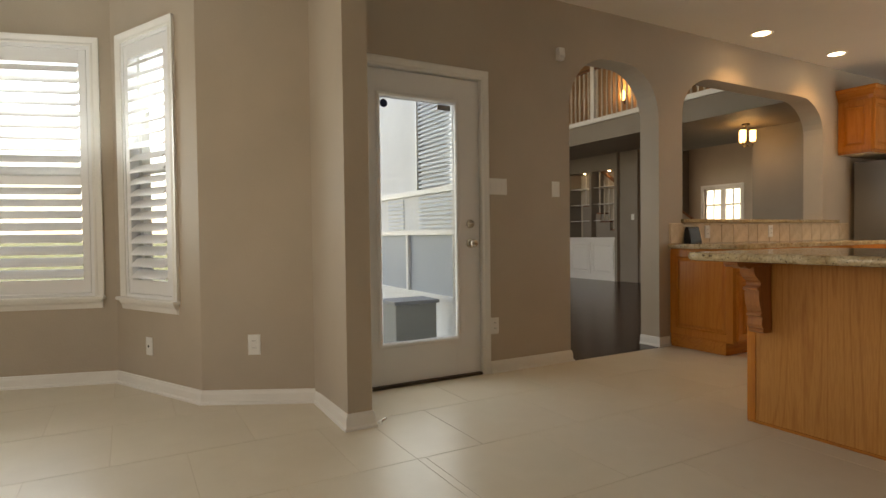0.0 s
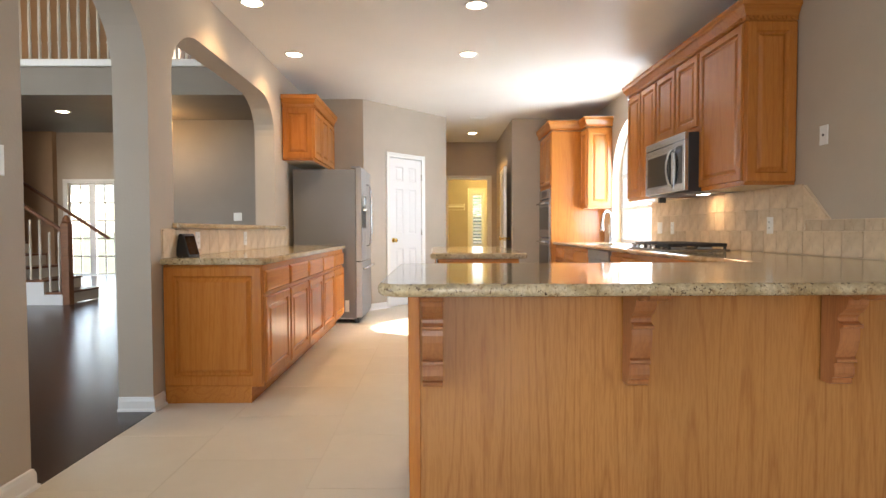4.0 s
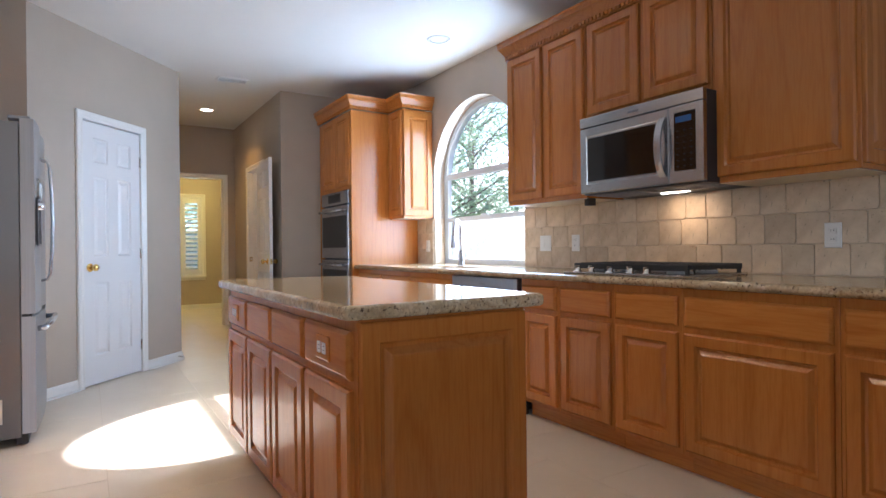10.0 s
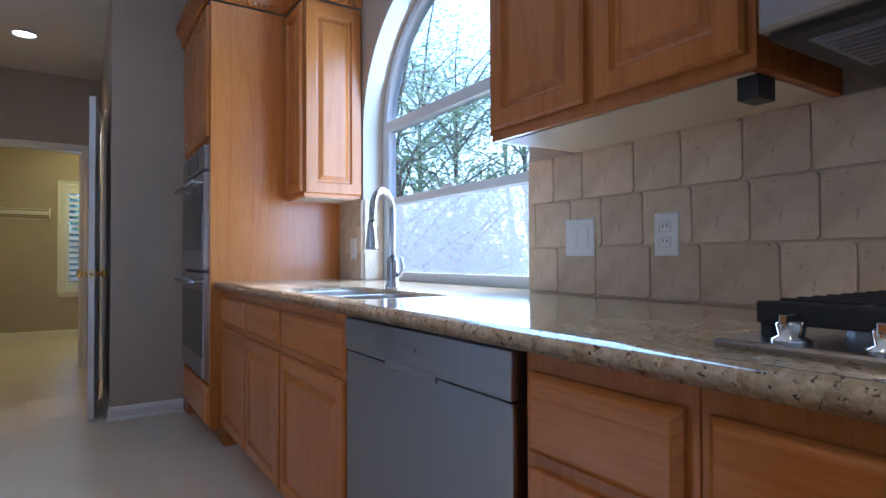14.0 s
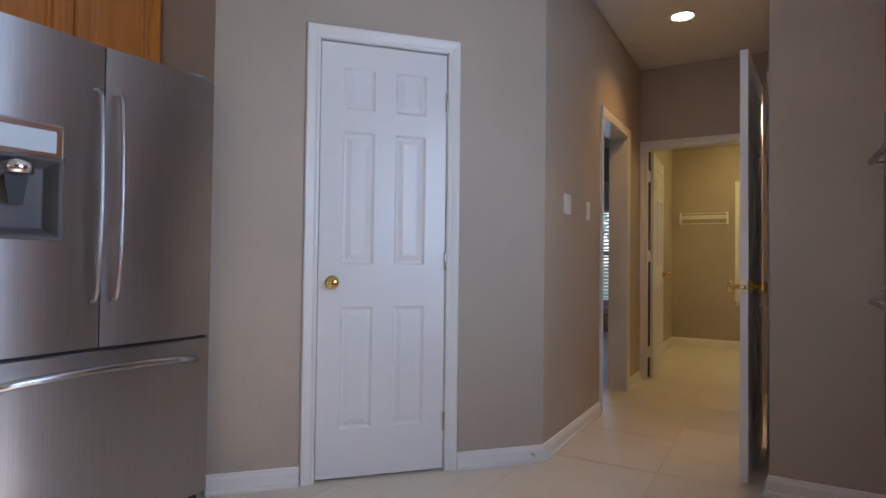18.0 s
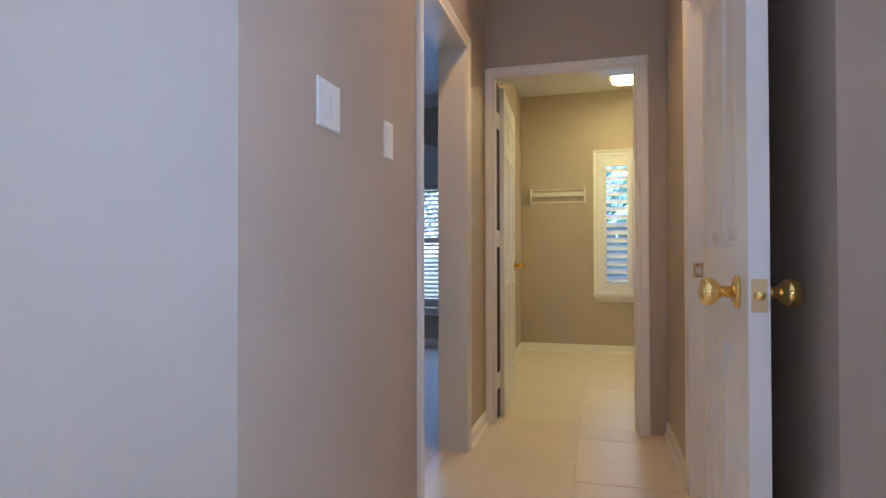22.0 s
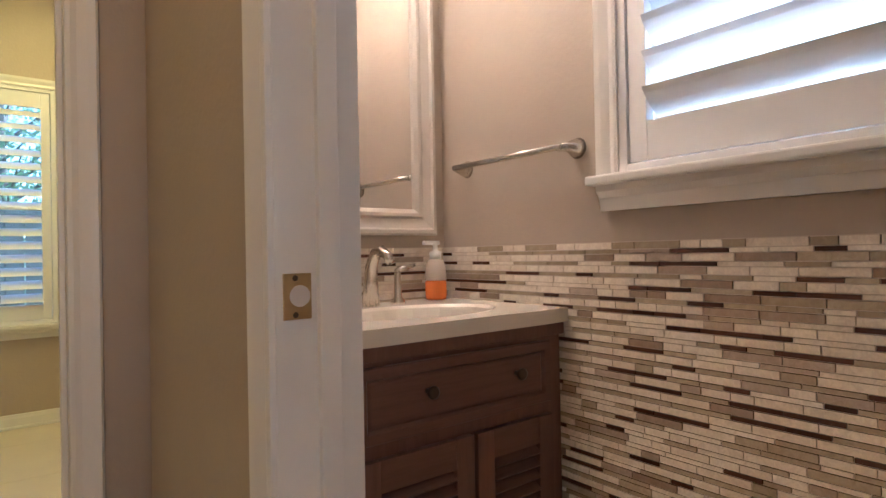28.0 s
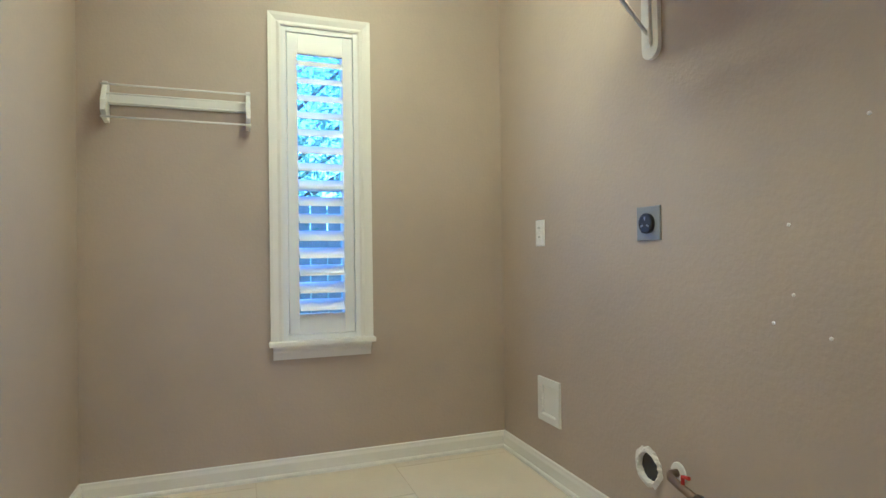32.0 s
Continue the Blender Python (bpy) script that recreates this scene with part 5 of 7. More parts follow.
shuttered("window_1", facing(0), LA - 1.02, LA - 0.13, 0.60, 2.28, 42, 0.077, "tall window with white plantation shutters", 1, 1.38)
shuttered("window_2", facing(1), 0.14, 0.70, 0.60, 2.28, 42, 0.077, "narrow bay window with white plantation shutters", 1)
shuttered("window_3", pose(0, 13.5, 0), LW[0], LW[1], LW[2], LW[3], 34, 0.077, "narrow laundry window with white plantation shutters", 1, glass=BLUE_LIT)
shuttered("window_4", pose(PX, 0, 0, 0, 0, -90), -BW[1], -BW[0], BW[2], BW[3], -42, 0.084, "powder room window with white plantation shutters", 1, None, 0.14, 0.058, FROST)
sw = thing("window_5", pose(0, 13.5, 0), "arched study window with white shutters", "window", kind="structure")
ring = [(SW[0] - 0.07, SW[2])] + [(u, z) for u, z in arch_top(SW[0] - 0.07, SW[1] + 0.07, SW[3], 2.29, None, 12)] + [(SW[1] + 0.07, SW[2])]
inner = [(SW[0], SW[2])] + arch_top(SW[0], SW[1], SW[3], 2.22, None, 12) + [(SW[1], SW[2])]
bm = bmesh.new()
ra = [[bm.verts.new((u, -f, z)) for u, z in pts] for pts, f in ((ring, 0.0), (ring, 0.016), (inner, 0.016), (inner, -0.02))]
for a, c in zip(ra, ra[1:]):
    for k in range(len(a) - 1):
        bm.faces.new((a[k], a[k + 1], c[k + 1], c[k]))
part("window_casing", bm, TRIM, sw)
part("arch_board", prism([(SW[0], 1.72)] + arch_top(SW[0], SW[1], SW[3], 2.22, None, 12) + [(SW[1], 1.72)], along_x, 0.03, 0.05), SHUT, sw)
window_sill(sw, SW[0] - 0.1, SW[1] + 0.1, SW[2])
nl = 4
for k in range(nl):
    a = SW[0] + (SW[1] - SW[0]) * k / nl
    shutter_panel(sw, a + 0.004, a + (SW[1] - SW[0]) / nl - 0.004, SW[2] + 0.01, 1.86 if k in (0, 3) else 1.98, 0.0, 32, 0.047, 1.16)
window_frame(sw, SW[0], SW[1], SW[2], SW[3], 0.14)

kw = thing("window_6", pose(XR, 0, 0, 0, 0, -90), "round-topped kitchen window over the sink", "window", kind="structure")
WM = plain("white_vinyl_frame", (0.62, 0.66, 0.70), 0.35)
D0 = 0.12


def arched_frame(x0, x1, z0, zs, zt, w, y0, y1):
    bm = bmesh.new()
    o = [(x0, z0)] + arch_top(x0, x1, zs, zt, None, 16) + [(x1, z0)]
    i = [(x0 + w, z0 + w)] + arch_top(x0 + w, x1 - w, zs, zt - w, None, 16) + [(x1 - w, z0 + w)]
    rows = [[bm.verts.new((u, y, z)) for u, z in pts] for pts, y in ((o, y0), (o, y1), (i, y1), (i, y0))]
    n = len(o)
    for q in range(4):
        a, c = rows[q], rows[(q + 1) % 4]
        for k in range(n):
            bm.faces.new((a[k], a[(k + 1) % n], c[(k + 1) % n], c[k]))
    return bm


part("window_frame", arched_frame(-7.328, -5.952, TOP + 0.001, 1.70, 2.388, 0.045, D0, D0 + 0.06), WM, kw)
box("transom_bar", (-7.285, D0 - 0.004, 1.71), (-5.995, D0 + 0.055, 1.765), WM, kw, 0.003)
box("meeting_rail", (-7.285, D0 - 0.008, 1.295), (-5.995, D0 + 0.05, 1.335), WM, kw, 0.003)
for x in (-7.285, -6.02):
    box("sash_stile", (x, D0 + 0.002, TOP + 0.04), (x + 0.025, D0 + 0.045, 1.71), WM, kw, 0.002)
p = part("pane", prism([(-7.30, TOP + 0.03)] + arch_top(-7.30, -5.98, 1.70, 2.36, None, 16) + [(-5.98, TOP + 0.03)], along_x, D0 + 0.028, D0 + 0.032), GLASS, kw)
p.visible_shadow = False
m, nt, b = mat("insect_screen")
see, fog, both = nt.nodes.new("ShaderNodeBsdfTransparent"), nt.nodes.new("ShaderNodeBsdfTranslucent"), nt.nodes.new("ShaderNodeMixShader")
fog.inputs[0].default_value, both.inputs[0].default_value = (0.55, 0.57, 0.60, 1), 0.2
for k, sh in ((1, see), (2, fog)):
    nt.links.new(sh.outputs[0], both.inputs[k])
nt.links.new(both.outputs[0], nt.nodes["Material Output"].inputs[0])
p = box("insect_screen", (-7.262, D0 + 0.048, TOP + 0.04), (-6.02, D0 + 0.050, 1.30), m, kw, 0.0, "grey insect screen over the lower sash")
p.visible_shadow = False
box("sash_lock", (-6.68, D0 - 0.016, 1.335), (-6.60, D0 + 0.01, 1.35), WM, kw, 0.003)

# ---- switches, sockets, small wall things ----
SLOT = plain("slot_dark", (0.05, 0.05, 0.05), 0.6)


def plate(name, m, x, z, gangs, kind, label, h=0.116, material=None, turn=0):
    """A wall plate of one or more gangs, with rockers or sockets, facing -y."""
    w = 0.072 + 0.046 * (gangs - 1)
    t = thing(name, m @ pose(x, 0, z, 0, turn, 0), label, "switch" if "switch" in name else "socket")
    part("cover_plate", raised(bmesh.new(), -w / 2, w / 2, -h / 2, h / 2, 0.0, [(0, 0), (0, 0.004), (0.004, 0.0065)]), material or WHITEP, t)
    for g in range(gangs):
        c = (g - (gangs - 1) / 2) * 0.046
        if kind == "rocker":
            box("rocker", (c - 0.0165, -0.0085, -0.033), (c + 0.0165, -0.005, 0.033), WHITEP, t, 0.002)
        elif kind == "outlet":
            for s in (-1, 1):
                f = box("receptacle", (c - 0.0165, -0.0085, s * 0.020 - 0.014), (c + 0.0165, -0.005, s * 0.020 + 0.014), WHITEP, t, 0.004)
                for q in (-0.006, 0.006):
                    box("slot", (c + q - 0.0012, -0.0090, s * 0.020 - 0.002), (c + q + 0.0012, -0.0083, s * 0.020 + 0.007), SLOT, f, 0.0)
        else:
            part("jack", lathe(bmesh.new(), [(0.008, 0.0), (0.007, -0.004)], (c, -0.006, 0.0), "y", 10), SLOT, t)
    return t


WEST, EAST = pose(XL, 0, 0, 0, 0, 90), pose(XR, 0, 0, 0, 0, -90)
plate("light_switch", WEST, 1.485, 1.323, 3, "rocker", "white three-gang light switch beside the glazed door")
plate("light_switch", WEST, 2.02, 1.32, 1, "rocker", "white single light switch beside the arch")
plate("wall_socket", WEST, 1.45, 0.335, 1, "outlet", "white wall socket near the floor")
plate("light_switch", EAST, -3.25, 1.61, 1, "jack", "white wall plate beside the wall cabinets")
TFACE = XR - 0.012
EAST2 = pose(TFACE, 0, 0, 0, 0, -90)
plate("light_switch", EAST2, -5.70, 1.065, 2, "rocker", "white two-gang light switch on the tiles")
plate("wall_socket", EAST2, -5.39, 1.063, 1, "outlet", "white wall socket on the tiles")
plate("wall_socket", EAST2, -3.765, 1.075, 1, "outlet", "white wall socket on the tiles")
plate("wall_socket", EAST2, -7.43, 1.06, 1, "outlet", "white wall socket on the tiles")
WESTT = pose(XL + 0.012, 0, 0, 0, 0, 90)
plate("wall_socket", WESTT, 3.78, 0.985, 1, "outlet", "white wall socket on the tiles below the pass-through")
plate("wall_socket", WESTT, 4.75, 0.985, 1, "outlet", "white wall socket on the tiles below the pass-through")
HW = pose(1.43, 0, 0, 0, 0, 90)
plate("light_switch", HW, 8.785, 1.355, 2, "rocker", "white two-gang light switch in the hall")
plate("light_switch", HW, 9.20, 1.35, 1, "rocker", "white narrow light switch in the hall")
plate("wall_socket", facing(1), 0.40, 0.29, 1, "jack", "white cable plate under the bay window")
plate("wall_socket", facing(2), 0.31, 0.35, 1, "outlet", "white wall socket near the floor", 0.12)
ISL = pose(1.27, 0, 0, 0, 0, -90)
plate("wall_socket", ISL, -4.125, 0.742, 1, "outlet", "brown socket plate on an island drawer front", 0.105, OAKX, 90)
plate("wall_socket", ISL, -5.30, 0.742, 1, "outlet", "brown socket plate on an island drawer front", 0.105, OAKX, 90)
sn = thing("alarm_sensor", WEST @ pose(2.06, 0, 2.335), "white alarm sensor on the wall", "sensor")
part("housing", prism([(0, -0.045), (0.03, -0.045), (0.045, -0.01), (0.035, 0.045), (0, 0.045)], lambda u, v, t: (t, -u, v), -0.027, 0.027), WHITEP, sn)
box("lens", (-0.018, -0.043, -0.03), (0.018, -0.036, -0.008), plain("sensor_lens", (0.7, 0.7, 0.68), 0.3), sn, 0.003)
tp = thing("smart_display", pose(-0.272, 3.515, TOP, 0, 0, 82), "small black desktop screen with a sloped face on the worktop", "display")
bm = prism([(0.0, 0.004), (0.004, 0.0), (0.082, 0.0), (0.087, 0.006), (0.085, 0.060), (0.072, 0.100), (0.070, 0.142), (0.062, 0.147), (0.046, 0.147), (0.038, 0.142)], lambda u, v, t: (t, u, v), -0.065, 0.065)
bmesh.ops.bevel(bm, geom=list(bm.edges), offset=0.004, segments=2, affect="EDGES")
part("casing", bm, BLACK, tp)
part("screen", prism([(0.0035, 0.014), (0.0358, 0.131), (0.0348, 0.1315), (0.0025, 0.0145)], lambda u, v, t: (t, u - 0.0015, v), -0.054, 0.054), BLACKG, tp, "dark glass screen")

# granite ledge of the pass-through
tagged(part("pass_through_sill", cube(bmesh.new(), (FX - 0.03, 3.44, 1.066), (XL + 0.035, 6.0, 1.10), 0.008), GRAN), "narrow granite sill on the pass-through ledge", "sill", kind="structure")

# ---- ceiling lamps and vents ----


def downlight(x, y, z, power, label="lit recessed downlight with a white trim ring", color=LAMP):
    d = thing("downlight", pose(x, y, z), label, "ceiling lamp", "recessed downlights")
    part("trim_ring", lathe(bmesh.new(), [(0.095, -0.002), (0.093, -0.007), (0.078, -0.009), (0.072, -0.004), (0.072, -0.0005), (0.094, -0.0005)], (0, 0, 0), "z", 28), WHITEP, d, "", True)
    part("bulb_face", lathe(bmesh.new(), [(0.070, -0.0022), (0.060, -0.006), (0.03, -0.008)], (0, 0, 0), "z", 24), GLOW, d, "", True)
    if power:
        spot("downlight_beam", x, y, z - 0.02, power, color)


for x, y in ((-0.08, 4.14), (-0.08, 5.38), (1.585, 4.18), (1.59, 5.37), (1.91, 9.81)):
    downlight(x, y, H, 12 if y > 9 else 8, color=(1.0, 0.53, 0.12) if y > 9 else LAMP)
downlight(3.12, 6.44, H, 0, "unlit recessed downlight over the sink")
bpy.data.objects["bulb_face.005"].data.materials[0] = WHITEP


def vent(name, m, w, h, label, slats=7):
    v = thing(name, m, label, "vent")
    part("frame", cube(cube(cube(cube(bmesh.new(), (-w / 2, -h / 2, -0.008), (w / 2, -h / 2 + 0.02, 0), 0.002), (-w / 2, h / 2 - 0.02, -0.008), (w / 2, h / 2, 0), 0.002), (-w / 2, -h / 2 + 0.02, -0.008), (-w / 2 + 0.02, h / 2 - 0.02, 0), 0.002), (w / 2 - 0.02, -h / 2 + 0.02, -0.008), (w / 2, h / 2 - 0.02, 0), 0.002), WHITEP, v)
    box("backing", (-w / 2 + 0.02, -h / 2 + 0.02, -0.002), (w / 2 - 0.02, h / 2 - 0.02, -0.0005), SLOT, v, 0.0)
    for k in range(slats):
        y = -h / 2 + 0.02 + (k + 0.5) * (h - 0.04) / slats
        s = box("slat", (-w / 2 + 0.02, -0.007, -0.001), (w / 2 - 0.02, 0.007, 0.001), WHITEP, v, 0.0)
        s.matrix_local = pose(0, y, -0.006, 35, 0, 0)
    for x in (-w / 6, w / 6):
        box("divider", (x - 0.004, -h / 2 + 0.02, -0.0075), (x + 0.004, h / 2 - 0.02, -0.002), WHITEP, v, 0.0)


vent("ceiling_vent", pose(1.92, 8.42, H, 0, 0, 0), 0.30, 0.16, "white slatted ceiling vent")
vent("study_vent", pose(0.25, 11.2, H, 0, 0, 0), 0.36, 0.2, "white slatted ceiling vent in the study")
fl = thing("laundry_light", pose(2.375, 12.45, 2.66), "lit wraparound fluorescent ceiling light", "ceiling lamp")
box("tray", (-0.19, -0.61, -0.03), (0.19, 0.61, 0.0), WHITEP, fl, 0.004)
part("diffuser", prism([(-0.17, -0.03), (-0.16, -0.065), (-0.12, -0.085), (0.12, -0.085), (0.16, -0.065), (0.17, -0.03)], lambda u, v, t: (u, t, v), -0.60, 0.60), GLOWF, fl, "glowing ribbed diffuser")
area("laundry_glow", (2.375, 12.35, 2.565), (2.375, 12.35, 0), 0.3, 0.9, 3.2, (1.0, 0.77, 0.23))

# ---- laundry ----
rk = thing("drying_rack", pose(0, 13.5, 0), "white folding wall drying rack with thin bars", "drying rack")
for x in (1.41, 1.95):
    part("bracket", prism([(0, 1.525), (0.05, 1.53), (0.085, 1.56), (0.085, 1.60), (0.05, 1.66), (0.04, 1.685), (0, 1.685)], lambda u, v, t: (t, -u, v), x - 0.009, x + 0.009), WHITEP, rk)
box("back_plate", (1.41, -0.010, 1.60), (1.95, -0.001, 1.645), WHITEP, rk, 0.002)
for y, z in ((0.075, 1.665), (0.078, 1.535), (0.04, 1.60), (0.06, 1.632)):
    part("bar", tube(bmesh.new(), [(1.40, -y, z), (1.96, -y, z)], 0.004, 8), WHITEP, rk, "", True)
LE = pose(3.165, 0, 0, 0, 0, -90)
plate("wall_socket", LE, -13.105, 1.062, 1, "outlet", "white wall socket in the laundry")
dso = thing("dryer_socket", LE @ pose(-12.395, 0, 1.065), "grey dryer socket with a black round outlet", "socket")
part("cover_plate", raised(bmesh.new(), -0.056, 0.056, -0.056, 0.056, 0, [(0, 0), (0, 0.004), (0.003, 0.006)]), GREYP, dso)
part("outlet_face", lathe(bmesh.new(), [(0.033, 0.0), (0.033, -0.012), (0.028, -0.014)], (0, -0.005, 0), "y", 22), BLACK, dso, "black outlet")
for a in (90, 210, 330):
    slot = box("slot", (-0.003, -0.0198, 0.010), (0.003, -0.0182, 0.022), GREYP, dso, 0.0)
    slot.matrix_local = pose(0, 0, 0, 0, a - 90, 0)
wb = thing("washer_box", LE @ pose(-13.045, 0, 0.335), "white recessed washing machine valve box", "valve box")
part("frame", raised(bmesh.new(), -0.09, 0.09, -0.095, 0.095, 0, [(0, 0), (0, 0.010), (0.004, 0.012), (0.030, 0.012), (0.034, 0.008), (0.038, -0.075)]), WHITEP, wb)
for x in (-0.025, 0.025):
    vv = part("valve", tube(bmesh.new(), [(x, 0.072, 0.01), (x, 0.030, 0.01)], 0.008, 10), OLDBRASS, wb, "brass valve")
    part("handle", tube(bmesh.new(), [(x, 0.035, 0.012), (x, 0.035, 0.030)], 0.006, 8), BLACK, vv)
vh = thing("dryer_vent_hole", LE @ pose(-VY, 0, VZ), "torn round dryer vent hole with a metal sleeve", "vent")
bm = bmesh.new()
torn = random.Random(4)
rows = [[bm.verts.new(((rr + torn.uniform(-e, e)) * math.cos(a), f - (torn.uniform(0, 0.006) if e else 0), (rr + torn.uniform(-e, e)) * math.sin(a))) for a in (2 * math.pi * k / 30 for k in range(30))] for rr, f, e in ((0.066, -0.0005, 0.006), (0.058, -0.004, 0.004), (0.049, -0.007, 0.004), (0.045, -0.001, 0.003), (0.0445, 0.02, 0.0))]
for a, c in zip(rows, rows[1:]):
    for k in range(30):
        bm.faces.new((a[k], a[(k + 1) % 30], c[(k + 1) % 30], c[k]))
part("plaster_edge", bm, painted("torn_plaster", (0.72, 0.70, 0.66), 0.9, 0.8, 60), vh, "torn white plaster edge")
# duct metal coloured near black to carry the shade inside the hole
part("duct", lathe(bmesh.new(), [(0.046, 0.008), (0.044, 0.05), (0.043, 0.115), (0.002, 0.118)], (0, 0, 0), "y", 24), metal("shaded_duct_metal", (0.10, 0.10, 0.105), 0.6), vh, "metal duct, darkened for the shade inside the hole")
gp = thing("gas_pipe", LE @ pose(-12.26, 0, 0.295), "capped gas pipe with a red valve handle", "pipe")
part("pipe", tube(bmesh.new(), [(-0.02, -0.001, 0.005), (-0.02, -0.035, 0.005), (0.0, -0.05, 0.003), (0.05, -0.06, -0.003), (0.14, -0.072, -0.012)], 0.0125, 10), metal("browned_pipe", (0.24, 0.18, 0.13), 0.5), gp, "", True)
part("flange", lathe(bmesh.new(), [(0.032, -0.001), (0.030, -0.006), (0.014, -0.009)], (-0.02, 0, 0.005), "y", 18), WHITEP, gp)
part("valve_handle", tube(bmesh.new(), [(0.06, -0.06, 0.0), (0.06, -0.06, 0.03), (0.085, -0.06, 0.033)], 0.006, 8), plain("red_plastic", (0.5, 0.03, 0.02), 0.4), gp, "red valve handle")
part("cap", tube(bmesh.new(), [(0.125, -0.070, -0.010), (0.160, -0.0745, -0.0145)], 0.018, 8), BRONZE, gp)
for y, z in ((-11.897, 1.034), (-11.944, 0.791), (-11.797, 0.771), (-11.705, 1.259), (-11.888, 0.864)):
    tagged(part("wall_anchor", lathe(bmesh.new(), [(0.005, 0.0), (0.0045, -0.002), (0.002, -0.003)], (0, 0, 0), "y", 8), WHITEP), "small white plastic wall anchor", "wall anchor", "left-over wall anchors").matrix_world = LE @ pose(y, 0, z)
sh = thing("laundry_shelf", LE, "white laundry shelf with a hanging rod on metal brackets", "shelf")
box("board", (-12.42, -0.33, 1.93), (-10.98, -0.001, 1.95), TRIM, sh, 0.003)
for x in (-12.36, -11.3):
    br = part("bracket", prism([(0.016, 1.63), (0.024, 1.62), (0.028, 1.64), (0.028, 1.90), (0.31, 1.915), (0.31, 1.93), (0.016, 1.93)], lambda u, v, t: (t, -u, v), x - 0.012, x + 0.012), WHITEP, sh)
    part("back_plate", prism([(-0.038, 1.93)] + [(-0.038 * math.cos(a), 1.625 - 0.038 * math.sin(a)) for a in (math.pi * k / 10 for k in range(11))] + [(0.038, 1.93)], lambda u, v, t: (x + u, -t, v), 0.001, 0.016), TRIM, br, "rounded white back plate")
    part("brace", tube(bmesh.new(), [(x, -0.018, 1.66), (x, -0.26, 1.90)], 0.006, 8), WHITEP, br)
    part("rod_hook", tube(bmesh.new(), [(x, -0.30, 1.91), (x, -0.325, 1.86), (x, -0.315, 1.815), (x, -0.295, 1.82)], 0.006, 8), WHITEP, br)
part("hanging_rod", tube(bmesh.new(), [(-12.40, -0.31, 1.838), (-10.98, -0.31, 1.838)], 0.016, 14), NICKEL, sh, "steel hanging rod", True)

# ---- powder room ----
va = thing("vanity", pose(0, 10.31, 0), "worn brown wood vanity with louvred doors", "vanity")
V0, V1 = 2.645, 3.293
box("body", (V0, 0, 0.07), (V1, 0.495, 0.795), WALNUT, va, 0.003)
for x in (V0, V1 - 0.06):
    for y in (0.0, 0.43):
        box("foot", (x, y, 0.0), (x + 0.06, y + 0.06, 0.07), WALNUT, va, 0.004)
box("cornice", (V0 - 0.008, -0.010, 0.765), (V1 + 0.008, 0.495, 0.796), WALNUT, va, 0.004)
WALX = oak("worn_brown_wood_level", "x", (0.165, 0.080, 0.056), (0.095, 0.044, 0.032), 0.45)
dwf = part("drawer_front", raised(bmesh.new(), V0 + 0.05, V1 - 0.05, 0.605, 0.755, 0.0, [(0, 0), (0, 0.012), (0.003, 0.015), (0.022, 0.015), (0.028, 0.007), (0.034, 0.010)]), WALX, va)
for x in (2.866, 3.125):
    part("knob", lathe(bmesh.new(), [(0.006, 0), (0.006, -0.012), (0.014, -0.018), (0.014, -0.024), (0.008, -0.028)], (x, -0.010, 0.690), "y", 16), BRONZE, dwf, "dark bronze knob", True)
for x0, x1, kx in ((V0 + 0.05, 2.985, 2.965), (2.995, V1 - 0.05, 3.015)):
    dd2 = thing("louvred_door")
    dd2.parent = va
    for a, c in (((x0, -0.018, 0.10), (x0 + 0.05, 0, 0.575)), ((x1 - 0.05, -0.018, 0.10), (x1, 0, 0.575)), ((x0 + 0.05, -0.0175, 0.10), (x1 - 0.05, 0, 0.155)), ((x0 + 0.05, -0.0175, 0.51), (x1 - 0.05, 0, 0.575))):
        box("frame_rail", a, c, WALX if c[0] - a[0] > 0.1 else WALNUT, dd2, 0.002)
    for k in range(12):
        s = box("louvre", (x0 + 0.05, -0.014, -0.003), (x1 - 0.05, 0.014, 0.003), WALX, dd2, 0.001)
        s.matrix_local = pose(0, -0.009, 0.172 + 0.0295 * k, 35, 0, 0)
    part("knob", lathe(bmesh.new(), [(0.005, 0), (0.005, -0.010), (0.011, -0.016), (0.010, -0.022)], (kx, -0.018, 0.36), "y", 14), BRONZE, dd2, "dark bronze knob", True)
vt = thing("washbasin", pose(0, 10.31, 0), "cream cultured marble top with an oval basin", "basin")
bm = bmesh.new()
VT = 0.832
outer = [(V0 - 0.02, -0.025), (V1 + 0.02, -0.025), (V1 + 0.02, 0.497), (V0 - 0.02, 0.497)]
nb = 32
o2, cx, cy = [], 2.985, 0.20
for k in range(nb):
    a = 2 * math.pi * k / nb
    dx, dy = math.cos(a), math.sin(a)
    s = min((V1 + 0.02 - cx) / abs(dx) if abs(dx) > 1e-6 else 9, ((0.497 - cy) if dy > 0 else (cy + 0.025)) / abs(dy) if abs(dy) > 1e-6 else 9)
    o2.append((cx + dx * s, cy + dy * s))
rows = [[bm.verts.new((x, y, z)) for x, y in o2] for z in (VT - 0.035, VT)]
for rx, ry, z in ((0.235, 0.155, VT), (0.225, 0.147, VT - 0.008), (0.19, 0.12, VT - 0.07), (0.10, 0.06, VT - 0.12)):
    rows.append([bm.verts.new((cx + rx * math.cos(2 * math.pi * k / nb), cy + ry * math.sin(2 * math.pi * k / nb), z)) for k in range(nb)])
for a, c in zip(rows, rows[1:]):
    for k in range(nb):
        bm.faces.new((a[k], a[(k + 1) % nb], c[(k + 1) % nb], c[k]))
bm.faces.new(rows[-1])
bm.faces.new(rows[0][::-1])
part("slab_and_basin", bm, CREAM, vt)
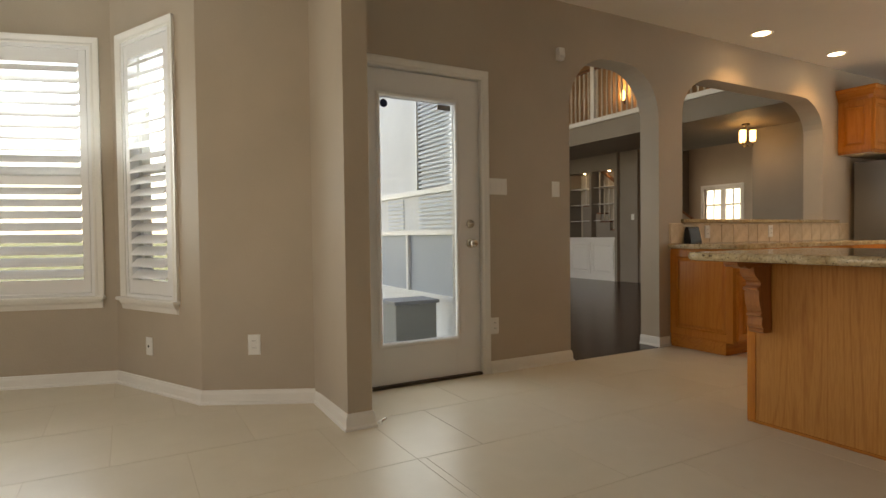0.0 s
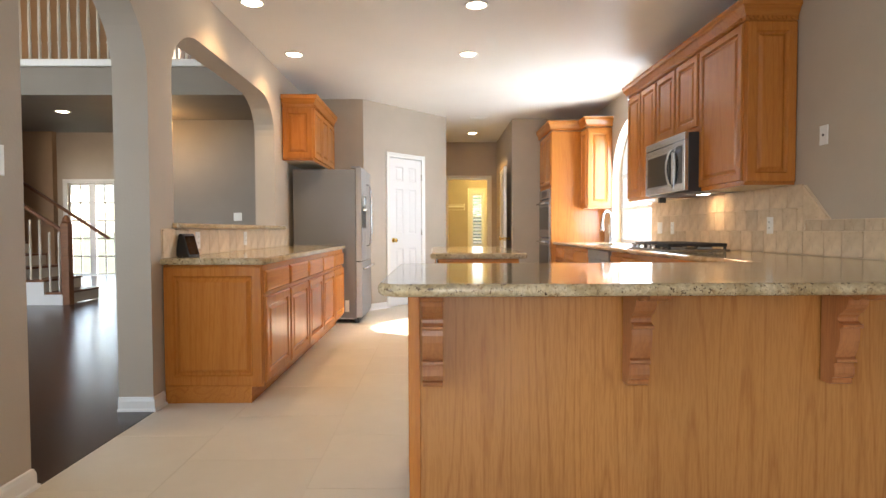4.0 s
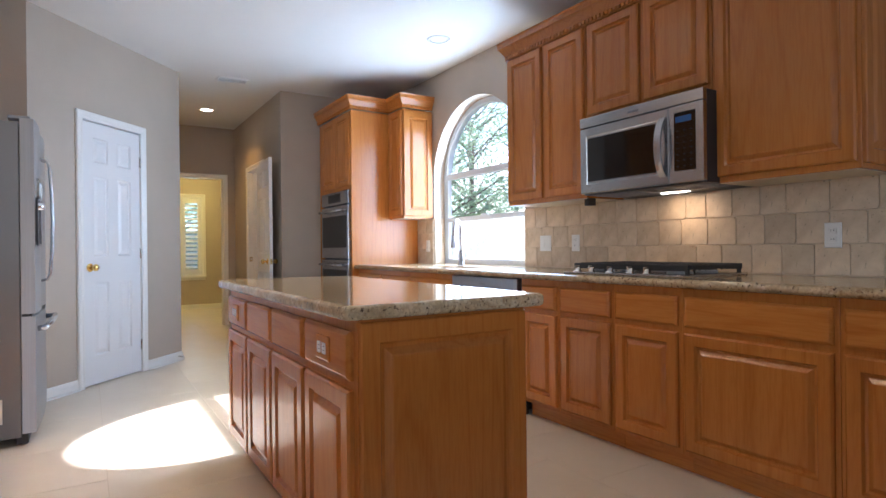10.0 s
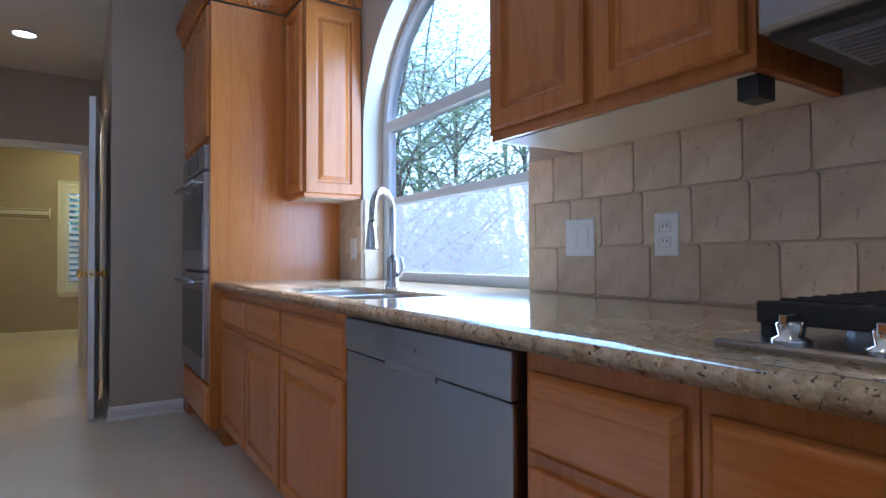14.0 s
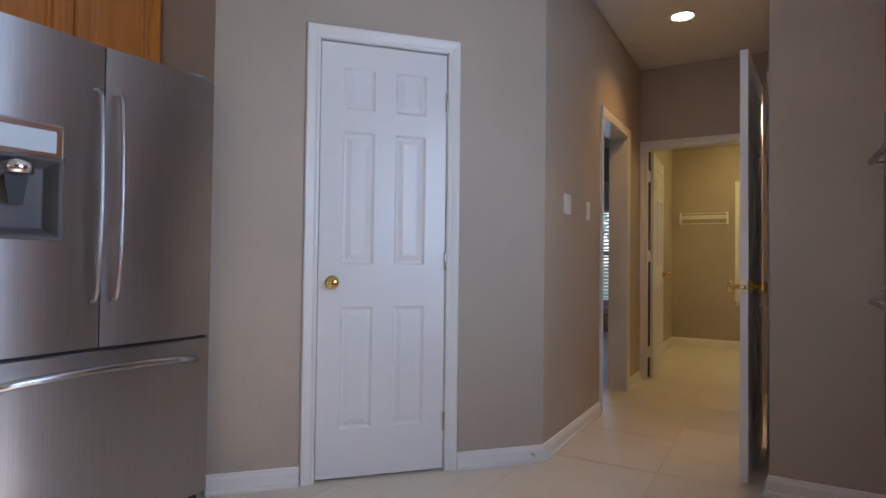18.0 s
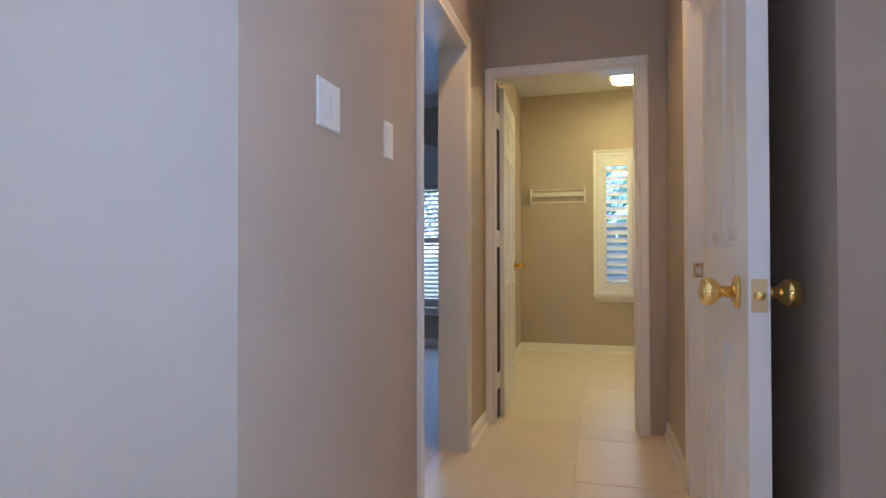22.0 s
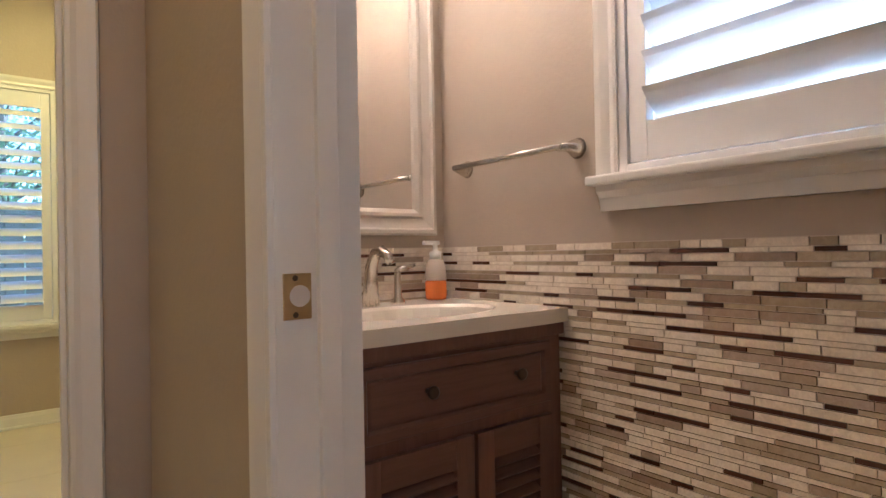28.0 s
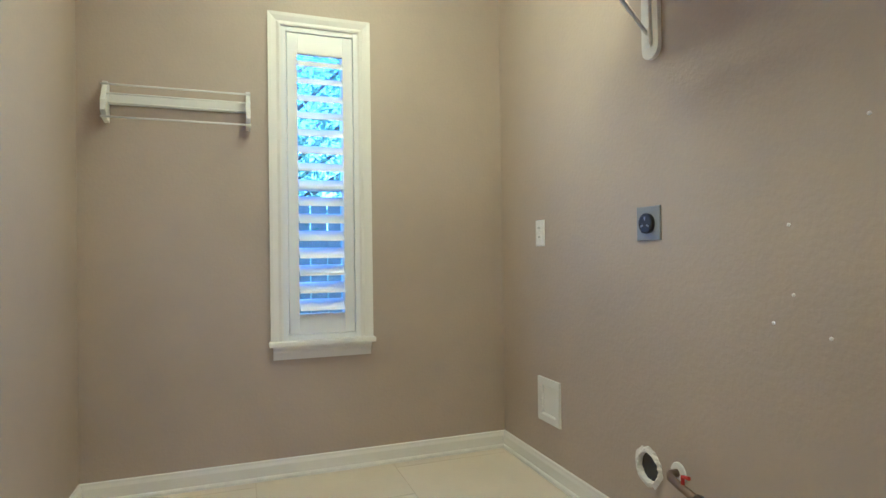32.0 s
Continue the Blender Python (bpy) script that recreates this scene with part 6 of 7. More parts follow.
part("drain", lathe(bmesh.new(), [(0.022, 0), (0.021, 0.003)], (cx, cy, VT - 0.12), "z", 16), NICKEL, vt)
ft = thing("basin_tap", pose(2.985, 10.725, VT), "brushed nickel widespread basin tap with two levers", "tap")
part("spout", tube(bmesh.new(), [(0, 0, 0), (0, 0, 0.07), (0, -0.008, 0.115), (0, -0.03, 0.148), (0, -0.06, 0.155), (0, -0.09, 0.140), (0, -0.105, 0.122)], [0.026, 0.020, 0.017, 0.015, 0.014, 0.013, 0.013], 14), NICKEL, ft, "", True)
for s in (-1, 1):
    hb = part("handle", lathe(bmesh.new(), [(0.022, 0), (0.021, 0.006), (0.012, 0.022), (0.009, 0.095), (0.007, 0.10)], (s * 0.09, 0, 0), "z", 16), NICKEL, ft, "", True)
    part("lever", tube(bmesh.new(), [(s * 0.085, 0, 0.094), (s * 0.11, -0.005, 0.103), (s * 0.145, -0.012, 0.110)], [0.008, 0.007, 0.005], 10), NICKEL, hb, "", True)
so = thing("soap_dispenser", pose(3.222, 10.735, VT), "clear soap pump bottle half full of orange soap", "soap bottle")
part("liquid", lathe(bmesh.new(), [(0.030, 0.003), (0.033, 0.012), (0.033, 0.055), (0.031, 0.06)], (0, 0, 0), "z", 18), plain("orange_soap", (0.85, 0.22, 0.04), 0.2), so, "orange liquid soap", True)
part("bottle", lathe(bmesh.new(), [(0.028, 0.061), (0.033, 0.062), (0.032, 0.10), (0.026, 0.118), (0.017, 0.128)], (0, 0, 0), "z", 18), plain("clear_plastic", (0.62, 0.52, 0.44), 0.15), so, "clear plastic", True)
part("pump", lathe(bmesh.new(), [(0.018, 0.127), (0.019, 0.148), (0.008, 0.152), (0.007, 0.168), (0.014, 0.170), (0.014, 0.180)], (0, 0, 0), "z", 16), WHITEP, so, "white pump", True)
box("nozzle", (-0.045, -0.007, 0.170), (0.012, 0.007, 0.182), WHITEP, so, 0.003)
mr = thing("framed_mirror", pose(0, 10.808, 0), "wall mirror in a wide white moulded frame", "mirror")
MX = (2.70, 3.268, 1.033, 1.86)
bm = bmesh.new()
loops = [[bm.verts.new((x, -f, z)) for x, z in ((MX[0] + i, MX[2] + i), (MX[1] - i, MX[2] + i), (MX[1] - i, MX[3] - i), (MX[0] + i, MX[3] - i))] for i, f in ((0, 0), (0, 0.022), (0.006, 0.030), (0.016, 0.030), (0.022, 0.024), (0.050, 0.018), (0.058, 0.024), (0.068, 0.024), (0.078, 0.014), (0.082, 0.004))]
for a, c in zip(loops, loops[1:]):
    for k in range(4):
        bm.faces.new((a[k], a[(k + 1) % 4], c[(k + 1) % 4], c[k]))
part("frame", bm, painted("whitewashed_frame", (0.66, 0.60, 0.53), 0.4, 0.3, 60, 0.12), mr)
box("mirror_glass", (MX[0] + 0.08, -0.006, MX[2] + 0.08), (MX[1] - 0.08, -0.003, MX[3] - 0.08), MIRROR, mr, 0.0)
vl = thing("vanity_light", pose(2.985, 10.808, 2.02), "lit bronze wall lamp with glass shades", "wall lamp")
box("backplate", (-0.20, -0.025, -0.03), (0.20, 0.0, 0.05), BRONZE, vl, 0.006)
for x in (-0.14, 0.14):
    ar = part("arm", tube(bmesh.new(), [(x, -0.02, 0.01), (x, -0.07, -0.02), (x, -0.12, 0.0), (x, -0.12, 0.03)], 0.007, 10), BRASS, vl, "", True)
    part("shade", lathe(bmesh.new(), [(0.022, 0.025), (0.045, 0.05), (0.062, 0.10), (0.070, 0.15)], (x, -0.12, 0), "z", 20), GLOW, ar, "glowing glass shade", True)
area("vanity_glow", (2.985, 10.65, 2.22), (2.985, 10.2, 0.8), 0.4, 0.12, 4.0, (1.0, 0.72, 0.44))
tb = thing("towel_rail", pose(PX, 0, 0, 0, 0, -90), "brushed nickel towel rail with flared ends", "towel rail")
part("bar", tube(bmesh.new(), [(-10.68, -0.058, 1.233), (-10.262, -0.058, 1.233)], 0.008, 12), NICKEL, tb, "", True)
for x, s in ((-10.685, -1), (-10.257, 1)):
    part("post", tube(bmesh.new(), [(x, 0.0, 1.233), (x, -0.012, 1.233), (x, -0.04, 1.233), (x - s * 0.02, -0.058, 1.233)], [0.027, 0.022, 0.012, 0.009], 14), NICKEL, tb, "", True)

# ---- beyond the arches: loft railing, stairs, shelves, chandelier, entry window ----
rl = thing("loft_railing", None, "white baluster railing with a wood handrail along the loft", "railing")
# baluster white dulled to cream to carry the dim light around it
bal = mesh("baluster", lathe(bmesh.new(), [(0.016, 0.0), (0.016, 0.18), (0.021, 0.20), (0.014, 0.22), (0.020, 0.42), (0.013, 0.66), (0.016, 0.70), (0.016, 0.86)], (0, 0, 0), "z", 8), painted("dim_lit_baluster_paint", (0.62, 0.55, 0.46), 0.4, 0.05))
part("handrail", prism([(-0.03, 0), (0.03, 0), (0.035, 0.03), (0.02, 0.055), (-0.02, 0.055), (-0.035, 0.03)], lambda u, v, t: (t, 6.52 + u, 3.88 + v), -8.05, FX - 0.002), STAINW, rl, "stained wood handrail")
for k in range(66):
    ob = new("baluster", bal)
    ob.parent, ob.location = rl, (-7.98 + 0.112 * k, 6.52, 3.02)
for x in (-8.0, -4.6, -0.64):
    box("newel", (x - 0.045, 6.475, 2.98), (x + 0.045, 6.565, 4.0), TRIM, rl, 0.006)

stairs = thing("staircase", pose(-4.05, 8.0, 0), "stained wood staircase with white balusters", "stairs")
for k in range(9):
    z = 0.178 * (k + 1)
    box("tread", (-0.27 * k - 0.30, 0.02, z - 0.03), (-0.27 * k, 0.89, z), STAINW, stairs, 0.006)
    box("riser", (-0.27 * k - 0.03, 0.02, z - 0.178), (-0.27 * k - 0.02, 0.89, z - 0.03), TRIM, stairs, 0.001)
    box("stringer_block", (-0.27 * (k + 1), 0.0, 0.0), (-0.27 * k, 0.02, z - 0.03), TRIM if k < 2 else FAMW, stairs, 0.001)
    for q in range(2):
        ob = new("baluster", bal)
        ob.parent, ob.location = stairs, (-0.27 * k - 0.08 - 0.135 * q, 0.06, z)
part("handrail", prism([(-0.03, 0), (0.03, 0), (0.03, 0.05), (-0.03, 0.05)], lambda u, v, t: (-t, 0.06 + u, 1.02 + v + t * 0.66), 0.0, 2.45), STAINW, stairs, "sloping stained handrail")
part("wall_rail", prism([(-0.025, 0), (0.025, 0), (0.025, 0.045), (-0.025, 0.045)], lambda u, v, t: (-t, 0.82 + u, 1.05 + v + t * 0.66), -0.2, 2.45), STAINW, stairs, "stained wall rail")
nw = box("newel", (-0.02, 0.0, 0.0), (0.09, 0.11, 1.16), STAINW, stairs, 0.008, "turned stained newel post")
part("cap", lathe(bmesh.new(), [(0.06, 1.16), (0.065, 1.18), (0.05, 1.20), (0.045, 1.24), (0.02, 1.28)], (0.035, 0.055, 0), "z", 14), STAINW, nw)

shelf = thing("built_in_shelves", pose(-6.11, 7.87, 0), "white built-in shelves with glass shelves and small lights", "bookcase")
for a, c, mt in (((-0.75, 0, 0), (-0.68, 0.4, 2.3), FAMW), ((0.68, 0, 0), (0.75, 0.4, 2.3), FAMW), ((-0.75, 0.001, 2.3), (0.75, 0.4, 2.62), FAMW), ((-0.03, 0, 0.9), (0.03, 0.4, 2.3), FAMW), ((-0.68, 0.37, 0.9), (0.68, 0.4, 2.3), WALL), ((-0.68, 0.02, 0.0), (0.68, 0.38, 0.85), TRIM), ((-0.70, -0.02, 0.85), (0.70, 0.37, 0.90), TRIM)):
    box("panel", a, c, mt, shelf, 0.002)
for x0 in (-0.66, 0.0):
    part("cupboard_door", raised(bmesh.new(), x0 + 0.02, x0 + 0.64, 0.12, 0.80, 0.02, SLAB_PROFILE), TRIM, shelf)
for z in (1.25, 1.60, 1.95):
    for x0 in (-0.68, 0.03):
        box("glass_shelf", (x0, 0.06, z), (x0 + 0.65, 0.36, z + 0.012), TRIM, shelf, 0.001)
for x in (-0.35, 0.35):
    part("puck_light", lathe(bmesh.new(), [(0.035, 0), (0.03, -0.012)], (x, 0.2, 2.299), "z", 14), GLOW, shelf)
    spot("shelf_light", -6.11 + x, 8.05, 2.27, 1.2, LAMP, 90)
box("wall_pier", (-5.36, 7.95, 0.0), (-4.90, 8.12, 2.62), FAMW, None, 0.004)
tagged(bpy.data.objects["wall_pier"], "grey-brown pier beside the stair", "wall", kind="structure")
plate("light_switch", pose(-5.02, 7.95, 0), 0, 1.3, 1, "rocker", "white light switch on the pier")
plate("wall_socket", pose(-1.55, 8.0, 0), 0, 1.25, 2, "rocker", "white switch plate on the grey wall")
downlight(-3.6, 7.4, 2.62, 3, "lit recessed downlight under the loft")
chn = thing("chandelier", pose(-2.35, 7.45, 0.05), "small chandelier with glowing amber glass shades", "chandelier")
part("stem", tube(bmesh.new(), [(0, 0, 2.569), (0, 0, 2.25)], 0.009, 10), BRONZE, chn)
part("canopy", lathe(bmesh.new(), [(0.06, 2.569), (0.055, 2.55), (0.01, 2.54)], (0, 0, 0), "z", 16), BRONZE, chn)
for k in range(3):
    a = 2 * math.pi * (k + 0.3) / 3
    dx, dy = math.cos(a), math.sin(a)
    arm = part("arm", tube(bmesh.new(), [(0, 0, 2.27), (0.04 * dx, 0.04 * dy, 2.22), (0.085 * dx, 0.085 * dy, 2.25), (0.09 * dx, 0.09 * dy, 2.30)], 0.007, 8), BRONZE, chn, "", True)
    part("shade", lathe(bmesh.new(), [(0.035, 2.30), (0.045, 2.33), (0.045, 2.46), (0.04, 2.47)], (0.09 * dx, 0.09 * dy, 0), "z", 14), AMBER, arm, "glowing amber shade", True)
lamp = new("chandelier_light", bpy.data.lights.new("chandelier_light", "POINT"))
lamp.data.energy, lamp.data.color, lamp.data.shadow_soft_size, lamp.location = 1.0, (1.0, 0.75, 0.45), 0.12, (-2.35, 7.45, 2.12)
wl = thing("wall_lamp", pose(-6.06, 8.9, 4.0), "small amber glass lamp on the loft wall", "wall lamp")
part("back_plate", raised(bmesh.new(), -0.05, 0.05, -0.16, 0.06, 0, [(0, 0), (0, 0.008), (0.006, 0.012)]), BRONZE, wl)
part("arm", tube(bmesh.new(), [(0, -0.01, -0.10), (0, -0.07, -0.13), (0, -0.10, -0.10)], 0.008, 8), BRONZE, wl, "", True)
part("shade", lathe(bmesh.new(), [(0.02, -0.10), (0.05, -0.06), (0.055, 0.06), (0.035, 0.12)], (0, -0.10, 0), "z", 14), AMBER, wl, "glowing amber shade", True)
lamp = new("loft_light", bpy.data.lights.new("loft_light", "POINT"))
lamp.data.energy, lamp.data.color, lamp.data.shadow_soft_size, lamp.location = 2.2, (1.0, 0.70, 0.36), 0.08, (-6.06, 8.70, 4.2)
ew = thing("window_7", pose(-7.0, 13.6, 0), "glazed entry doors with white glazing bars", "window", kind="structure")
window_frame(ew, -0.55, 0.55, 0.0, 2.2, 0.12)
for z in (0.45, 0.88, 1.31, 1.74):
    box("glazing_bar", (-0.51, 0.070, z - 0.022), (0.51, 0.10, z + 0.022), TRIM, ew, 0.001)
for x in (-0.29, 0.29):
    box("glazing_bar", (x - 0.016, 0.072, 0.04), (x + 0.016, 0.102, 2.16), TRIM, ew, 0.001)
box("meeting_stile", (-0.075, 0.060, 0.04), (0.075, 0.11, 2.16), TRIM, ew, 0.002)
casing(ew, -0.55, 0.55, 2.2, 0.0, 0.10)
baseboard([(-2.67, 13.6), (-2.55, 8.0), (FX, 8.0)][1:])
structure("crown_study", moulded([(-2.40, 13.5), (1.18, 13.5)], [(0.0, 2.62), (0.012, 2.62), (0.03, 2.64), (0.07, 2.70), (0.09, 2.738), (0.0, 2.738)]), TRIM, "white crown moulding in the study", "moulding")

# ---- outside ----
m, nt, b = mat("weathered_brick")
v = coords(nt)
sep, com = nt.nodes.new("ShaderNodeSeparateXYZ"), nt.nodes.new("ShaderNodeCombineXYZ")
add = nt.nodes.new("ShaderNodeMath")
nt.links.new(v, sep.inputs[0])
nt.links.new(sep.outputs[0], add.inputs[0])
nt.links.new(sep.outputs[1], add.inputs[1])
nt.links.new(add.outputs[0], com.inputs[0])
nt.links.new(sep.outputs[2], com.inputs[1])
bt = nt.nodes.new("ShaderNodeTexBrick")
for k, x in (("Scale", 1.0), ("Brick Width", 0.21), ("Row Height", 0.075), ("Mortar Size", 0.008), ("Bias", 0.0)):
    bt.inputs[k].default_value = x
bt.inputs["Color1"].default_value, bt.inputs["Color2"].default_value, bt.inputs["Mortar"].default_value = (0.70, 0.62, 0.55, 1), (0.56, 0.46, 0.39, 1), (0.74, 0.71, 0.67, 1)
nt.links.new(com.outputs[0], bt.inputs["Vector"])
stain = noise_tex(nt, v, 2.5, 5)
nt.links.new(mix(nt, 0.5, bt.outputs["Color"], mix(nt, 1.0, bt.outputs["Color"], ramp(nt, stain, [(0.3, (0.6, 0.6, 0.6)), (0.7, (1.3, 1.25, 1.2))]), "MULTIPLY")), b.inputs["Base Color"])
b.inputs["Roughness"].default_value = 0.85
bump(nt, b, bt.outputs["Fac"], -0.4, 0.01)
BRICK = m
ROOF = painted("grey_shingle", (0.16, 0.15, 0.14), 0.9, 0.8, 25, 0.25)
BARK = painted("grey_bark", (0.24, 0.20, 0.165), 0.9, 1.0, 40, 0.3)


def leafy(name, col):
    m, nt, b = mat(name)
    geo = nt.nodes.new("ShaderNodeNewGeometry")
    nt.links.new(ramp(nt, geo.outputs["Random Per Island"], [(0.0, tuple(0.55 * c for c in col)), (1.0, tuple(1.5 * c for c in col))]), b.inputs["Base Color"])
    b.inputs["Roughness"].default_value = 0.55
    thin, both = nt.nodes.new("ShaderNodeBsdfTranslucent"), nt.nodes.new("ShaderNodeMixShader")
    thin.inputs[0].default_value = (*(3.0 * c for c in col), 1)
    nt.links.new(b.outputs[0], both.inputs[1])
    nt.links.new(thin.outputs[0], both.inputs[2])
    nt.links.new(both.outputs[0], nt.nodes["Material Output"].inputs[0])
    return m


LEAF = leafy("green_leaves", (0.15, 0.20, 0.115))
hs = thing("neighbour_house", pose(9.0, 0, -0.35), "neighbouring brick house with a white eave", "house")
part("wall", prism([(-4.0, 0.0), (11.3, 0.0), (11.3, 3.55), (3.65, 5.25), (-4.0, 3.55)], lambda u, v, t: (t, u, v), 0.0, 6.0), BRICK, hs)
for s0, s1 in ((11.9, 3.65), (-4.6, 3.65)):
    za, zb = 3.43, 5.25
    part("roof", prism([(s0, za + 0.12), (s1, zb + 0.12), (s1, zb + 0.24), (s0, za + 0.24)], lambda u, v, t: (t, u, v), -0.35, 6.4), ROOF, hs)
    part("rake_board", prism([(s0, za - 0.06), (s1, zb - 0.06), (s1, zb + 0.25), (s0, za + 0.25)], lambda u, v, t: (t, u, v), -0.37, -0.33), TRIM, hs)
    part("soffit", prism([(s0, za + 0.06), (s1, zb + 0.06), (s1, zb + 0.118), (s0, za + 0.118)], lambda u, v, t: (t, u, v), -0.33, 0.0), TRIM, hs)
box("eave_return", (-0.36, 11.3, 3.30), (0.5, 11.88, 3.46), TRIM, hs, 0.004)
box("eave_board", (-0.33, 11.86, 3.36), (6.3, 11.9, 3.56), TRIM, hs, 0.004)
part("downpipe", tube(bmesh.new(), [(-0.2, 11.5, 3.35), (-0.07, 11.27, 3.05), (-0.06, 11.25, 0.05)], 0.045, 8), TRIM, hs)
for y in (2.0, 7.4):
    wdw = box("window", (-0.03, y, 0.9), (0.02, y + 0.9, 2.4), TRIM, hs, 0.004)
    box("pane", (-0.035, y + 0.06, 0.96), (-0.028, y + 0.84, 2.34), BLACKG, wdw, 0.0)
fence = thing("garden_fence", pose(6.6, 12.6, -0.35), "weathered wood board fence", "fence")
FEN = painted("weathered_fence_wood", (0.42, 0.37, 0.31), 0.85, 0.6, 50, 0.2)
bme = mesh("board", cube(bmesh.new(), (0, 0, 0), (0.14, 0.02, 1.8)), FEN)
for k in range(26):
    ob = new("board", bme)
    ob.parent, ob.location = fence, (-3.3 + 0.15 * k, 0, 0.0)
for z in (0.4, 1.4):
    box("cross_rail", (-3.3, 0.02, z), (0.6, 0.06, z + 0.09), FEN, fence, 0.002)

copy_thing(fence, pose(4.6, 16.0, -0.35))


def tree(name, x, y, h, spread, seed, label, density=11000):
    rng = random.Random(seed)
    t = thing(name, pose(x, y, -0.36), label, "tree")
    bm, tips = bmesh.new(), []
    lean = rng.uniform(-0.3, 0.3)
    trunk = [(0, 0, 0), (0.05, 0.02, h * 0.2), (lean * 0.5, 0.1, h * 0.45), (lean, 0.2, h * 0.8)]
    tube(bm, trunk, [0.11, 0.085, 0.06, 0.02], 8)
    for k in range(22):
        z0 = h * rng.uniform(0.18, 0.78)
        a, ln = rng.uniform(0, 6.28), spread * rng.uniform(0.5, 1.0)
        base = Vector((lean * z0 / h, 0.1, z0))
        end = base + Vector((math.cos(a) * ln, math.sin(a) * ln, ln * rng.uniform(0.4, 0.9)))
        midp = (base + end) / 2 + Vector((rng.uniform(-0.2, 0.2), rng.uniform(-0.2, 0.2), 0.15))
        tube(bm, [base, midp, end], [0.028, 0.018, 0.006], 5)
        tips += [end, midp, (end + midp) / 2]
    part("trunk", bm, BARK, t)
    verts, faces = [], []
    for k in range(density):
        c = rng.choice(tips) + Vector((rng.gauss(0, 0.30), rng.gauss(0, 0.30), rng.gauss(0, 0.26)))
        u = Vector((rng.gauss(0, 1), rng.gauss(0, 1), rng.gauss(0, 0.7))).normalized()
        w = u.orthogonal().normalized()
        s = rng.uniform(0.026, 0.056)
        n = len(verts)
        verts += [c - u * s, c + w * s * 0.45, c + u * s, c - w * s * 0.45]
        faces.append((n, n + 1, n + 2, n + 3))
    me = bpy.data.meshes.new("crown")
    me.from_pydata([tuple(p) for p in verts], [], faces)
    me.materials.append(LEAF)
    ob = new("crown", me)
    ob.parent = t
    tagged(ob, "loose leafy crown", kind="stuff")


tree("garden_tree", 6.3, 11.7, 4.8, 1.5, 3, "slender multi-limbed garden tree with loose leaves", 6500)
tree("garden_tree", 8.2, 14.5, 6.0, 2.3, 5, "leafy tree behind the fence", 5500)
tree("garden_tree", 5.4, 14.2, 5.0, 2.0, 8, "leafy tree behind the fence", 5500)
for x, y, h, spread, seed, label in ((7.9, 12.9, 4.6, 1.5, 23, "dense leafy tree beside the neighbouring house"), (9.6, 15.2, 6.5, 2.4, 29, "tall leafy tree behind the neighbouring house"), (10.3, 13.5, 6.0, 2.2, 41, "leafy tree close behind the neighbouring house"), (11.6, 15.6, 7.0, 2.7, 43, "tall leafy tree behind the neighbouring house"), (7.4, 11.6, 2.0, 1.1, 31, "low dense shrub near the window"), (8.3, 12.4, 1.7, 1.0, 37, "low dense shrub near the house")):
    tree("garden_tree", x, y, h, spread, seed, label, 6500)
tree("garden_tree", 2.2, 17.6, 5.2, 2.2, 11, "leafy tree outside the laundry window", 8000)
tree("garden_tree", -1.2, 17.0, 4.6, 2.0, 14, "leafy tree outside the study window", 8000)
tree("garden_tree", -3.4, 17.6, 5.0, 2.2, 17, "leafy tree outside the study window", 8000)
# patio seen through the glazed door
# near-white wall and pane colour stands in for overbright sky and glare
STUC = painted("sky_bright_stucco", (0.84, 0.83, 0.80), 0.85, 0.5, 60, 0.05)
structure("patio_wall", cube(bmesh.new(), (-3.55, 1.692, -0.35), (FX - 0.004, 1.70, 5.5)), STUC, "pale exterior wall beside the patio, whitened for the bright sky", "wall")
pw = thing("window_8", pose(-2.2, 1.692, 0), "white-framed patio window with blinds", "window", kind="structure")
for x0, x1, z0, z1 in ((-0.83, 1.2, 0.385, 0.44), (-0.78, 1.2, 0.985, 1.03), (-0.83, 1.2, 1.37, 1.42), (-0.83, -0.78, 0.44, 1.37), (-0.025, 0.025, 0.44, 0.985), (0.20, 0.245, 1.42, 2.3), (0.20, 1.2, 2.3, 2.35)):
    box("window_frame", (x0, -0.05, z0), (x1, -0.001, z1), WHITEP, pw, 0.003)
SCREEN = plain("grey_window_screen", (0.36, 0.40, 0.44), 0.5)
for x0, x1, z0, z1, mt in ((-0.78, -0.025, 0.44, 0.985, SCREEN), (0.025, 1.2, 0.44, 0.985, SCREEN), (-0.78, 1.2, 1.03, 1.37, STUC)):
    box("pane", (x0, -0.02, z0), (x1, -0.012, z1), mt, pw, 0.0)
for x0, x1, z0, n in ((-0.48, -0.10, 1.05, 8), (0.25, 0.95, 1.05, 8), (0.25, 0.95, 1.44, 21)):
    bm = bmesh.new()
    for k in range(n):
        cube(bm, (x0, -0.035, z0 + 0.04 * k), (x1, -0.025, z0 + 0.022 + 0.04 * k))
    part("blind", bm, plain("pale_blind", (0.66, 0.70, 0.74), 0.5) if n < 10 and x0 < 0 else bpy.data.materials["pale_blind"], pw, "pale slatted blind")
ac = thing("patio_box", pose(-1.35, 1.22, -0.05), "grey metal cabinet standing on the patio", "cabinet")
box("housing", (-0.22, -0.12, 0.0), (0.06, 0.26, 0.46), painted("grey_green_metal", (0.30, 0.31, 0.29), 0.5, 0.1), ac, 0.01)
box("lid", (-0.24, -0.14, 0.46), (0.08, 0.28, 0.49), GREYP, ac, 0.006)

# ---- laid pieces: backsplash, mosaic, floor tiles ----
rng = random.Random(21)


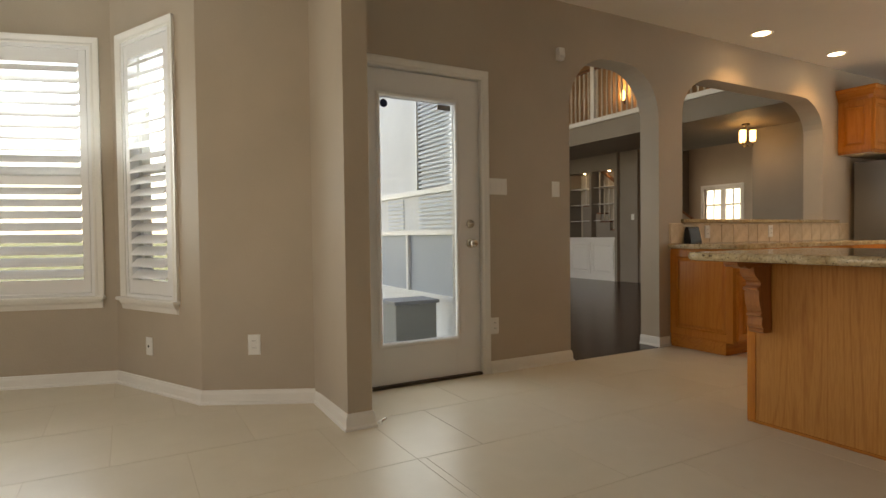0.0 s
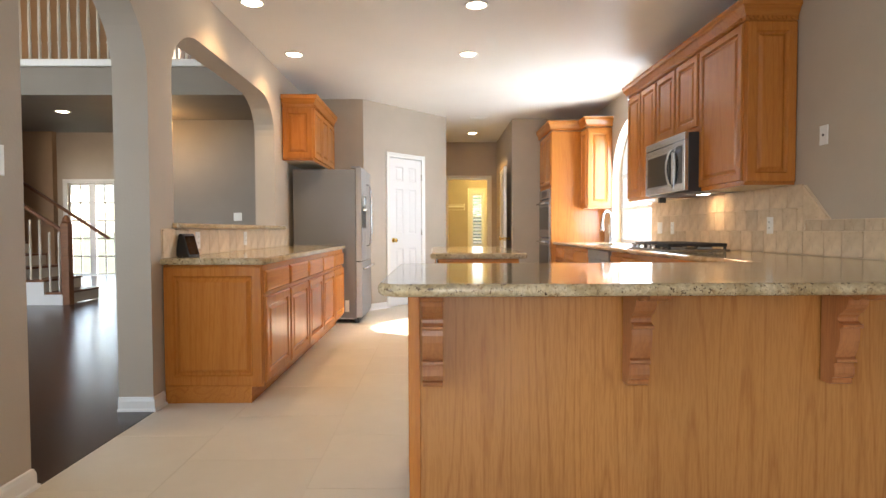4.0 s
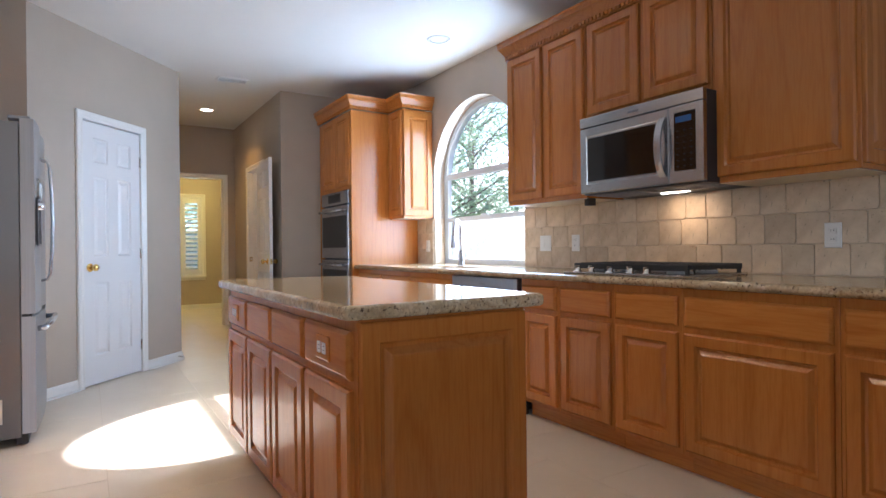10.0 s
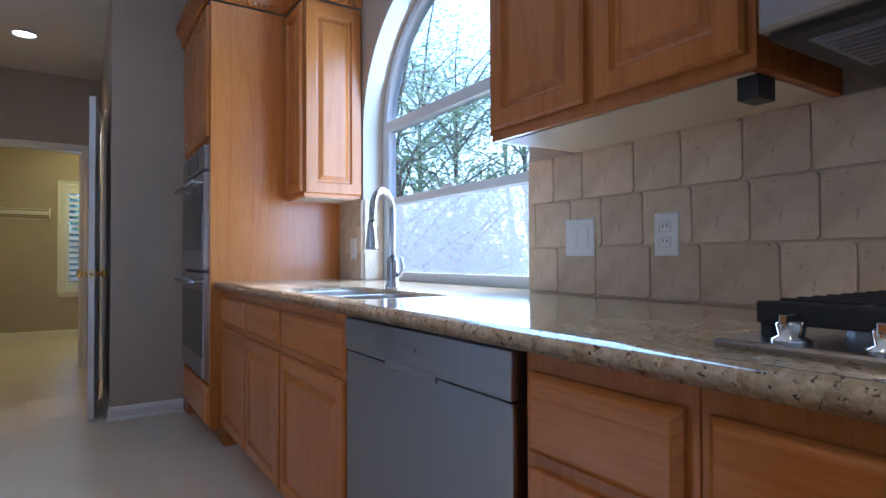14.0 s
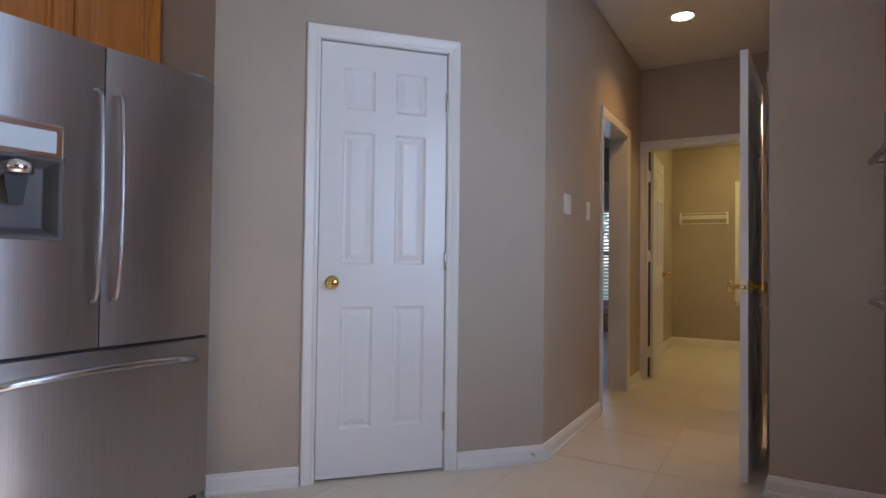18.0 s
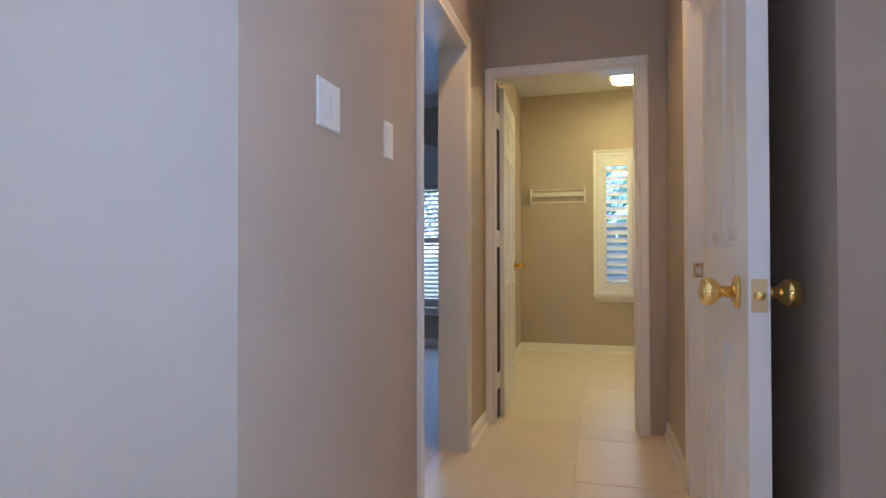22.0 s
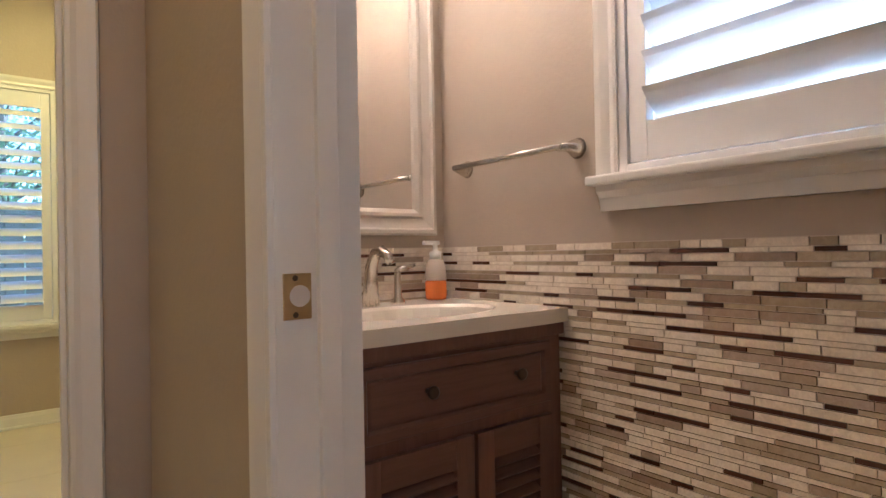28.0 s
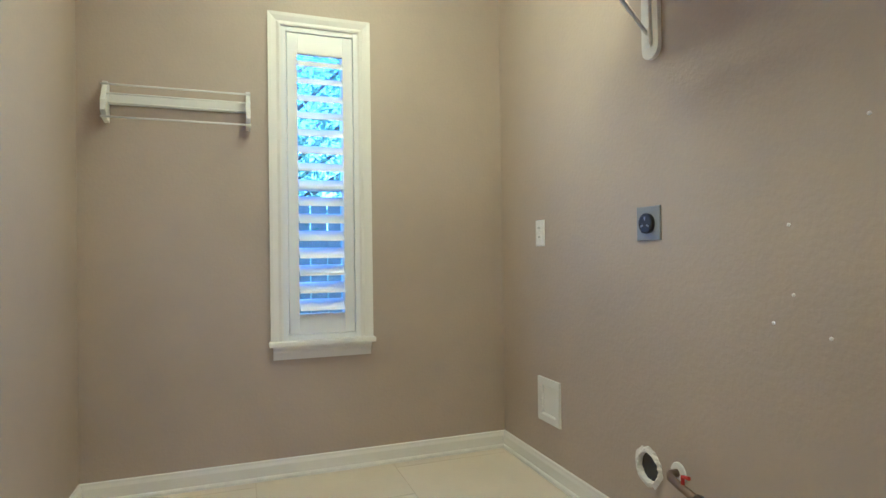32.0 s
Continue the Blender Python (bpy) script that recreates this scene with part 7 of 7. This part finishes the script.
def stone_tile(w, h, t, r):
    """A tumbled tile of size w by h, t thick, with soft uneven edges, lying in the y-z plane and facing -x."""
    bm = bmesh.new()
    rim = []
    for (ya, za), (yb, zb) in zip(((-1, -1), (1, -1), (1, 1), (-1, 1)), ((1, -1), (1, 1), (-1, 1), (-1, -1))):
        for q in (0.05, 0.35, 0.65, 0.95):
            y, z = (ya + (yb - ya) * q) * w / 2, (za + (zb - za) * q) * h / 2
            k = r.uniform(0.0, 0.0016)
            rim.append((y - math.copysign(k, y), z - math.copysign(k, z)))
    rows = [[bm.verts.new((-d, y * (1 - 2 * i / w), z * (1 - 2 * i / h))) for y, z in rim] for i, d in ((0, 0.0), (0, t - 0.003), (0.0008, t - 0.0008), (0.003, t))]
    n = len(rim)
    for a, c in zip(rows, rows[1:]):
        for k in range(n):
            bm.faces.new((a[k], a[(k + 1) % n], c[(k + 1) % n], c[k]))
    bm.faces.new(rows[-1])
    return bm


def lay(host, place, y0, y1, z0, z1, size):
    """Running-bond tiles from y0 to y1 and z0 to z1, the top row cut where it must be, shared meshes by width."""
    cache = {}
    z, r = z0, 0
    while z < z1 - 0.02:
        hh = min(size, z1 - z)
        y = y0 - (size * 0.45 if r % 2 else 0.0)
        while y < y1 - 0.004:
            long = size * rng.choice((0.85, 1.0, 1.0, 1.0, 1.1, 1.3))
            a, c = max(y, y0), min(y + long, y1)
            if c - a > 0.02:
                key = (round(c - a, 3), round(hh, 3), rng.randrange(5))
                if key not in cache:
                    cache[key] = mesh("stone_tile", stone_tile(c - a - 0.0016, hh - 0.0016, 0.009, rng), TRAV)
                ob = new("stone_tile", cache[key])
                ob.parent = host
                ob.matrix_local = place((a + c) / 2, z + hh / 2)
            y += long
        z, r = z + hh, r + 1


bs = structure("backsplash_east", prism([(5.95, TOP), (5.95, 1.335), (3.40, 1.325), (3.17, 1.105), (1.58, 1.105), (1.58, TOP)], along_y, XR - 0.004, XR - 0.0005), BGROUT, "tumbled travertine tile backsplash", "backsplash")
lay(bs, lambda y, z: pose(XR - 0.002, y, z), 3.42, 5.945, TOP + 0.002, 1.335, 0.1495)
lay(bs, lambda y, z: pose(XR - 0.002, y, z), 1.60, 3.418, TOP + 0.002, 1.105, 0.1495)
part("stone_tile", prism([(3.178, 1.108), (3.416, 1.108), (3.416, 1.320)], along_y, XR - 0.0125, XR - 0.002), TRAV, bs)
b2s = structure("backsplash_window", cube(bmesh.new(), (XR - 0.004, 7.335, TOP), (XR - 0.0005, 7.65, 1.335)), BGROUT, "tumbled travertine tiles beside the window", "backsplash")
lay(b2s, lambda y, z: pose(XR - 0.002, y, z), 7.34, 7.65, TOP + 0.002, 1.335, 0.1495)
b4s = structure("backsplash_reveal", cube(bmesh.new(), (XR + 0.001, 7.3255, TOP), (XR + 0.118, 7.329, 1.335)), BGROUT, "travertine tiles in the window reveal", "backsplash")
lay(b4s, lambda y, z: pose(XR + 0.002 + y, 7.327, z, 0, 0, 90) , 0.0, 0.115, TOP + 0.002, 1.335, 0.1495)
b3s = structure("backsplash_west", cube(bmesh.new(), (XL + 0.0005, 3.285, TOP), (XL + 0.004, 6.24, 1.065)), BGROUT, "travertine tiles below the pass-through", "backsplash")
lay(b3s, lambda y, z: pose(XL + 0.002, y, z, 0, 0, 180), 3.29, 6.235, TOP + 0.002, 1.062, 0.175)


def mosaic_material(name, stops, rough, spec=0.5):
    m, nt, b = mat(name)
    info, geo = nt.nodes.new("ShaderNodeObjectInfo"), nt.nodes.new("ShaderNodeNewGeometry")
    ad = nt.nodes.new("ShaderNodeMath")
    ad.operation = "ADD"
    nt.links.new(info.outputs["Random"], ad.inputs[0])
    nt.links.new(geo.outputs["Random Per Island"], ad.inputs[1])
    fr = nt.nodes.new("ShaderNodeMath")
    fr.operation = "FRACT"
    nt.links.new(ad.outputs[0], fr.inputs[0])
    col = ramp(nt, fr.outputs[0], stops)
    vein = ramp(nt, noise_tex(nt, coords(nt), 60, 5, 0.7, 1.0), [(0.35, (0.86, 0.84, 0.82)), (0.65, (1.1, 1.1, 1.1))])
    nt.links.new(mix(nt, 1.0, col, vein, "MULTIPLY"), b.inputs["Base Color"])
    b.inputs["Roughness"].default_value = rough
    return m


MOS = [mosaic_material("mosaic_cream_stone", [(0.0, (0.74, 0.66, 0.55)), (1.0, (0.86, 0.80, 0.70))], 0.45), mosaic_material("mosaic_taupe_glass", [(0.0, (0.40, 0.33, 0.235)), (1.0, (0.52, 0.44, 0.32))], 0.12),
       mosaic_material("mosaic_brown_glass", [(0.0, (0.06, 0.028, 0.018)), (1.0, (0.12, 0.06, 0.04))], 0.08), mosaic_material("mosaic_marble", [(0.0, (0.32, 0.24, 0.18)), (1.0, (0.52, 0.43, 0.35))], 0.25)]


def strip(w, h):
    return cube(bmesh.new(), (-0.007, -w / 2, -h / 2), (0.0, w / 2, h / 2), 0.0)


def mosaic(host, place, y0, y1, z1, z0, near):
    """Rows of thin strips in mixed lengths; those in the near stretch are pieces, the rest one joined mesh."""
    r = random.Random(77)
    cache, joined, made = {}, {k: ([], []) for k in range(4)}, 0
    z, row = z1, 0
    while z > z0:
        h = 0.0105 if row % 2 else 0.0172
        row += 1
        y = y0 - r.uniform(0, 0.1)
        while y < y1:
            kind = r.choices((0, 1, 2, 3), (0.26, 0.40, 0.30, 0.04) if row % 2 == 0 else (0.72, 0.11, 0.0, 0.17))[0]
            w = r.choice((0.05, 0.075, 0.10, 0.125) if row % 2 == 0 else (0.045, 0.06, 0.085, 0.11))
            a, c = max(y, y0), min(y + w, y1)
            if c - a > 0.012:
                mid, zc = (a + c) / 2, z - h / 2
                if near(mid, zc) and made < 300:
                    made += 1
                    key = (kind, round(c - a, 3), h)
                    if key not in cache:
                        cache[key] = mesh("mosaic_strip", strip(c - a - 0.002, h - 0.002), MOS[kind])
                    ob = new("mosaic_strip", cache[key])
                    ob.parent = host
                    ob.matrix_local = place(mid, zc)
                else:
                    vs, fs = joined[kind]
                    n, M = len(vs), place(mid, zc)
                    q, hh = (c - a) / 2 - 0.001, h / 2 - 0.001
                    vs += [tuple(M @ Vector(p)) for p in ((0, -q, -hh), (0, q, -hh), (0, q, hh), (0, -q, hh), (-0.007, -q, -hh), (-0.007, q, -hh), (-0.007, q, hh), (-0.007, -q, hh))]
                    fs += [tuple(n + i for i in f) for f in ((4, 7, 6, 5), (0, 1, 5, 4), (1, 2, 6, 5), (2, 3, 7, 6), (3, 0, 4, 7))]
            y += w
        z -= h
    for kind, (vs, fs) in joined.items():
        me = bpy.data.meshes.new("mosaic_rest")
        me.from_pydata(vs, [], fs)
        me.materials.append(MOS[kind])
        ob = new("mosaic_rest", me)
        ob.parent = host
        tagged(ob, "thin glass and stone mosaic strips", kind="stuff")


mo = structure("mosaic_wall_east", cube(bmesh.new(), (PX - 0.004, 8.69, 0.0), (PX - 0.0005, 10.806, 0.995)), painted("mosaic_grout", (0.60, 0.52, 0.43), 0.8, 0.3, 150), "linear glass and stone mosaic wall tiling", "wall tiling")
mosaic(mo, lambda y, z: pose(PX - 0.003, y, z), 8.69, 10.805, 0.994, 0.0, lambda y, z: 9.75 < y and z > 0.55)
mo2 = structure("mosaic_wall_back", cube(bmesh.new(), (2.565, 10.8055, 0.0), (PX - 0.012, 10.8095, 0.995)), bpy.data.materials["mosaic_grout"], "linear glass and stone mosaic behind the vanity", "wall tiling")
mosaic(mo2, lambda y, z: pose(y, 10.806, z, 0, 0, 90), 2.57, PX - 0.012, 0.994, 0.78, lambda y, z: True)

# large cream floor tiles on one grid
TS, GX0, GY0 = 0.61, 0.745, 0.31
floor = thing("floor", None, "large cream ceramic floor tiles with thin joints", "floor", kind="structure")
tiles = {}


def floor_tile(x0, x1, y0, y1):
    w, d = round(x1 - x0, 4), round(y1 - y0, 4)
    if w < 0.01 or d < 0.01:
        return
    if (w, d) not in tiles:
        bm, g, e = bmesh.new(), 0.0014, 0.0006
        rows = [[bm.verts.new((x, y, z)) for x, y in ((i, i), (w - i, i), (w - i, d - i), (i, d - i))] for i, z in ((g, -0.006), (g, -e), (g + e, 0.0))]
        for a, c in zip(rows, rows[1:]):
            for k in range(4):
                bm.faces.new((a[k], a[(k + 1) % 4], c[(k + 1) % 4], c[k]))
        bm.faces.new(rows[-1])
        tiles[(w, d)] = mesh("tile", bm, TILE)
    ob = new("tile", tiles[(w, d)])
    ob.parent, ob.location = floor, (x0, y0, 0)


for X0, X1, Y0, Y1 in ((XL + 0.012, XR, 0.27, 8.56), (-2.4, XR, -5.0, 0.27), (1.29, 2.56, 8.56, 10.90), (1.30, 3.165, 10.90, 13.5), (2.56, PX, 8.68, 10.81)):
    for i in range(-8, 9):
        for j in range(-13, 28):
            xa, xb = max(X0, GX0 + TS * i), min(X1, GX0 + TS * (i + 1))
            half = TS / 2 * (i % 2)
            ya, yb = max(Y0, GY0 + half + TS * j), min(Y1, GY0 + half + TS * (j + 1))
            if xb > xa and yb > ya:
                floor_tile(xa, xb, ya, yb)
# dark boards of the family room
bd_mesh = mesh("floor_board", cube(bmesh.new(), (0, 0, -0.008), (1.6, 0.118, 0.0)), DARKW)
fam = thing("floor_boards", None, "dark stained wood floor boards", "floor", kind="structure")
for j in range(54):
    y, x = 1.86 + 0.12 * j, FX + 0.53 * (j % 3)
    while x > -8.0:
        a, c = max(-8.05, x - 1.6), min(FX, x)
        if c - a > 1.59:
            ob = new("floor_board", bd_mesh)
            ob.parent, ob.location = fam, (a, y, 0)
        elif c - a > 0.05:
            box("floor_board", (a, y, -0.008), (c, y + 0.118, 0.0), DARKW, fam, 0.0)
        x -= 1.602
